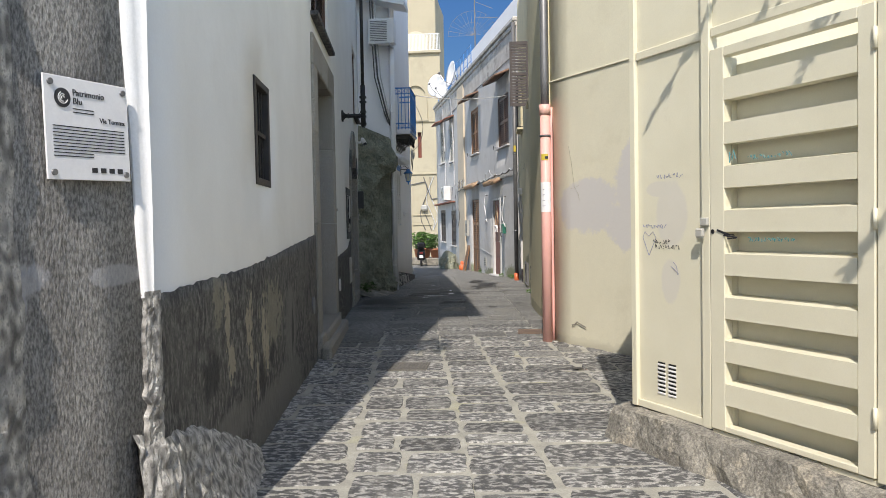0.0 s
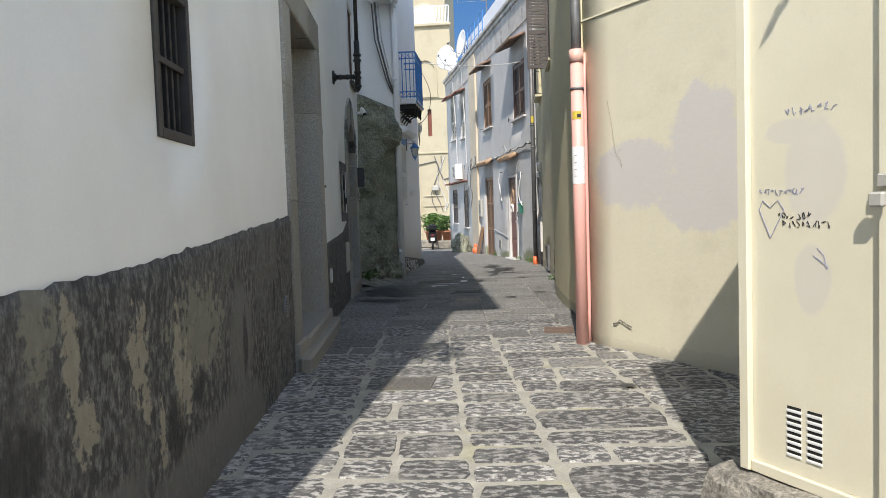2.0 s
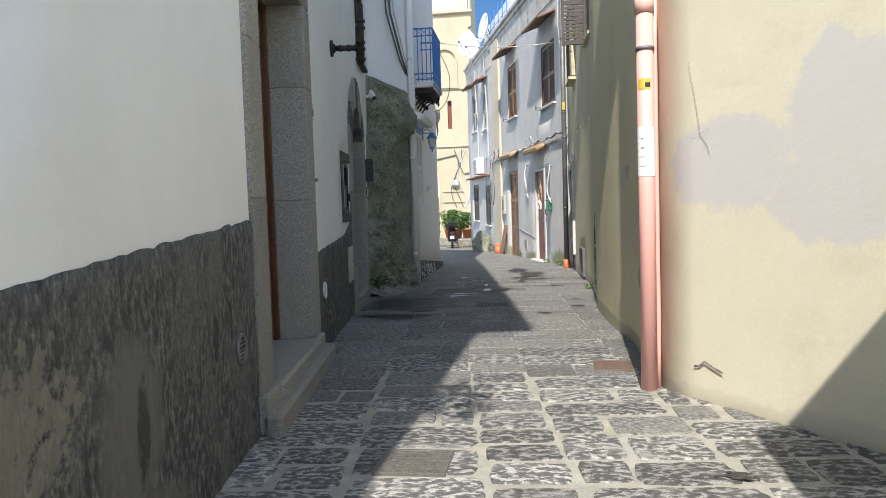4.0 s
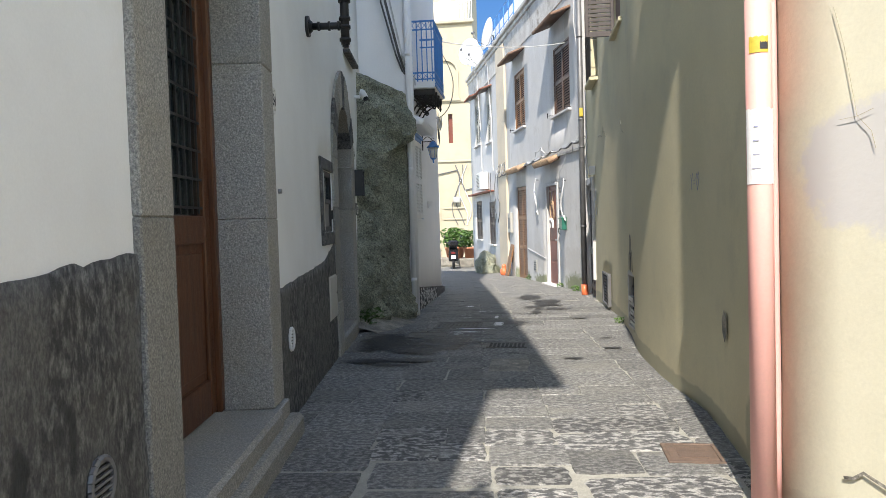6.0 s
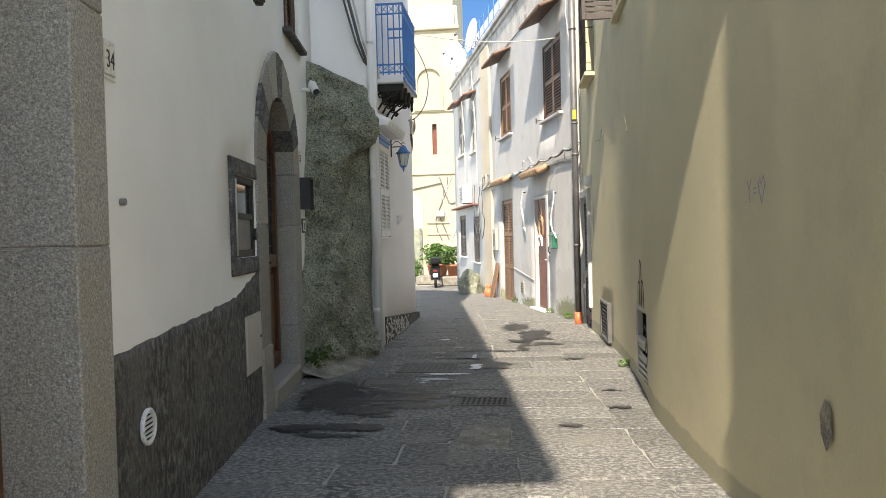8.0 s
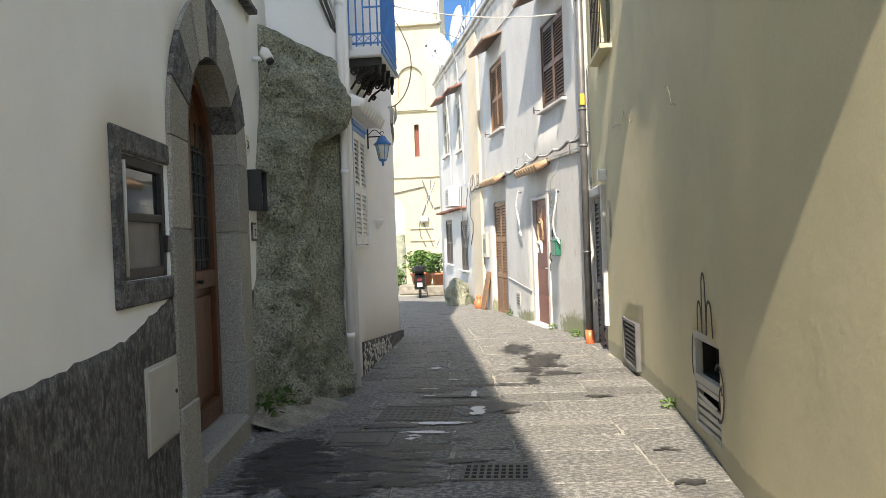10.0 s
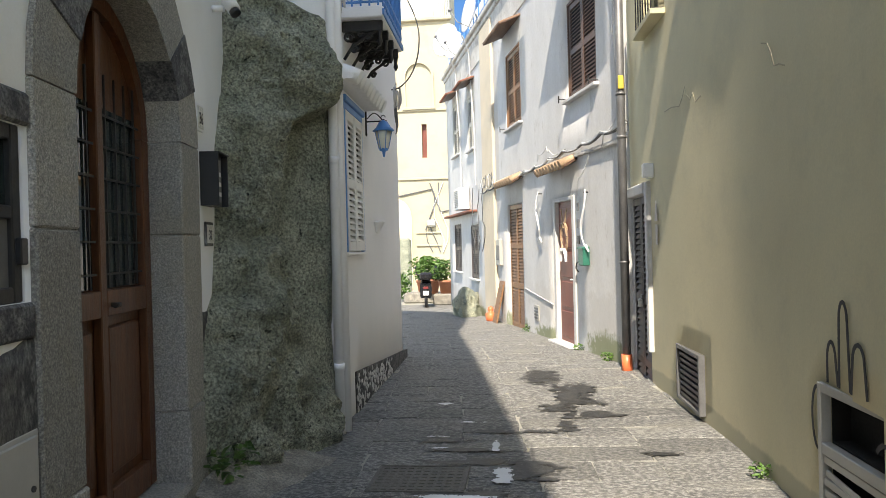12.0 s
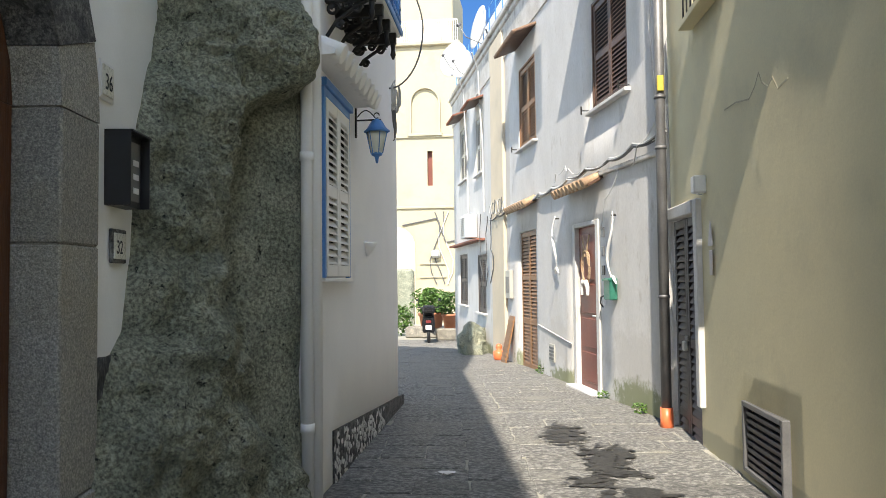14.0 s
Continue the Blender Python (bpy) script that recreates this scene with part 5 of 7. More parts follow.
# scribble and cracks on the wall along the lane
for pts in ([(9.03, 1.80), (9.05, 1.70)], [(9.04, 1.745), (9.11, 1.76)], [(9.11, 1.82), (9.11, 1.70)], [(9.17, 1.72), (9.16, 1.69)], [(9.20, 1.83), (9.235, 1.775), (9.27, 1.84)], [(9.235, 1.775), (9.23, 1.71)],
            [(9.30, 1.78), (9.35, 1.785)], [(9.30, 1.755), (9.35, 1.76)], [(9.43, 1.70), (9.38, 1.80), (9.41, 1.83), (9.43, 1.79), (9.46, 1.84), (9.49, 1.80), (9.43, 1.70)]):
    stroke(FD.m(0, bow(9.25) - 0.007), pts, 0.005, M_LILACINK, "thin scribbled mark on the yellow wall")
for pts, w in (([(1.94, 2.93), (2.25, 2.92), (2.57, 2.87), (2.7, 2.93), (2.79, 3.01), (2.85, 2.92), (2.97, 2.86), (3.06, 2.90), (3.15, 2.80), (3.33, 2.82)], 0.012),
               ([(4.74, 2.88), (4.85, 2.85), (4.91, 2.78), (4.96, 2.68), (5.05, 2.67), (5.14, 2.64)], 0.010)):
    stroke(FD.m(0, min(bow(p[0]) for p in pts) - 0.008), pts, w, M_PATCHDARK, "hairline crack in the yellow plaster", "plaster_crack")

# pink downpipe at the corner
pp = thing("pink_downpipe", pose(0.348, 9.60, 0), "pink painted downpipe with stickers at the wall corner", "pipe")
part("pipe", tb([(0, 0, -0.02), (0.0, 0, 3.02)], 0.064, 16), M_PINK, pp)
part("collar", tb([(0, 0, 2.90), (0, 0, 3.03)], 0.073, 16), M_PINK, pp)
part("clamp", tb([(0, 0, 2.62), (0, 0, 2.645)], 0.072, 16), M_GREYMETAL, pp, "dark metal clamp")
part("upper_pipe", tb([(0, 0, 3.0), (0.0, 0.03, 3.4), (0.0, 0.05, 5.9)], 0.05, 14), M_GREYMETAL, pp, "bare grey metal pipe above")


# Unseen box and thick pipe, added to cast the slanting shadow on wall_right.
bm = bmesh.new()
box(bm, -0.25, 0.05, -0.12, 0.2, 5.5, 6.1, 0.02)
part("rain_head", bm, M_GREYMETAL, pp, "unseen grey box added to cast shade on the yellow wall")
part("top_pipe", tb([(-0.11, 0.05, 6.08), (-0.11, 0.05, 7.5)], 0.14, 12), M_GREYMETAL, pp)



def wrap(z0, z1, a0, a1, r, material, name, label):
    bm = bmesh.new()
    k = 10
    lo = [bm.verts.new((r * math.cos(radians(a0 + (a1 - a0) * i / k)), r * math.sin(radians(a0 + (a1 - a0) * i / k)), z0)) for i in range(k + 1)]
    hi = [bm.verts.new((v.co.x, v.co.y, z1 + 0.004 * math.sin(i * 2.1))) for i, v in enumerate(lo)]
    for i in range(k):
        bm.faces.new((lo[i], lo[i + 1], hi[i + 1], hi[i]))
    rr = bmesh.ops.extrude_face_region(bm, geom=bm.faces[:])
    for v in [e for e in rr["geom"] if isinstance(e, bmesh.types.BMVert)]:
        v.co.x *= 1.015
        v.co.y *= 1.015
    return part(name, bm, material, pp, label)


wrap(1.66, 2.04, 190, 345, 0.0655, M_PAPER, "notice", "white paper notice taped round the pipe")
wrap(2.32, 2.40, 215, 300, 0.0655, M_STICK, "sticker", "yellow and black sticker")
wrap(2.335, 2.37, 262, 296, 0.0672, M_INK, "sticker_print", "dark print on the sticker")
for k in range(4):
    for (a, b) in ((225 + 3 * k, 262 - 4 * k),):
        bm = bmesh.new()
        pts = [(0.0675 * math.cos(radians(a + (b - a) * i / 4)), 0.0675 * math.sin(radians(a + (b - a) * i / 4)), 1.74 + 0.07 * k) for i in range(5)]
        tube(bm, pts, 0.005 if k > 1 else 0.003, 4)
        part("notice_print", bm, M_LILACINK, pp)
bm = bmesh.new()
tube(bm, [(0.078, 0.025, z * 0.3) for z in range(0, 11)], [0.02 + 0.004 * noise.noise((z * 1.7, 0, 0)) for z in range(11)], 8)
part("mortar_fillet", bm, M_PINK, pp)

# ---- the gate ----
gt = thing("sheet_metal_gate", FG.m(), "cream painted sheet-metal gate with sloping louvres and graffiti", "gate")
GL = FG.length
for xa, xb in ((0.0, 0.055), (0.665, 0.735), (1.79, 1.86), (2.6, 2.66), (3.4, 3.46)):
    part("post", bx(xa, xb, -0.03, 0.04, 0.24, GTOP, c=0.005), M_GATE, gt)
for za, zb in ((0.24, 0.29), (2.60, 2.655), (GTOP - 0.06, GTOP)):
    for xa, xb in ((0.057, 0.663), (1.862, 2.598), (2.662, 3.398), (3.462, 4.0)):
        part("rail", bx(xa, xb, -0.02, 0.03, za, zb, c=0.004), M_GATE, gt)
for za, zb in ((0.215, 0.245), (2.60, 2.655), (GTOP - 0.06, GTOP)):
    part("rail", bx(0.737, 1.788, -0.02, 0.03, za, zb, c=0.004), M_GATE, gt)
for xa, xb in ((0.057, 0.663), (1.862, 2.598), (2.662, 3.398), (3.462, 4.0)):
    for za, zb in ((0.292, 2.598), (2.657, GTOP - 0.062)):
        part("sheet", bx(xa, xb, -0.002, 0.006, za, zb), M_GATE, gt)
part("sheet", bx(0.737, 1.788, -0.002, 0.006, 2.657, GTOP - 0.062), M_GATE, gt)
# louvred door leaf
bm = bmesh.new()
X0, X1, Z0, Z1 = 0.742, 1.784, 0.255, 2.52
for a in ((X0, X0 + 0.11, Z0, Z1), (X1 - 0.09, X1, Z0, Z1), (X0 + 0.11, X1 - 0.09, Z0, Z0 + 0.034), (X0 + 0.11, X1 - 0.09, Z1 - 0.058, Z1)):
    box(bm, a[0], a[1], -0.035, 0.03, a[2], a[3], 0.004)
leaf = part("door_leaf", bm, M_GATE, gt)
part("backing_sheet", bx(X0 + 0.1, X1 - 0.08, 0.075, 0.08, Z0 + 0.01, Z1 - 0.1), M_GATE, leaf)
for xs in (X0 + 0.097, X1 - 0.090):
    part("side_cheek", bx(xs, xs + 0.011, 0.031, 0.074, Z0 + 0.01, Z1 - 0.06), M_GATE, leaf)
pitch = 0.2562
for k in range(8):
    zt = Z1 - 0.058 - pitch * k
    zb = zt - pitch
    bm = bmesh.new()
    xa, xb = X0 + 0.112, X1 - 0.092
    sec = [(-0.034, zb + 0.002), (-0.034, zb + pitch * 0.50), (0.07, zb + pitch * 0.56), (0.07, zb + pitch * 0.53), (-0.030, zb + pitch * 0.47), (-0.030, zb + 0.006), (0.045, zb + 0.012), (0.045, zb + 0.002)]
    A = [bm.verts.new((xa, y, z)) for y, z in sec]
    B = [bm.verts.new((xb, y, z)) for y, z in sec]
    bm.faces.new(A)
    bm.faces.new(B[::-1])
    for i in range(len(sec)):
        j = (i + 1) % len(sec)
        bm.faces.new((A[i], B[i], B[j], A[j]))
    part("louvre", bm, M_GATE, leaf)
for z in (0.5, 1.45, 2.3):
    part("hinge", tb([(X1 + 0.004, -0.04, z), (X1 + 0.004, -0.04, z + 0.1)], 0.011, 8), M_GATE, gt)
lock = part("lock_hasp", bx(0.675, 0.735, -0.055, -0.03, 1.475, 1.525, c=0.006), M_BEIGEMETAL, gt, "pale metal hasp")
part("padlock", bx(0.655, 0.715, -0.075, -0.045, 1.405, 1.46, c=0.008), M_BEIGEMETAL, lock, "worn brass padlock")
part("keyhole", tb([(0.765, -0.036, 1.44), (0.765, -0.039, 1.44)], 0.014, 10), M_BLACK, gt)
for k in range(8):
    for xa in (0.235, 0.335):
        part("vent_slot", bx(xa, xa + 0.075, -0.008, -0.001, 0.36 + k * 0.027, 0.373 + k * 0.027, c=0.003), M_PVCWHITE, gt)
# near-black strips on the uncut sheet, painted as the slots' shade
for k in range(8):
    for xa in (0.235, 0.335):
        part("vent_gap", bx(xa + 0.004, xa + 0.071, -0.004, -0.0012, 0.3745 + k * 0.027, 0.386 + k * 0.027), M_DARKIN, gt)
# marks on the gate
q = random.Random(11)


def scribble(x, z, w, h, n, material, width=0.003, y=-0.003):
    """A line of small handwritten marks, too rough to read."""
    bm = bmesh.new()
    cx_ = x
    while cx_ < x + w:
        lw = h * q.uniform(0.4, 0.8)
        px, pz = cx_, z + q.uniform(0, h)
        for _ in range(q.randint(3, 5)):
            qx, qz = cx_ + q.uniform(0, lw), z + q.uniform(0, h)
            d = Vector((qx - px, qz - pz))
            if d.length > 0.004:
                d.normalize()
                e = width / 2
                vs = [bm.verts.new(c) for c in ((px - d.y * e, 0, pz + d.x * e), (px + d.y * e, 0, pz - d.x * e), (qx + d.y * e, 0, qz - d.x * e), (qx - d.y * e, 0, qz + d.x * e))]
                bm.faces.new(vs)
            px, pz = qx, qz
        cx_ += lw * q.uniform(1.1, 1.5)
    r = bmesh.ops.extrude_face_region(bm, geom=bm.faces[:])
    for v in [e for e in r["geom"] if isinstance(e, bmesh.types.BMVert)]:
        v.co.y -= 0.0015
    solid("graffiti_line", bm, material, FG.m(0, y), "line of thin scribbled graffiti on the gate", "graffiti", kind="structure")


scribble(0.20, 1.36, 0.16, 0.03, 30, M_INK, 0.003)
scribble(0.22, 1.325, 0.24, 0.03, 24, M_INK, 0.0025)
scribble(0.37, 1.16, 0.05, 0.12, 7, M_LILACINK, 0.003)
scribble(0.10, 1.46, 0.22, 0.03, 18, M_LILACINK)
stroke(FG.m(0, -0.003), [(0.16, 1.28), (0.10, 1.40), (0.12, 1.44), (0.16, 1.41), (0.2, 1.44), (0.23, 1.40), (0.16, 1.28)], 0.003, M_LILACINK, "scratched heart on the gate")
scribble(0.24, 1.78, 0.25, 0.04, 16, M_LILACINK)
for k, (z, mm) in enumerate(((1.86, M_TEALINK), (1.40, M_TEALINK))):
    scribble(1.03, z - 0.02, 0.3, 0.03, 22, mm, 0.004, -0.0365)
stroke(FG.m(0, -0.0375), [(0.80, 1.45), (0.86, 1.43), (0.93, 1.42), (0.85, 1.42), (0.95, 1.405), (0.88, 1.40)], 0.012, M_INK, "thick black marker dash on the gate")
stroke(FG.m(0, -0.0375), [(0.90, 1.84), (0.90, 1.90), (0.92, 1.86), (0.93, 1.91), (0.945, 1.86)], 0.006, M_TEALINK, "teal marker sign on the gate")
blot(M_GATE, [(0.38, 1.55, 0.14, 0.22), (0.36, 1.12, 0.09, 0.14), (0.25, 1.72, 0.12, 0.05)], (0.56, 0.53, 0.53), 0.4)

# concrete plinth under the gate
bm = bmesh.new()
g = []
for i in range(60):
    x = -0.12 + 4.3 * i / 59
    row = []
    for y, z in ((0.3, 0.235), (-0.02, 0.232), (-0.10, 0.215), (-0.13, 0.17), (-0.15, 0.08), (-0.17, 0.0), (-0.19, -0.06)):
        d = 0.035 * noise.fractal((x * 4.5, z * 9, 2.5), 0.9, 2.0, 4) if y < 0 else 0
        row.append(bm.verts.new((x, y - d, z + (0.6 * d if z > 0.1 else 0))))
    g.append(row)
for i in range(59):
    for j in range(6):
        bm.faces.new((g[i][j], g[i + 1][j], g[i + 1][j + 1], g[i][j + 1]))
bm.faces.new([g[0][j] for j in range(7)] + [bm.verts.new((-0.12, 0.3, -0.06))])
solid("gate_plinth", bm, M_CONCRETE, FG.m(), "crumbling concrete kerb under the gate", "kerb", kind="structure")

# ---- the yellow wall along the lane ----
# meter cabinet
mt = thing("meter_cabinet", dm(15.38, -0.012, 0.10), "battered cream meter cabinet with an open dark upper compartment", "utility cabinet")
w = 0.78
bm = bmesh.new()
for a in ((0, 0.045, 0, 0.72), (w - 0.045, w, 0, 0.72), (0.045, w - 0.045, 0.67, 0.72), (0.045, w - 0.045, 0.34, 0.40), (0.045, w - 0.045, 0.0, 0.035)):
    box(bm, a[0], a[1], -0.015, 0.04, a[2], a[3], 0.004)
part("frame", bm, M_BEIGEMETAL, mt)
# near-black sheet and boards paint the shade inside the open compartment
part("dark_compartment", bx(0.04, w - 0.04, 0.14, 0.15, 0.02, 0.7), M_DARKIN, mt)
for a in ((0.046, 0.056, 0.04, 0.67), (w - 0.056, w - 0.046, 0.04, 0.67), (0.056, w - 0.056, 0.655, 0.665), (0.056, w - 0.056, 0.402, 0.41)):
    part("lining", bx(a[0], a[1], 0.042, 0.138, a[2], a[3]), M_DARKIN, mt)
for k in range(5):
    if k != 3:
        part("slat", bx(0.045, w - 0.045, -0.005, 0.02, 0.05 + k * 0.06, 0.09 + k * 0.06, c=0.003), M_BEIGEMETAL, mt)
part("broken_slat", bx(0.045, 0.5, 0.0, 0.012, 0.225, 0.262, c=0.003), M_BEIGEMETAL, mt, m=pose(0, 0, 0, 0, 4, 0))
part("lower_frame", bx(0.03, w - 0.03, 0.02, 0.03, 0.03, 0.045), M_BEIGEMETAL, mt)
# sprayed hand round it
for pts in ([(0.14, 0.74)] + arc(0.19, 0.86, 0.05, 0.10, 180, 0, 8) + [(0.26, 0.74)],
            [(0.30, 0.74)] + arc(0.355, 1.08, 0.045, 0.10, 180, 0, 8) + [(0.42, 0.74)],
            [(0.46, 0.74)] + arc(0.54, 0.90, 0.06, 0.09, 180, 0, 8) + [(0.62, 0.74)],
            arc(-0.03, 0.52, 0.07, 0.17, 60, 280, 14), arc(0.83, 0.40, 0.11, 0.19, 130, -110, 16), [(0.84, 0.32), (0.85, 0.42), (0.89, 0.46), (0.9, 0.40)]):
    along = FD.at(15.38) + sum(p[0] for p in pts) / len(pts)
    stroke(FD.m(FD.at(15.38), bow(along) - 0.014, 0.10), pts, 0.022, M_INK, "black sprayed hand outline round the meter cabinet")
# floor-level vent
vt = thing("wall_vent_grille", dm(18.72, -0.004, 0.06), "brown louvred vent in a grey metal frame at the wall's foot", "vent")
w = 0.82
bm = bmesh.new()
for a in ((-0.02, 0.02, -0.02, 0.52), (w - 0.02, w + 0.02, -0.02, 0.52), (0.02, w - 0.02, 0.48, 0.52), (0.02, w - 0.02, -0.02, 0.015)):
    box(bm, a[0], a[1], -0.02, 0.05, a[2], a[3], 0.004)
part("frame", bm, M_GREYMETAL, vt)
for k in range(8):
    part("slat", bx(0.03, w - 0.03, 0.0, 0.03, 0.03 + k * 0.055, 0.062 + k * 0.055, c=0.003), M_GREYBROWN, vt)
# near-black sheet paints the shade inside the vent
part("backing", bx(0, w, 0.06, 0.07, 0, 0.5), M_DARKIN, vt)
# louvred double door
gd = thing("door_3", dm(21.0, 0.0, -0.22) @ pose(0.06, 0, 0), "grey-brown louvred double door with a padlock", "door", kind="structure")
w = 1.03
louvre_leaf(gd, 0.0, w / 2 - 0.003, 0.0, 2.36, 0.03, M_GREYBROWN, rails=(0.35, 1.1), name="door_leaf", pitch=0.07, stile=0.075)
louvre_leaf(gd, w / 2 + 0.003, w, 0.0, 2.36, 0.03, M_GREYBROWN, rails=(0.35, 1.1), name="door_leaf", pitch=0.07, stile=0.075)
part("hasp", bx(w / 2 - 0.05, w / 2 + 0.07, 0.005, 0.03, 1.12, 1.17, c=0.004), M_GREYMETAL, gd)
part("padlock", bx(w / 2 - 0.02, w / 2 + 0.08, -0.03, 0.01, 1.02, 1.12, c=0.01), M_BEIGEMETAL, gd, "pale padlock plate")
bm = bmesh.new()
box(bm, w + 0.005, w + 0.13, -0.03, 0.1, 0.55, 2.5, 0.01)
box(bm, -0.04, w + 0.005, -0.045, 0.1, 2.37, 2.5, 0.012)
part("door_surround", bm, M_EWHITE, gd, "white plaster surround")
lb = thing("bulkhead_lamp", dm(19.72, 0.0, 2.31), "small white lamp box beside the louvred door", "lamp")
part("case", bx(0, 0.12, -0.11, 0.01, 0, 0.16, c=0.012), M_PVCWHITE, lb)
part("lens", bx(0.015, 0.105, -0.06, -0.02, -0.012, 0.0), M_LAMPGLASS, lb)
tri = thing("wall_plaque", dm(19.45, -0.014, 1.82), "small faded triangular plaque on the yellow wall", "plaque")
bm = bmesh.new()
prism(bm, [(-0.07, 0), (0.07, 0), (0, 0.22)], -0.01, 0.0)
part("plate", bm, M_PATCH, tri)
part("lower_plate", bx(-0.045, 0.045, -0.008, 0.0, -0.26, -0.04, c=0.003), M_PATCH, tri)

# upper windows of the yellow wall
uw = thing("window_6", dm(16.9, 0.0, 4.18), "upper window with one brown louvred shutter standing open", "window", kind="structure")
m_leaf = pose(0.0, -0.005, 0, 0, 0, -90)
bm = bmesh.new()
for a in ((0, 0.05, 0, 1.45), (0.37, 0.42, 0, 1.45), (0.05, 0.37, 0, 0.08), (0.05, 0.37, 1.37, 1.45), (0.05, 0.37, 0.68, 0.76)):
    box(bm, a[0], a[1], -0.02, 0.02, a[2], a[3], 0.004)
for k in range(20):
    z = 0.1 + k * 0.064
    if not 0.64 < z < 0.76:
        box(bm, 0.05, 0.37, -0.012, 0.012, z, z + 0.045)
part("shutter_leaf", bm, M_GREYBROWN, uw, m=m_leaf)
part("shutter_leaf", bx(0.46, 1.0, -0.03, 0.004, 0.0, 1.45, c=0.004), M_SHUT, uw)
part("window_frame", bx(0.02, 0.48, 0.0, 0.03, 0.0, 1.45, c=0.004), M_GREYBROWN, uw)
part("window_sill", bx(-0.05, 1.1, -0.08, 0.0, -0.06, 0.0, c=0.006), M_OCHRE, uw)
gw = thing("window_7", dm(19.9, 0.0, 3.98), "upper window behind a black iron grille", "window", kind="structure")
w, h = 0.92, 1.35
part("pane", bx(0, w, 0.12, 0.13, 0, h), M_GLASS, gw)
bm = bmesh.new()
for k in range(7):
    x = 0.04 + k * (w - 0.08) / 6
    tube(bm, [(x, -0.10, 0.0), (x, -0.10, h)], 0.009, 6)
for z in (0.02, h * 0.5, h - 0.02):
    tube(bm, [(0.0, 0.02, z), (0.02, -0.10, z), (w - 0.02, -0.10, z), (w, 0.02, z)], 0.009, 6)
part("grille", bm, M_IRON, gw)
part("window_sill", bx(-0.06, w + 0.06, -0.13, 0.1, -0.06, 0.0, c=0.006), M_OCHRE, gw)

# grey downpipe with an orange foot at the house joint
gp = thing("grey_downpipe", pose(-0.09, 20.82, -0.08), "grey zinc downpipe with an orange plastic foot", "pipe")
part("pipe", tb([(0, 0, 0.2), (0.0, 0, 7.2)], 0.055, 14), M_GREYMETAL, gp)
part("foot", tb([(0, 0, -0.02), (0, 0, 0.24)], 0.068, 14), M_ORANGE, gp, "orange plastic foot")
for z in (1.4, 3.0, 3.55, 5.2):
    part("clamp", tb([(0, 0, z), (0, 0, z + 0.035)], 0.063, 14), M_GREYMETAL, gp)
part("tag", bx(-0.035, 0.035, -0.075, -0.05, 3.62, 3.79, c=0.005), M_STICK, gp, "yellow label")

# ---- the far right house ----
def em(y, off=0.0, z=0.0):
    return FE.m(ex(y), off, z)


EW = (
    ("window_8", 23.30, 22.03, 3.90, 1.55, M_SHUT, True),
    ("window_9", 27.50, 26.30, 4.10, 1.62, M_TAN, True),
    ("window_10", 32.15, 31.22, 4.25, 1.50, M_BEIGEMETAL, False),
    ("window_11", 34.72, 33.58, 4.40, 1.58, M_BEIGEMETAL, False),
    ("window_12", 34.90, 33.65, 0.80, 1.46, M_GREYBROWN, False),
    ("window_13", 32.08, 31.05, 0.68, 1.48, M_GREYBROWN, False),
)
for nm, ya, yb, z, h, mm, pins in EW:
    shuttered_window(nm, em(ya, 0, z), ex(yb) - ex(ya), h, mm, {M_SHUT: "window with closed dark brown louvred shutters and a white sill", M_TAN: "window with closed tan louvred shutters and a white sill",
                     M_BEIGEMETAL: "window with closed pale grey louvred shutters", M_GREYBROWN: "ground-floor window with dark louvred shutters"}[mm], recess=0.02, pins=pins)
tiled_canopy(em(27.75, 0, 6.22), ex(26.15) - ex(27.75), 0.40, "brown corrugated canopy above the tan shutters", M_BROWNTILE, 0.17, 20, 0.02)
tiled_canopy(em(23.5, 0, 6.05), ex(21.85) - ex(23.5), 0.40, "brown corrugated canopy above the dark shutters", M_BROWNTILE, 0.17, 20, 0.02)
tiled_canopy(em(32.25, 0, 6.15), ex(31.1) - ex(32.25), 0.36, "red canopy above a pale shutter", M_REDTILE, 0.14, 18, 0.03)
tiled_canopy(em(34.8, 0, 6.32), ex(33.5) - ex(34.8), 0.36, "red canopy above a pale shutter", M_REDTILE, 0.14, 18, 0.03)
tiled_canopy(em(24.5, 0, 2.95), ex(22.95) - ex(24.5), 0.22, "bleached terracotta tile canopy above the russet door", M_TILE, 0.12)
tiled_canopy(em(27.9, 0, 3.02), ex(26.3) - ex(27.9), 0.20, "bleached terracotta tile canopy above the tan louvred door", M_TILE, 0.12)
solid("red_shelf_canopy", bx(0, ex(31.1) - ex(35.7), -0.22, 0.0, 0, 0.06, c=0.01), M_REDTILE, em(35.7, 0, 2.50), "flat red slab canopy over the ground-floor windows", "canopy")

# louvred door
sd = thing("door_4", em(27.60, 0, -0.2), "tan louvred double door of the white house", "door", kind="structure")
w = ex(26.40) - ex(27.60)
for i in (0, 1):
    louvre_leaf(sd, i * w / 2 + 0.004, (i + 1) * w / 2 - 0.004, 0.0, 2.64, 0.03, M_TAN, rails=(0.9, 1.75), name="door_leaf", pitch=0.065)
part("threshold", bx(-0.05, w + 0.05, -0.08, 0.1, -0.05, 0.0, c=0.01), M_EWHITE, sd)
# russet door
rd = thing("door_5", em(24.18, 0, -0.10), "russet panelled door with a twig wreath", "door", kind="structure")
w = ex(23.20) - ex(24.18)
part("door_leaf", bx(0.05, w - 0.05, 0.05, 0.09, 0.03, 2.40, c=0.004), M_RUSSET, rd)
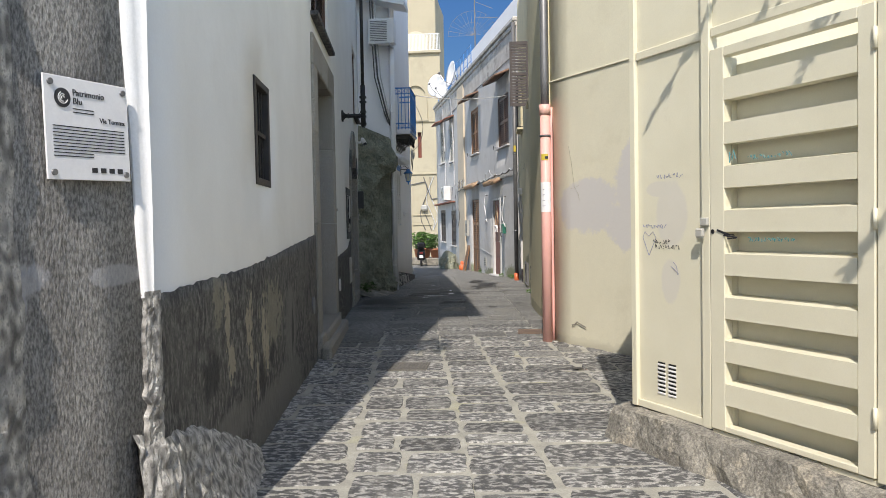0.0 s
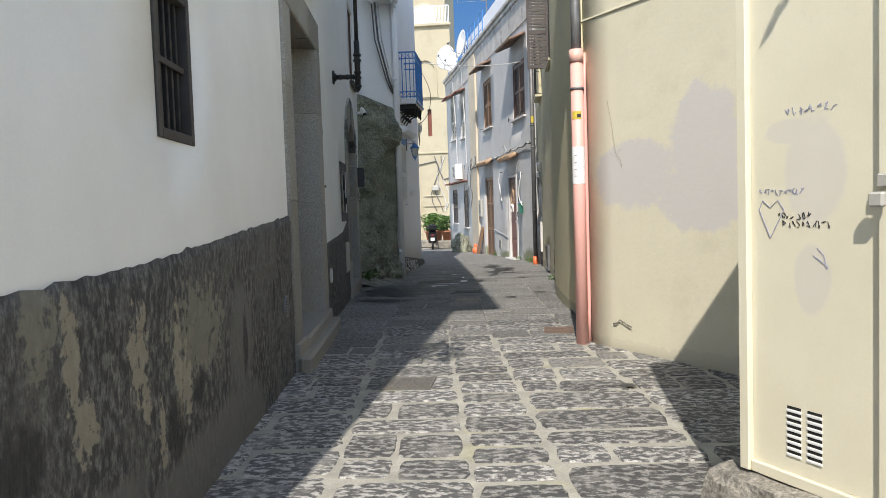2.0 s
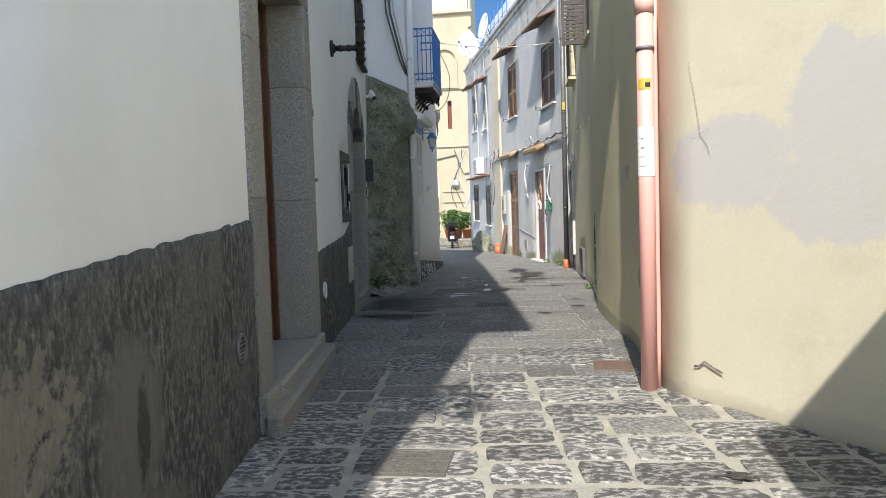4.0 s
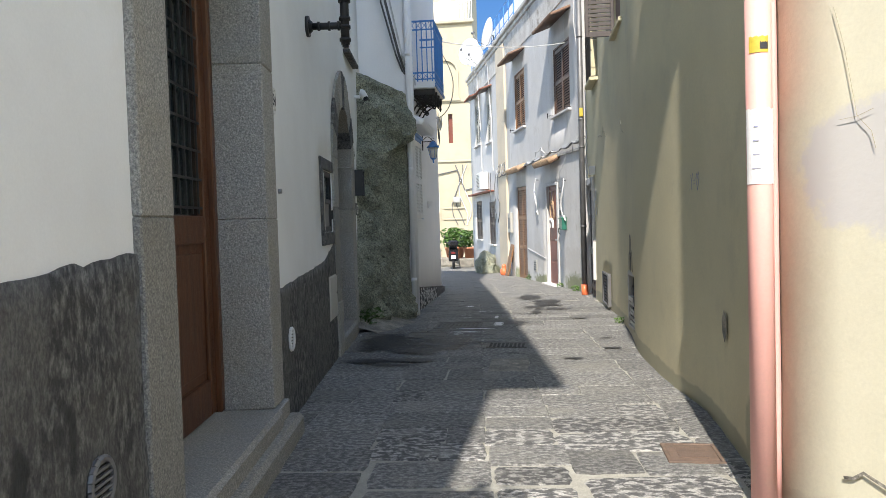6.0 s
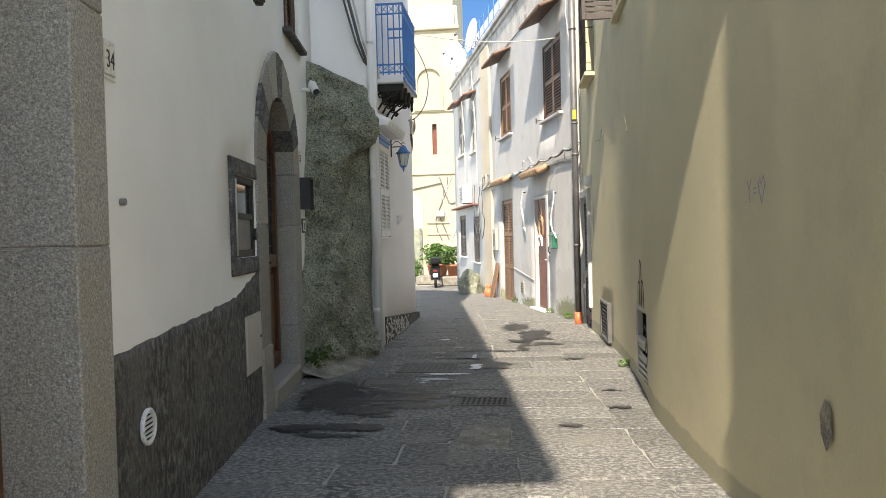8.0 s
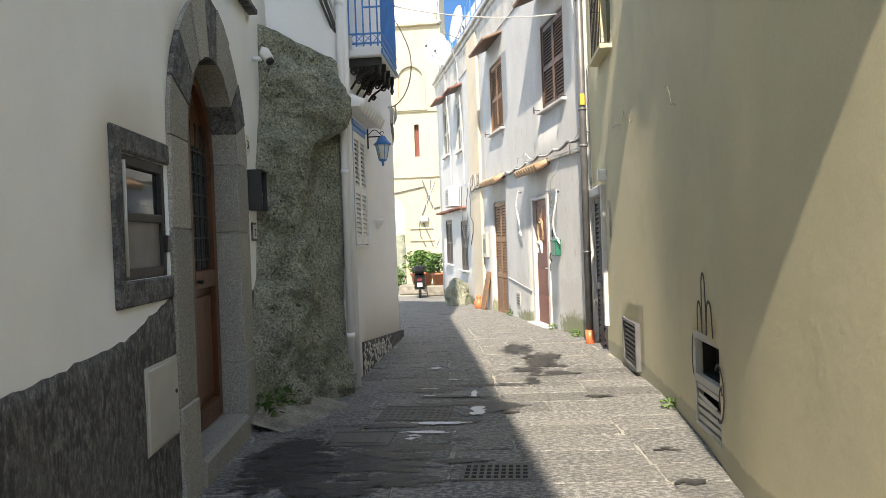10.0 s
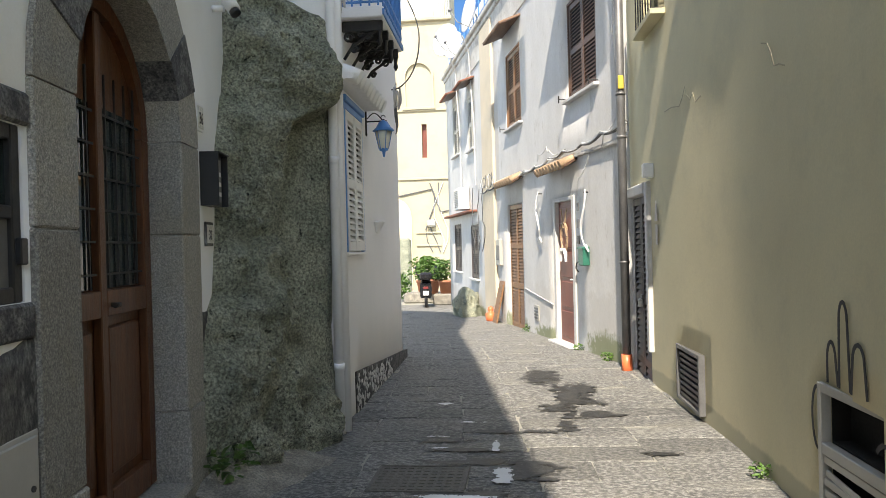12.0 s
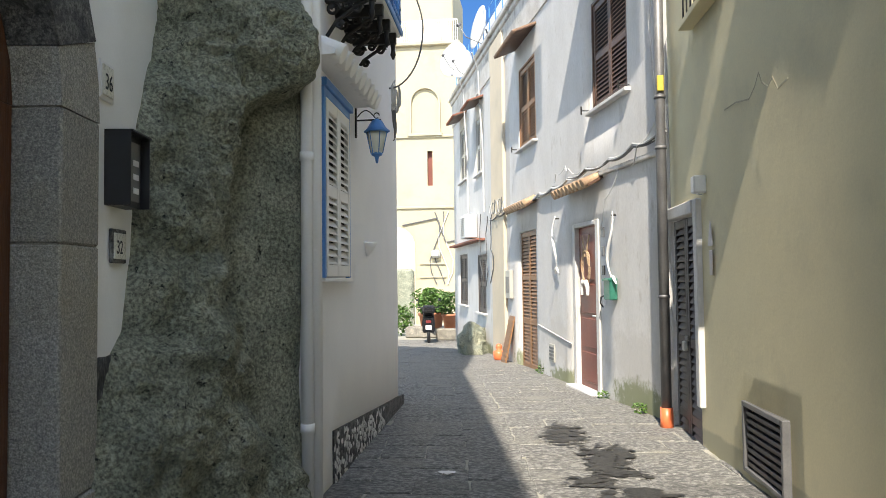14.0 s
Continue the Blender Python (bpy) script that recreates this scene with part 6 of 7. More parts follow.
for z0, z1 in ((0.12, 0.55), (0.62, 1.05), (1.12, 1.55), (1.62, 2.3)):
    part("raised_panel", bx(0.13, w - 0.13, 0.035, 0.055, z0, z1, c=0.01), M_RUSSET, rd)
bm = bmesh.new()
for a in ((-0.07, 0.05, 0, 2.46), (w - 0.05, w + 0.07, 0, 2.46), (0.05, w - 0.05, 2.40, 2.46)):
    box(bm, a[0], a[1], -0.025, 0.1, a[2], a[3], 0.006)
part("door_frame", bm, M_EWHITE, rd)
part("threshold", bx(-0.1, w + 0.1, -0.16, 0.1, -0.05, 0.03, c=0.01), M_EWHITE, rd, "white marble threshold")
bm = bmesh.new()
tube(bm, [(w - 0.16, 0.05, 1.1), (w - 0.16, 0.0, 1.1), (w - 0.24, -0.005, 1.1)], 0.012, 6)
part("handle", bm, M_PVCWHITE, rd)
wr = thing("door_wreath", em(23.72, 0.03, 1.55), "pale twig wreath with white bows hanging on the russet door", "wreath")
q = random.Random(3)
for k in range(5):
    pts = [(0.16 * math.cos(a * 0.33) + q.uniform(-0.02, 0.02), -0.03 + q.uniform(-0.015, 0.015), 0.15 + 0.24 * math.sin(a * 0.33) + q.uniform(-0.02, 0.02)) for a in range(20)]
    part("twig", tb(pts, 0.009, 5), M_TILE, wr)
for s in (-1, 1):
    part("twig", tb([(0.03 * s, -0.03, 0.3), (0.10 * s, -0.03, 0.5), (0.16 * s, -0.02, 0.62)], 0.012, 5), M_TILE, wr)
bm = bmesh.new()
for s in (-1, 1):
    tube(bm, [(0.0, -0.05, -0.08), (0.07 * s, -0.055, -0.06), (0.12 * s, -0.05, -0.14), (0.13 * s, -0.05, -0.26)], [0.02, 0.035, 0.03, 0.02], 6)
part("bow", bm, M_PAPER, wr)
# letterbox and plates
gb = thing("letterbox", em(22.72, 0, 1.25), "green metal letterbox on the white wall", "letterbox")
part("body", bx(0, 0.23, -0.11, 0.0, 0, 0.29, c=0.012), M_GREENP, gb)
part("flap", bx(-0.01, 0.24, -0.13, -0.02, 0.25, 0.28, c=0.006), M_GREENP, gb)
for k in range(3):
    solid("name_plate", bx(0, 0.09, -0.015, 0.0, 0, 0.13, c=0.003), M_GREYMETAL if k else M_BLACK, em(23.02, 0, 1.58 + k * 0.26), "small grey name plate beside the russet door", "plate", "name plates")
hx = thing("wall_hook", em(22.95, 0, 1.2), "dark coat hook fixed beside the letterbox", "hook")
part("hook", tb([(0, 0, 0.1), (0, -0.06, 0.08), (0, -0.07, 0.0), (0, -0.03, -0.06)], 0.012, 6), M_IRON, hx)
mb = thing("electric_cabinet", em(28.62, 0, 1.12), "white electric cabinet with a small window on the wall", "utility cabinet")
part("body", bx(0, 0.42, -0.08, 0.0, 0, 0.60, c=0.008), M_BEIGEMETAL, mb)
part("window", bx(0.08, 0.34, -0.086, -0.078, 0.12, 0.46), M_GREYMETAL, mb)
sv = thing("low_vent_grille", em(25.6, 0, 0.12), "small dark vent grille low on the white wall", "vent")
part("frame", bx(0, 0.30, -0.02, 0.0, 0, 0.3, c=0.004), M_BEIGEMETAL, sv)
for k in range(4):
    part("slat", bx(0.03, 0.27, -0.03, -0.018, 0.04 + 0.06 * k, 0.075 + 0.06 * k), M_GREYMETAL, sv)
solid("low_pipe", tb([(0, -0.012, 0.02), (ex(24.4) - ex(26.3), -0.012, -0.16)], 0.011, 6), M_LTCABLE, em(26.3, 0, 0.68), "thin white water pipe along the wall", "pipe")

# white wrought ornaments on both sides of the russet door
for yy, zz, s in ((25.02, 1.66, 1), (22.46, 1.50, -1)):
    orn = thing("wall_ornament", em(yy, 0, zz), "white curved metal wall ornament beside the russet door", "ornament", "ornaments beside the door")
    bm = bmesh.new()
    tube(bm, [(s * (0.05 + 0.09 * math.sin(k / 16 * 6.0)), -0.06 - 0.05 * math.sin(k / 16 * 3.14), 0.9 * k / 16) for k in range(17)], [0.009 + 0.02 * math.sin(k / 16 * 3.14) ** 2 * (1 - k / 20) for k in range(17)], 8)
    part("stem", bm, M_PVCWHITE, orn)
    for d in (-0.06, 0.06):
        part("foot", tb([(s * 0.05, -0.06, 0.06), (s * 0.05 + d, -0.07, 0.03), (s * 0.05 + d * 1.6, -0.05, -0.04)], [0.02, 0.022, 0.012], 6), M_PVCWHITE, orn)
    part("fixing", tb([(s * 0.05, 0.0, 0.86), (s * 0.05, -0.07, 0.86)], 0.012, 6), M_IRON, orn)
# string course under the cables
solid("string_course", bx(0, ex(21.15) - ex(28.5), -0.055, 0.0, 0, 0.06, c=0.012), M_ETOP, em(28.5, 0, 3.02) @ pose(0, 0, 0, 0, 0.8, 0), "weathered plaster ledge along the house front", "ledge", kind="structure")
# pilaster, cornice and roof terrace
solid("pilaster", bx(0, ex(28.75) - ex(30.0), -0.07, 0.02, -0.5, 7.0, c=0.015), M_BUFF, em(30.0), "buff plaster pilaster between the two houses", "pilaster", kind="structure")
bm = bmesh.new()
box(bm, -0.2, FE.length + 0.02, -0.13, 0.4, 7.2, 7.32, 0.02)
box(bm, -0.1, FE.length, -0.07, 0.0, 7.06, 7.198, 0.02)
solid("cornice", bm, M_ETOP, FE.m(), "weathered cornice along the roof edge", "cornice", kind="structure")
bm = bmesh.new()
box(bm, -0.1, FE.length, -0.024, 0.0, 6.35, 7.06)
solid("frieze", bm, M_ETOP, FE.m(), "peeling grey plaster band under the cornice", "trim", kind="structure")
solid("terrace_parapet", bx(3.0, FE.length + 6, 0.25, 0.5, 7.32, 8.2, c=0.02), M_FWHITE, FE.m(), "pale blue-white terrace parapet above the roof", "parapet", kind="structure")
rl = thing("terrace_railing", FE.m(0, 0.1, 7.32), "blue iron railing on the roof terrace", "railing")
for k in range(12):
    part("post", tb([(0.2 + k * 0.75, 0, 0), (0.2 + k * 0.75, 0, 0.95)], 0.016, 6), M_BLUE, rl)
bm = bmesh.new()
for z in (0.35, 0.65, 0.95):
    tube(bm, [(0.2, 0, z), (8.45, 0, z)], 0.012, 6)
part("rails", bm, M_BLUE, rl)


def dish(m, r, label):
    t = thing("satellite_dish", m, label, "satellite dish", "satellite dishes")
    bm = bmesh.new()
    rings = []
    for k in range(6):
        rr = r * k / 5
        zz = 0.32 * r * (k / 5) ** 2
        rings.append([bm.verts.new((rr * math.cos(6.28319 * i / 24), zz - 0.32 * r, rr * 1.08 * math.sin(6.28319 * i / 24))) for i in range(24)] if k else [bm.verts.new((0, -0.32 * r, 0))])
    # the bowl opens towards +y of the dish and is given a back
    back = [[bm.verts.new((v.co.x, v.co.y - 0.012, v.co.z)) for v in ring] for ring in rings]
    for R in (rings, back):
        for i in range(24):
            bm.faces.new((R[0][0], R[1][i], R[1][(i + 1) % 24]))
        for a, b in zip(R[1:], R[2:]):
            for i in range(24):
                f = bm.faces.new((a[i], b[i], b[(i + 1) % 24], a[(i + 1) % 24]))
                f.smooth = True
    for i in range(24):
        bm.faces.new((rings[5][i], back[5][i], back[5][(i + 1) % 24], rings[5][(i + 1) % 24]))
    part("reflector", bm, M_DISH, t)
    bm = bmesh.new()
    tube(bm, [(0, -0.25 * r, -r), (0, 0.55 * r, -0.85 * r), (0, 0.95 * r, -0.25 * r)], 0.014, 6)
    part("feed_arm", bm, M_GREYMETAL, t)
    part("receiver", tb([(0, 1.0 * r, -0.28 * r), (0, 0.86 * r, -0.12 * r)], 0.04, 8), M_GREYMETAL, t)
    part("mast", tb([(0, -0.45 * r, 0), (0, -0.55 * r, -0.3 * r), (0, -0.55 * r, -1.9 * r)], 0.022, 8), M_GREYMETAL, t)
    return t


dish(pose(-2.78, 31.0, 7.86, 12, 24, 118), 0.52, "white satellite dish on the roof edge")
dish(pose(-3.72, 34.0, 7.98, 12, 24, 150), 0.50, "white satellite dish overhanging the lane")
dish(pose(-3.45, 33.6, 7.72, 10, 20, 150), 0.40, "small white satellite dish beside another")
an = thing("tv_antenna", pose(-1.6, 29.0, 7.3), "fan-shaped wire television antenna on a thin mast", "antenna")
part("mast", tb([(0, 0, 0), (0, 0, 3.4)], 0.025, 6), M_GREYMETAL, an)
bm = bmesh.new()
for k in range(15):
    a = radians(180 - k * 12.5)
    tube(bm, [(-0.1, 0, 1.6), (-0.1 + 0.95 * math.cos(a), 0, 1.6 + 0.95 * math.sin(a))], 0.006, 4)
for rr in (0.5, 0.95):
    tube(bm, [(-0.1 + rr * math.cos(radians(180 - k * 12.5)), 0, 1.6 + rr * math.sin(radians(180 - k * 12.5))) for k in range(15)], 0.006, 4)
tube(bm, [(0, 0, 2.3), (0.9, 0, 2.25)], 0.012, 4)
tube(bm, [(0, 0, 2.9), (0.7, 0, 2.6)], 0.010, 4)
part("wires", bm, M_GREYMETAL, an)

# air conditioner beside the pilaster
ac2 = thing("air_conditioner", em(32.9, 0, 2.62), "old outdoor air-conditioning unit among tangled cables", "air conditioner")
part("case", bx(0, 0.85, -0.32, -0.02, 0, 0.62, c=0.02), M_PVCWHITE, ac2)
bm = bmesh.new()
for k in range(10):
    box(bm, 0.08, 0.6, -0.335, -0.32, 0.08 + k * 0.05, 0.095 + k * 0.05)
part("grille", bm, M_GREYMETAL, ac2)

# cables along the front
def cable(name, m, pts, r, material, label, sag=0.0):
    bm = bmesh.new()
    out = []
    for a, b in zip(pts, pts[1:]):
        for k in range(8):
            f = k / 8
            out.append((a[0] + (b[0] - a[0]) * f, a[1] + (b[1] - a[1]) * f, a[2] + (b[2] - a[2]) * f - sag * 4 * f * (1 - f)))
    out.append(pts[-1])
    tube(bm, out, r, 6)
    return solid(name, bm, material, m, label, "cable", "cables")


q = random.Random(9)
for k in range(4):
    pts = []
    for i in range(12):
        y = 20.9 + (30.2 - 20.9) * i / 11
        z = 3.16 - 0.02 * i + q.uniform(-0.03, 0.03)
        pts.append((ex(y), -0.04 - q.uniform(0, 0.05), z))
    cable("strung_cable", FE.m(), pts, 0.014, M_LTCABLE if k % 2 else M_CABLE, "loose cables strung along the white house front", 0.05)
for k in range(4):
    y0 = 29.4 + k * 0.5
    pts = [(ex(y0 + q.uniform(-0.2, 0.2)), -0.06 - 0.03 * k, 3.1 - 0.28 * i + q.uniform(-0.08, 0.08)) for i in range(7)]
    cable("hanging_cable", FE.m(), pts, 0.011, M_CABLE, "tangled cables hanging by the pilaster")
for y0, zz in ((31.0, 7.2), (33.2, 7.2)):
    pts = [(ex(y0), -0.3, zz), (ex(y0 + 0.25), -0.1, zz - 0.4), (ex(y0 + 0.35), -0.05, zz - 1.2), (ex(y0 + 0.1), -0.04, zz - 2.2), (ex(y0), -0.04, zz - 4.0)]
    cable("white_cable", FE.m(), pts, 0.02, M_LTCABLE, "white cable running down from the satellite dish")
cable("span_cable", Matrix(), [(-3.0, 20.6, 5.2), (-0.35, 22.2, 5.35)], 0.010, M_LTCABLE, "thin cable spanning the lane between the houses", 0.12)
loop = [(-2.98 + 0.36 * math.sin(k / 20 * 3.1) ** 1.2, 20.4 + 0.2 * k / 20, 3.60 - 0.10 * math.sin(k / 20 * 6.28) * (k < 10) + 1.6 * (k / 20) ** 1.3) for k in range(21)]
cable("loop_cable", Matrix(), loop, 0.009, M_CABLE, "dark cable looping out from the white house")


def cable_tangle(m, loops, size, seed, label):
    """A slack bundle of loops, each of its own size and lean."""
    q = random.Random(seed)
    bm = bmesh.new()
    for k in range(loops):
        r, lean, turn = size * q.uniform(0.5, 1.1), q.uniform(-0.7, 0.7), q.uniform(0, 3.1)
        cy, cz = q.uniform(-0.5, 0.5) * size, q.uniform(-1.0, 0.3) * size
        pts = []
        for a in range(16):
            w = a * 0.42
            y, z = r * math.cos(w), r * 1.5 * math.sin(w) * (1 + 0.2 * math.sin(2 * w + turn))
            pts.append((0.04 + abs(y) * 0.4 * lean + 0.008 * k, cy + y * math.cos(turn) - z * 0.3 * math.sin(turn), cz + z))
        tube(bm, pts, q.uniform(0.004, 0.008), 5)
    return solid("cable_coil", bm, M_LTCABLE if seed % 2 else M_CABLE, m, label, "cable", "cables")


cable_tangle(pose(-3.0, 20.45, 3.52), 9, 0.10, 3, "tangle of loose cable on the white house corner")
cable_tangle(pose(-3.0, 20.5, 3.34), 4, 0.13, 6, "thin dark cable loops under the tangle")
for k in range(3):
    cable("wall_cable", Matrix(), [(-3.40 + 0.05 * k, 17.05, 8.0), (-3.36 + 0.06 * k, 17.08, 6.2), (-3.30 + 0.07 * k, 17.12, 5.0), (-3.12 + 0.05 * k, 17.3, 4.2), (-2.99 + 0.02 * k, 17.62 + 0.03 * k, 3.75), (-2.965, 17.66 + 0.03 * k, 3.2)],
          0.016 + 0.006 * (k == 1), M_CABLE if k < 2 else M_LTCABLE, "dark cables running down the joint of the white houses")
cable_tangle(pose(-2.96, 17.62, 3.88), 6, 0.07, 9, "coil of pale cable tied to the downpipe")

q = random.Random(21)
for k in range(5):
    y0 = 28.6 + 0.25 * k
    r = q.uniform(0.10, 0.22)
    pts = [(ex(y0) + r * math.cos(a * 0.5), -0.10 - 0.02 * k, 3.0 + r * 1.2 * math.sin(a * 0.5) + 0.02 * a) for a in range(14)]
    cable("cable_loop", FE.m(), pts, 0.008, M_CABLE if k % 2 else M_LTCABLE, "loop of slack cable by the pilaster")
for ya, za, yb, zb in ((21.25, 3.3, 21.9, 2.9), (21.2, 5.6, 21.15, 3.2), (21.5, 6.6, 21.2, 4.6), (25.1, 3.15, 24.5, 3.32), (24.5, 3.32, 23.8, 3.12), (22.3, 2.95, 23.0, 2.2)):
    cable("thin_cable", FE.m(), [(ex(ya), -0.03, za), (ex((ya + yb) / 2), -0.10, (za + zb) / 2), (ex(yb), -0.03, zb)], 0.008, M_LTCABLE, "thin pale cable hanging on the house front", 0.06)

# things at the foot of the house
rk = bmesh.new()
bmesh.ops.create_icosphere(rk, subdivisions=4, radius=1)
for v in rk.verts:
    d = 1 + 0.3 * noise.fractal((v.co.x * 1.3, v.co.y * 1.3, v.co.z * 1.3), 0.9, 2.0, 4)
    v.co = Vector((v.co.x * 0.42 * d, v.co.y * 1.0 * d, v.co.z * 0.62 * d))
solid("boulder", rk, M_TUFF, pose(-2.95, 31.2, -0.22), "mossy grey boulder against the house wall", "rock")
ob_ = thing("orange_bucket", pose(-2.25, 28.9, -0.24), "small orange plastic figure-shaped bucket by the wall", "bucket")
bm = bmesh.new()
lathe(bm, [(0.09, 0), (0.12, 0.06), (0.13, 0.19), (0.08, 0.22), (0.05, 0.23), (0.075, 0.29), (0.06, 0.34), (0.01, 0.37)], 14)
part("body", bm, M_ORANGE, ob_)
lbd = thing("leaning_board", em(28.55, -0.22, -0.22) @ pose(0, 0, 0, -12, 0, 0), "brown slatted board leaning against the wall", "board")
part("frame", bx(0, 0.45, 0, 0.03, 0, 1.0, c=0.004), M_TAN, lbd)
for k in range(9):
    part("slat", bx(0.03, 0.42, -0.012, 0.0, 0.06 + 0.1 * k, 0.12 + 0.1 * k), M_TAN, lbd)

# ---- the church ----
arx = lambda x: x + 13.0
ch = thing("church_blind_arch", FCH.m(arx(-6.3), 0, 8.2), "blind arch moulding on the cream church wall", "moulding", kind="structure")
bm = bmesh.new()
for k in range(12):
    t0, t1 = math.pi * k / 12, math.pi * (k + 1) / 12
    prism(bm, [(-0.62 * math.cos(t0), 1.45 + 0.62 * math.sin(t0)), (-0.62 * math.cos(t1), 1.45 + 0.62 * math.sin(t1)), (-0.72 * math.cos(t1), 1.45 + 0.72 * math.sin(t1)), (-0.72 * math.cos(t0), 1.45 + 0.72 * math.sin(t0))], -0.14, 0.02)
box(bm, -0.72, -0.62, -0.14, 0.02, 0, 1.45)
box(bm, 0.62, 0.72, -0.14, 0.02, 0, 1.45)
part("archivolt", bm, M_CHURCH, ch)
part("sill", bx(-0.8, 0.8, -0.16, 0.02, -0.12, 0.0, c=0.01), M_CHURCH, ch)
bm = bmesh.new()
for z in (8.0, 4.75):
    box(bm, 3.0, 8.2, -0.09, 0.02, z, z + 0.12, 0.02)
box(bm, 0, 8.35, -0.2, 0.02, 12.25, 12.42, 0.03)
box(bm, 6.4, 7.6, -0.08, 0.02, 2.2, 2.28, 0.01)
box(bm, 6.4, 7.6, -0.08, 0.02, 1.6, 1.68, 0.01)
solid("string_course", bm, M_CHURCH, FCH.m(), "thin cream string courses across the church wall", "moulding", kind="structure")
solid("church_slit", bx(6.78, 7.02, 0.25, 0.3, 5.8, 7.4), M_RUSSET, FCH.m(), "narrow slit window with a reddish shutter", "window", kind="structure")
cr = thing("church_railing", FCH.m(0, 0.1, 12.42), "white iron railing on the church terrace", "railing")
bm = bmesh.new()
for z in (0.05, 1.05):
    tube(bm, [(0.2, 0, z), (8.2, 0, z)], 0.03, 6)
part("rails", bm, M_PVCWHITE, cr)
for k in range(42):
    part("baluster", bx(4.6 + k * 0.088, 4.63 + k * 0.088, -0.015, 0.015, 0.05, 1.05), M_PVCWHITE, cr)
bm = bmesh.new()
prism(bm, arch_poly(0.75, 12.42, 13.3), 1.5, 1.66)
solid("church_niche", bm, M_BUFF, FCH.m(arx(-6.45)), "arched recess of the church tower", "niche", kind="structure")
bm = bmesh.new()
prism(bm, arch_poly(0.95, -0.8, 3.0), -0.1, 0.1)
solid("church_side_arch", bm, M_BUFF, FCH.m(arx(-7.75)), "arched doorway niche at the church's foot", "niche", kind="structure")
solid("church_buttress", bx(5.3, 6.15, -0.5, 0.1, -1.0, 2.0, c=0.1), M_TUFF, FCH.m(), "rough stone buttress at the church's foot", "buttress", kind="structure")
q = random.Random(14)
for k in range(4):
    pts = [(arx(-5.9) + 0.2 * k + 0.25 * math.sin(i * 1.1 + k), -0.06, 4.6 - 0.55 * i) for i in range(7)]
    cable("church_cable", FCH.m(), pts, 0.025, M_CABLE if k < 2 else M_LTCABLE, "loose cables hanging on the church wall")
cable("church_cable", FCH.m(), [(arx(-7.4), -0.06, 4.0), (arx(-5.8), -0.06, 4.3), (arx(-5.4), -0.06, 3.2), (arx(-4.9), -0.06, 3.3)], 0.03, M_CABLE, "loose cables hanging on the church wall")
solid("church_lamp", bx(arx(-6.05), arx(-5.65), -0.35, 0.0, 2.5, 2.85, c=0.08), M_BEIGEMETAL, FCH.m(), "grey lamp box on the church wall", "lamp")

# ---- plants and scooter at the end of the lane ----
def leaf_mesh(name, material, n, rx, ry, rz, size, seed, droop=0.3):
    """A crown of many small folded leaves in an uneven cloud."""
    q = random.Random(seed)
    vs, fs = [], []
    for _ in range(n):
        while True:
            p = Vector((q.uniform(-1, 1), q.uniform(-1, 1), q.uniform(-1, 1)))
            if p.length < 1 and p.length > 0.35 and noise.noise((p.x * 2.2 + seed, p.y * 2.2, p.z * 2.2)) > -0.18:
                break
        c = Vector((p.x * rx, p.y * ry, p.z * rz))
        r = Euler((q.uniform(-0.9, 0.9), q.uniform(-0.9, 0.9), q.uniform(0, 6.28))).to_matrix()
        s = size * q.uniform(0.6, 1.3)
        o = len(vs)
        for a, b, d in ((0, -1, 0), (0.5, -0.2, 0.14), (0.34, 0.55, 0.08), (0, 1.0, -droop), (-0.34, 0.55, 0.08), (-0.5, -0.2, 0.14), (0, 0.1, 0)):
            vs.append(tuple(c + r @ Vector((a * s * 0.7, b * s * 0.7, d * s))))
        fs += [(o, o + 1, o + 6), (o + 1, o + 2, o + 6), (o + 2, o + 3, o + 6), (o + 3, o + 4, o + 6), (o + 4, o + 5, o + 6), (o + 5, o, o + 6)]
    me = bpy.data.meshes.new(name)
    me.from_pydata(vs, [], fs)
    me.materials.append(material)
    return me


GZ = -0.43


def potted(x, y, pr, ph, crown, n, size, seed, label, pot=True):
    t = thing("potted_plant", pose(x, y, GZ + 0.0), label, "plant", "potted plants")
    if pot:
        bm = bmesh.new()
        lathe(bm, [(pr * 0.7, 0), (pr * 0.95, ph * 0.82), (pr * 1.08, ph * 0.84), (pr * 1.08, ph), (pr * 0.95, ph), (pr * 0.9, ph * 0.9)], 18)
        part("pot", bm, M_TERRA, t, "terracotta pot")
    bm = bmesh.new()
    q = random.Random(seed)
    for k in range(6):
        a = q.uniform(0, 6.28)
        tube(bm, [(0, 0, ph * 0.8), (0.12 * math.cos(a), 0.12 * math.sin(a), ph + crown[2] * 0.6), (0.3 * math.cos(a), 0.3 * math.sin(a), ph + crown[2])], [0.02, 0.014, 0.008], 6)
    part("stems", bm, M_LEAF, t)
    ob = new("leaves", leaf_mesh("leaves", M_LEAF, n, *crown, size, seed))
    ob.parent = t
    ob.matrix_basis = pose(0, 0, ph + crown[2] * 0.8)
    return t


solid("low_stone_planter", bx(-0.45, 0.45, -0.35, 0.35, 0, 0.38, c=0.04), M_CONCRETE, pose(-4.15, 36.6, GZ), "low rough stone block under a flower pot", "planter")
pt = potted(-4.2, 36.7, 0.26, 0.46, (0.55, 0.5, 0.42), 420, 0.11, 1, "leafy green plant in a terracotta pot")
pt.location.z = GZ + 0.38
potted(-4.75, 37.3, 0.28, 0.5, (0.6, 0.5, 0.45), 420, 0.12, 2, "leafy green plant in a terracotta pot").location.z = GZ + 0.35
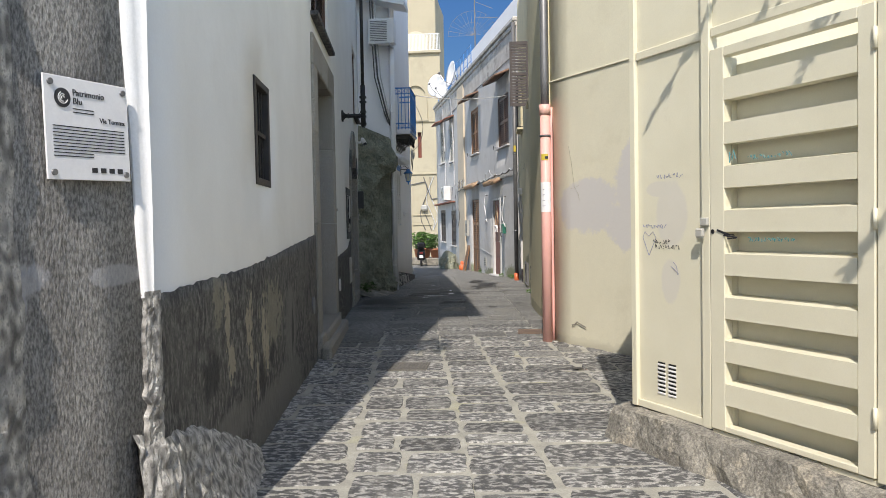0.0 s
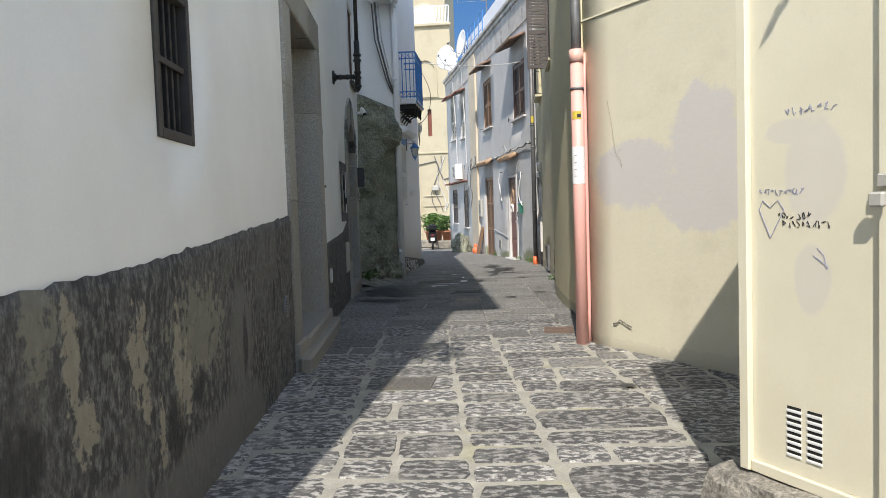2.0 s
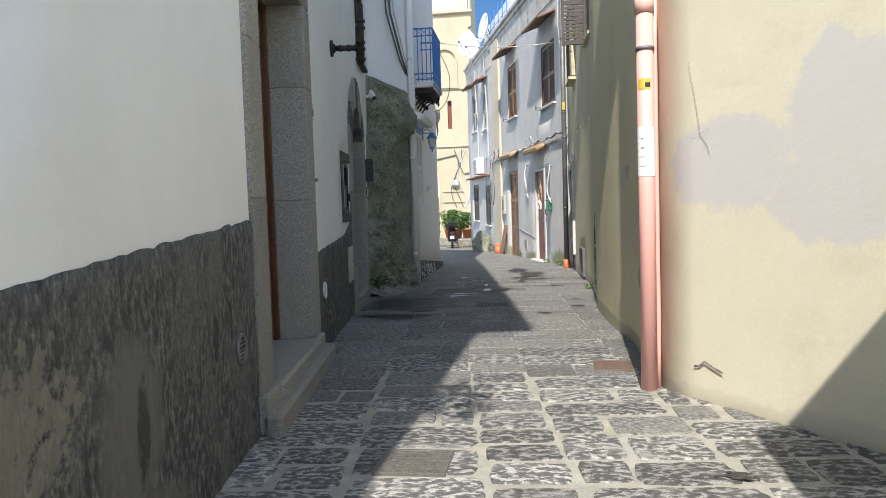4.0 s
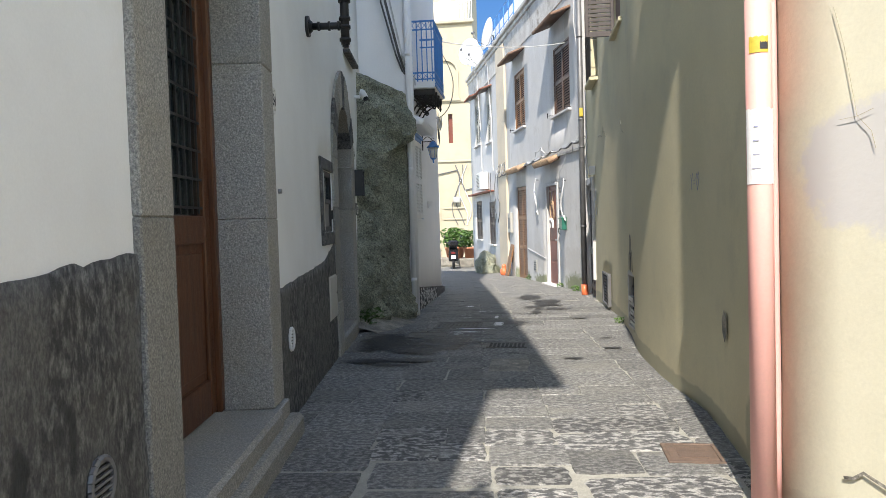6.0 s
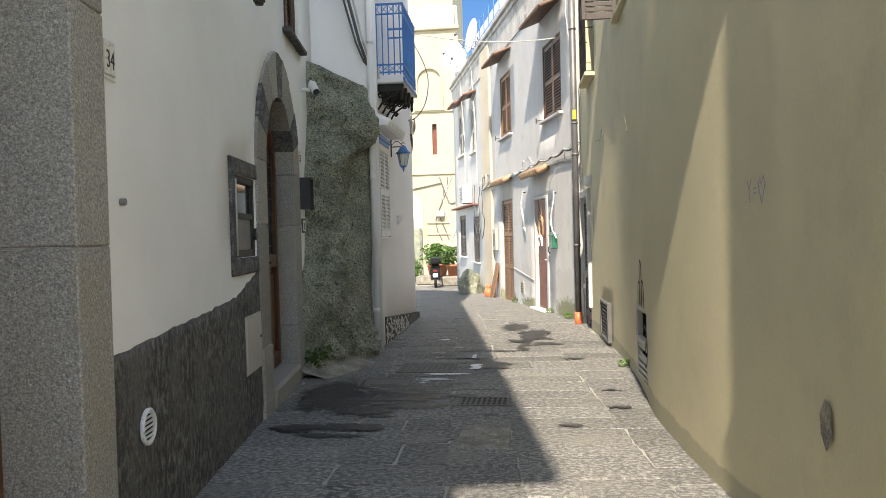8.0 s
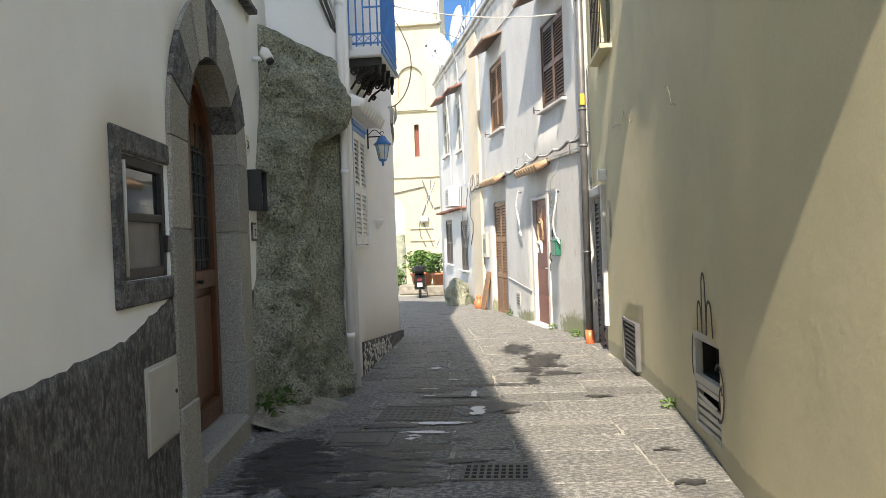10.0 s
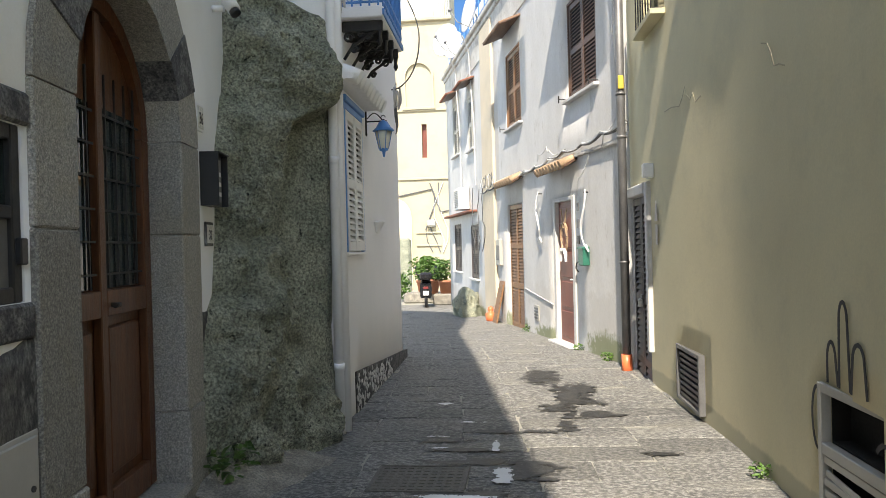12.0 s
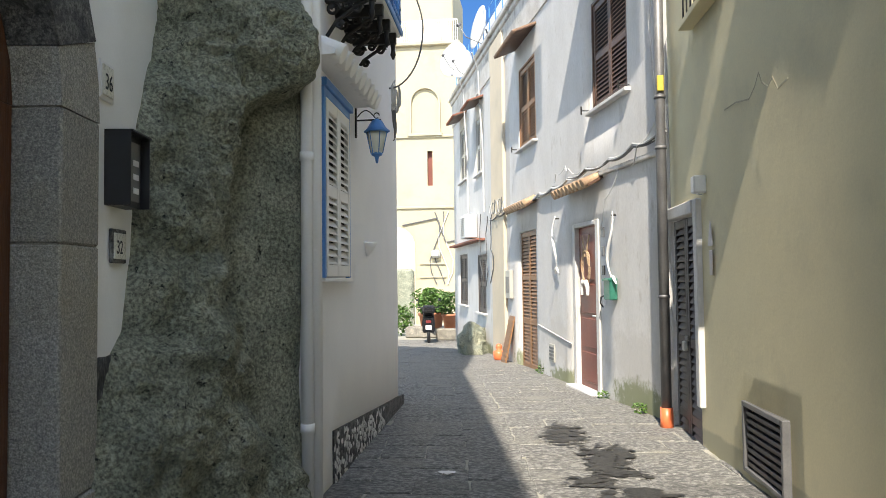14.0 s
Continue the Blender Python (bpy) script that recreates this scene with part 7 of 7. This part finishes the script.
potted(-5.15, 38.0, 0.28, 0.5, (0.6, 0.5, 0.5), 420, 0.12, 3, "leafy green plant in a terracotta pot").location.z = GZ + 0.3
solid("low_stone_planter", bx(-0.9, 0.6, -0.35, 0.35, 0, 0.36, c=0.04), M_CONCRETE, pose(-4.9, 37.7, GZ), "low rough stone block under flower pots", "planter")
potted(-6.1, 38.5, 0.3, 0.1, (0.4, 0.5, 0.55), 350, 0.11, 4, "green shrub growing at the church's foot", pot=False)

sc = thing("scooter", pose(-4.75, 35.6, GZ + 0.03, 0, 0, 8), "black motor scooter parked by the flower pots", "scooter")
for yy, nm in ((-0.55, "wheel"), (0.65, "wheel")):
    bm = bmesh.new()
    ring = [(0, yy + 0.21 * math.cos(6.28319 * k / 20), 0.26 + 0.21 * math.sin(6.28319 * k / 20)) for k in range(21)]
    tube(bm, ring, 0.055, 8)
    wl = part(nm, bm, M_BLACK, sc)
    part("rim", tb([(-0.03, yy, 0.26), (0.03, yy, 0.26)], 0.15, 16), M_GREYMETAL, wl)
bm = bmesh.new()
prism(bm, [(-0.16, 0.35), (0.16, 0.35), (0.2, 0.6), (0.17, 0.82), (-0.17, 0.82), (-0.2, 0.6)], -0.8, -0.05)
part("rear_body", bm, M_SCOOTER, sc)
part("seat", bx(-0.16, 0.16, -0.75, 0.1, 0.82, 0.92, c=0.04), M_BLACK, sc)
part("footboard", bx(-0.18, 0.18, -0.1, 0.4, 0.28, 0.36, c=0.02), M_SCOOTER, sc)
bm = bmesh.new()
prism(bm, [(-0.2, 0.3), (0.2, 0.3), (0.16, 0.95), (-0.16, 0.95)], 0.38, 0.5)
part("front_shield", bm, M_SCOOTER, sc)
bm = bmesh.new()
tube(bm, [(-0.34, 0.38, 1.06), (-0.1, 0.46, 1.02), (0.1, 0.46, 1.02), (0.34, 0.38, 1.06)], 0.02, 8)
tube(bm, [(0, 0.46, 1.02), (0, 0.62, 0.3)], 0.03, 8)
part("handlebar", bm, M_BLACK, sc)
part("top_box", bx(-0.2, 0.2, -1.0, -0.65, 0.92, 1.16, c=0.06), M_SCOOTER, sc, "black top box")
part("tail_light", bx(-0.08, 0.08, -0.82, -0.79, 0.62, 0.70, c=0.01), M_RED, sc)
part("number_plate", bx(-0.09, 0.09, -0.86, -0.85, 0.42, 0.56), M_PAPER, sc)
for s in (-1, 1):
    part("mirror", tb([(0.3 * s, 0.4, 1.06), (0.32 * s, 0.4, 1.25), (0.36 * s, 0.38, 1.29)], [0.008, 0.008, 0.06], 8), M_BLACK, sc)

# ---- shrubs that hang over the lane above the walker ----
t = thing("overhanging_shrub", pose(-1.32, 3.45, 6.2), "leafy shrub hanging from the house corner", "plant")
ob = new("leaves", leaf_mesh("leaves", M_LEAF, 260, 0.36, 0.6, 0.35, 0.08, 21))
ob.parent = t
part("stem", tb([(-0.5, 0.1, 0.2), (-0.2, 0, 0.05), (0.2, -0.1, -0.1)], [0.02, 0.015, 0.006], 6), M_TAN, t)
t = thing("overhanging_branch", pose(1.05, 2.6, 4.75), "thin leafy branches hanging over the gate", "plant")
TIP = Vector((0.75, -0.4, 0.5))
part("trunk", tb([(1.45, 1.3, -4.75), (1.35, 1.0, -1.4), (1.3, 0.4, 0.2), (1.0, -0.1, 0.5), TIP], [0.07, 0.05, 0.035, 0.02, 0.01], 8), M_TAN, t)
q = random.Random(31)
vs, fs = [], []
TO_SUN = Vector((0, -math.cos(radians(SUN_EL)), math.sin(radians(SUN_EL))))
for chain, far in (([(0.76, 2.86), (0.70, 2.74), (0.62, 2.63), (0.47, 2.51), (0.34, 2.36), (0.17, 2.2)], 1.5), ([(1.16, 2.82), (1.11, 2.66), (1.03, 2.55)], 1.6), ([(1.30, 2.86), (1.27, 2.78), (1.22, 2.70)], 1.5),
                   ([(1.66, 2.66), (1.58, 2.53), (1.43, 2.46), (1.38, 2.29), (1.34, 2.2)], 1.6), ([(1.80, 1.52), (1.72, 1.38), (1.65, 1.27), (1.57, 1.15)], 2.3)):
    pts = [FG.m(x, -0.03, z).translation + TO_SUN * far - Vector((1.05, 2.6, 4.75)) for x, z in chain]
    for a, b in zip(pts, pts[1:]):
        for k in range(max(3, int((b - a).length / 0.022))):
            p = a.lerp(b, q.random())
            o = len(vs)
            r = Euler((q.uniform(-0.5, 0.5), q.uniform(-0.5, 0.5), q.uniform(-0.6, 0.6))).to_matrix()
            along = (b - a).normalized()
            side = along.cross(TO_SUN).normalized()
            size = q.uniform(0.8, 1.7)
            for u, v in ((0, 0), (0.014, 0.03), (0, 0.075), (-0.014, 0.03)):
                vs.append(tuple(p + r @ (side * (u * size + q.uniform(-0.006, 0.006)) + along * v * size)))
            fs.append((o, o + 1, o + 2, o + 3))
    part("twig", tb([TIP, TIP.lerp(pts[0], 0.6) + Vector((0, 0, 0.5)), pts[0], *pts[1:]], 0.004, 5), M_TAN, t)
me = bpy.data.meshes.new("leaves")
me.from_pydata(vs, [], fs)
me.materials.append(M_LEAF)
ob = new("leaves", me)
ob.parent = t

# weeds at the walls' feet
def weed(x, y, r, seed, z=0.0):
    t = thing("weed_tuft", pose(x, y, ground_z(y) + z), "small green weeds at the foot of the wall", "plant", "weeds")
    ob = new("leaves", leaf_mesh("leaves", M_LEAF, 60, r, r, r * 0.7, r * 0.35, seed))
    ob.parent = t
    ob.matrix_basis = pose(0, 0, r * 0.5)


weed(-3.33, 15.92, 0.19, 41, 0.10)
weed(0.20, 16.3, 0.09, 42)
weed(-0.55, 22.9, 0.10, 43)
weed(-1.35, 26.1, 0.13, 44)
weed(-0.25, 21.7, 0.10, 45)
weed(-1.72, 2.12, 0.12, 46, 0.15)

# ---- iron covers, slabs and wet patches in the paving ----
def cover(x0, x1, y0, y1, material, label, grid=(6, 6), hole=False):
    t = thing("manhole_cover", pose((x0 + x1) / 2, (y0 + y1) / 2, 0.004), label, "manhole cover", "manhole covers")
    w, d = x1 - x0, y1 - y0
    bm = bmesh.new()
    for a in ((-w / 2, w / 2, -d / 2, -d / 2 + 0.025), (-w / 2, w / 2, d / 2 - 0.025, d / 2), (-w / 2, -w / 2 + 0.025, -d / 2 + 0.025, d / 2 - 0.025), (w / 2 - 0.025, w / 2, -d / 2 + 0.025, d / 2 - 0.025)):
        box(bm, a[0], a[1], a[2], a[3], -0.04, 0.008, 0.003)
    part("rim", bm, material, t)
    # under a grating the plate is near-black, as the pit's shade
    part("plate", bx(-w / 2 + 0.02, w / 2 - 0.02, -d / 2 + 0.02, d / 2 - 0.02, -0.04, 0.002), M_DARKIN if hole else material, t)
    bm = bmesh.new()
    nx, ny = grid
    for i in range(nx):
        for j in range(ny):
            cxx = -w / 2 + 0.03 + (w - 0.06) * (i + 0.5) / nx
            cyy = -d / 2 + 0.03 + (d - 0.06) * (j + 0.5) / ny
            if not hole:
                box(bm, cxx - (w - 0.06) / nx * 0.32, cxx + (w - 0.06) / nx * 0.32, cyy - (d - 0.06) / ny * 0.3, cyy + (d - 0.06) / ny * 0.3, 0.0, 0.006)
    if hole:
        for i in range(nx + 1):
            cxx = -w / 2 + 0.025 + (w - 0.05) * i / nx
            box(bm, cxx - 0.009, cxx + 0.009, -d / 2 + 0.02, d / 2 - 0.02, -0.02, 0.007)
        for j in range(ny + 1):
            cyy = -d / 2 + 0.025 + (d - 0.05) * j / ny
            box(bm, -w / 2 + 0.02, w / 2 - 0.02, cyy - 0.009, cyy + 0.009, -0.02, 0.006)
    tagged(part("grid", bm, material, t), kind="stuff")


cover(-1.41, -0.99, 7.64, 8.04, M_CASTIRON, "square cast-iron cover with a raised pattern", (8, 8))
cover(-0.04, 0.30, 10.22, 10.60, M_RUSTIRON, "rusty iron cover beside the yellow wall", (1, 1))
cover(-1.53, -1.04, 14.31, 14.66, M_CASTIRON, "cast-iron drain grating in the paving", (9, 4), True)
cover(-2.42, -1.76, 15.92, 16.50, M_CASTIRON, "large worn iron cover", (10, 8))
cover(-2.69, -2.15, 15.13, 15.57, M_CASTIRON, "worn stone-filled iron cover", (1, 1))


WET = iter(range(1000))


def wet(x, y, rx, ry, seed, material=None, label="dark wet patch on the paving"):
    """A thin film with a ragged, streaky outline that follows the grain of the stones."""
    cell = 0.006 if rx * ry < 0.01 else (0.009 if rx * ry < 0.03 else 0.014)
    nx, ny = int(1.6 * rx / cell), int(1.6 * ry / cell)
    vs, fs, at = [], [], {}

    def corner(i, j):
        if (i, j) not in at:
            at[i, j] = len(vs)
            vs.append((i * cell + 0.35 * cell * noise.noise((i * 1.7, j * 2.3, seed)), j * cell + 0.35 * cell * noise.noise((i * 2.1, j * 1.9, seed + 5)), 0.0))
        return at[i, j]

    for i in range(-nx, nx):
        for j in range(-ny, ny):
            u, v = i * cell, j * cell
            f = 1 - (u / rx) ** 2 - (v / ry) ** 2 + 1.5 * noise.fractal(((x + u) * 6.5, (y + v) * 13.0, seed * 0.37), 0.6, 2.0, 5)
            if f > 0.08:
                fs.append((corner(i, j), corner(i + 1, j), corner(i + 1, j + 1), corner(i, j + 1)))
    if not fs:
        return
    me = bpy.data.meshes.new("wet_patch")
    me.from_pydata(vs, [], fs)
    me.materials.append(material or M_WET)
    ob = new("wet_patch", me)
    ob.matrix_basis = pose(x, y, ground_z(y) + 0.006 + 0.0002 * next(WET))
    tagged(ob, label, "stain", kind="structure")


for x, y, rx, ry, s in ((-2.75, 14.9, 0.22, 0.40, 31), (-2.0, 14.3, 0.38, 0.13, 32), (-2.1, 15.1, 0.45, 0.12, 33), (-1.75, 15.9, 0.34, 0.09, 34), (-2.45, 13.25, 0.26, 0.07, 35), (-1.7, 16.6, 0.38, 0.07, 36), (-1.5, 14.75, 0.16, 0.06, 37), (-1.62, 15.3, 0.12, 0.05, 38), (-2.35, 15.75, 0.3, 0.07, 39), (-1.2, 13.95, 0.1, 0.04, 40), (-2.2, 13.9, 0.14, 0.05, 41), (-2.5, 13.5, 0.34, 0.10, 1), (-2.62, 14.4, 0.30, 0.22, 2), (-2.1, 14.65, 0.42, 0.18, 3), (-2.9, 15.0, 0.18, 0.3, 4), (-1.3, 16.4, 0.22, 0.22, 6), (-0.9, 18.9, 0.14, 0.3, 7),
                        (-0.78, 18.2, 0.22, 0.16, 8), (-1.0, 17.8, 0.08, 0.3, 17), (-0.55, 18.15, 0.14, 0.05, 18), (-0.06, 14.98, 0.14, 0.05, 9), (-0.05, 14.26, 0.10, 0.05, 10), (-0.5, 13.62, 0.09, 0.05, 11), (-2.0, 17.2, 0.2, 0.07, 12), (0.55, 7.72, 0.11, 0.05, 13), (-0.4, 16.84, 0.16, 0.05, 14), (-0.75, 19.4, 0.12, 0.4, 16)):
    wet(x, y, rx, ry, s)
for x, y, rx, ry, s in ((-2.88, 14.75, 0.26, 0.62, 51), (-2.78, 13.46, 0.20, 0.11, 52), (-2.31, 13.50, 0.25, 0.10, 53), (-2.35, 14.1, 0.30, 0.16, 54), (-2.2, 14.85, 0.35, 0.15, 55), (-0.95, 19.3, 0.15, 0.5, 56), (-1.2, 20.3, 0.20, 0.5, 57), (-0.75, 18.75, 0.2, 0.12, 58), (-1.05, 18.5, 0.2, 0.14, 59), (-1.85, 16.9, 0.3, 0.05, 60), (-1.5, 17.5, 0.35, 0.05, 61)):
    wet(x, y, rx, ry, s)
for x, y, rx, ry, s in ((-2.2, 18.65, 0.09, 0.06, 21), (-1.8, 17.85, 0.13, 0.025, 22), (-1.87, 15.51, 0.2, 0.03, 23), (-2.1, 17.3, 0.09, 0.03, 24), (-1.6, 17.0, 0.025, 0.16, 25), (-2.05, 16.95, 0.06, 0.025, 26), (-1.81, 15.80, 0.22, 0.05, 27), (-1.52, 16.25, 0.06, 0.2, 28), (-2.0, 15.36, 0.09, 0.06, 29)):
    wet(x, y, rx, ry, s, M_STRIP, "splash of white paint on the paving")
solid("pale_slab", bx(-0.2, 0.2, -0.33, 0.33, -0.04, 0.008, c=0.006), M_CONCRETE, pose(-1.19, 13.28, 0, 0, 0, 1), "paler replacement slab in the paving", "paving slab", kind="structure")

# ---- paving stones ----
rng = random.Random(7)


def right_bound(y):
    if y < 5.3:
        return 3.2
    if y < 9.66:
        return float(np.interp(y, (5.64, 9.66), (3.2, 0.42)))
    if y < 20.95:
        return 0.43 - (y - 9.66) * 0.0354
    return 0.02 - (y - 20.95) * 0.2638


def left_bound(y):
    if y < 2.87:
        return -1.6
    if y < 16.0:
        return left_x(y) - 0.1
    if y < 21:
        return -3.1
    return -3.0 - (y - 21) * 0.9


def stone_mesh(seed, power, rough_edge, material):
    """A unit slab with an uneven, slightly rounded outline and worn upper edges."""
    bm = bmesh.new()
    q = random.Random(seed)
    ring = []
    for i in range(20):
        a = 6.28319 * (i + 0.5) / 20
        c, d = math.cos(a), math.sin(a)
        e = 0.5 / (abs(c) ** power + abs(d) ** power) ** (1 / power)
        ring.append((c * e + q.uniform(-1.8, 1.0) * rough_edge, d * e + q.uniform(-2.4, 1.2) * rough_edge))
    rt = [bm.verts.new((x * 0.965, y * 0.955, q.uniform(-0.002, 0.001))) for x, y in ring]
    rm = [bm.verts.new((x, y, -0.007)) for x, y in ring]
    rb = [bm.verts.new((x * 1.01, y * 1.01, -0.04)) for x, y in ring]
    c = bm.verts.new((0, 0, 0.003))
    for i in range(20):
        j = (i + 1) % 20
        bm.faces.new((rt[i], rt[j], c))
        bm.faces.new((rm[i], rm[j], rt[j], rt[i]))
        bm.faces.new((rb[i], rb[j], rm[j], rm[i]))
    me = mesh_of(bm, "paving_stone")
    me.materials.append(material)
    return me


STONES = [stone_mesh(k, 9, 0.0125, M_PAVE) for k in range(10)]
GRIMY = [stone_mesh(40 + k, 26, 0.005, M_PAVEOLD) for k in range(10)]


def drift(y):
    """How far the long joints have moved sideways at y."""
    return -0.145 * (min(y, 10.5) - 5.87) - 0.10 * max(0, y - 10.5) - 0.012 * max(0, y - 18) ** 1.5


pavement = thing("pavement", pose(0, 0, 0), "grey lava-stone slabs laid in rows with wide sandy joints", "pavement", kind="structure")
rest_v, rest_f = [], []
count = 0
slabs = []
EDGES = (-4.5, -3.72, -2.98, -2.2, -1.32, -0.54, -0.04, 0.86, 1.62, 2.45, 3.3, 4.1, 4.95)
for xa, xb in zip(EDGES, EDGES[1:]):
    y = rng.uniform(0.2, 0.6)
    while y < 36.5:
        d = rng.uniform(0.26, 0.42) if xb - xa < 0.6 else rng.uniform(0.30, 0.54)
        cut = rng.uniform(0.32, 0.68) if xb - xa > 0.6 and rng.random() < 0.4 else 1.0
        for fa, fb in ((0, cut), (cut, 1)):
            if fb - fa > 0.01:
                slabs.append((xa + (xb - xa) * (fa + fb) / 2 + drift(y), y + d / 2, (xb - xa) * (fb - fa), d))
        y += d
slabs.sort(key=lambda s: s[1])
for xc, yc, w, d in slabs:
    if xc < left_bound(yc) - 0.38 or xc > right_bound(yc) + 0.38:
        continue
    me = (GRIMY if rng.uniform(8.0, 12.5) < yc else STONES)[rng.randrange(10)]
    z = ground_z(yc) + rng.uniform(-0.003, 0.003)
    slope = math.degrees(math.atan2(ground_z(yc + 0.2) - ground_z(yc - 0.2), 0.4))
    turn = (5.0 if yc < 11 else 3.6) + max(0, yc - 18) ** 0.5 * 1.2
    gap = rng.uniform(0.03, 0.065) if yc < 10 else rng.uniform(-0.012, 0.010)
    m = pose(xc + rng.uniform(-0.015, 0.015), yc, z, slope + rng.uniform(-0.25, 0.25), rng.uniform(-0.3, 0.3), turn + rng.uniform(-1.6, 1.6)) @ Matrix.Diagonal((w - gap, d - gap, 1, 1))
    if count < 300 and yc > 3.4:
        ob = new("paving_stone", me)
        ob.parent = pavement
        ob.matrix_basis = m
        count += 1
    else:
        o = len(rest_v)
        rest_v += [tuple(m @ v.co) for v in me.vertices]
        rest_f += [tuple(i + o for i in p.vertices) for p in me.polygons]
me = bpy.data.meshes.new("far_paving")
me.from_pydata(rest_v, [], rest_f)
me.materials.append(M_PAVEOLD)
ob = new("far_paving", me)
ob.parent = pavement
tagged(ob, "more lava-stone slabs of the same paving", kind="stuff")
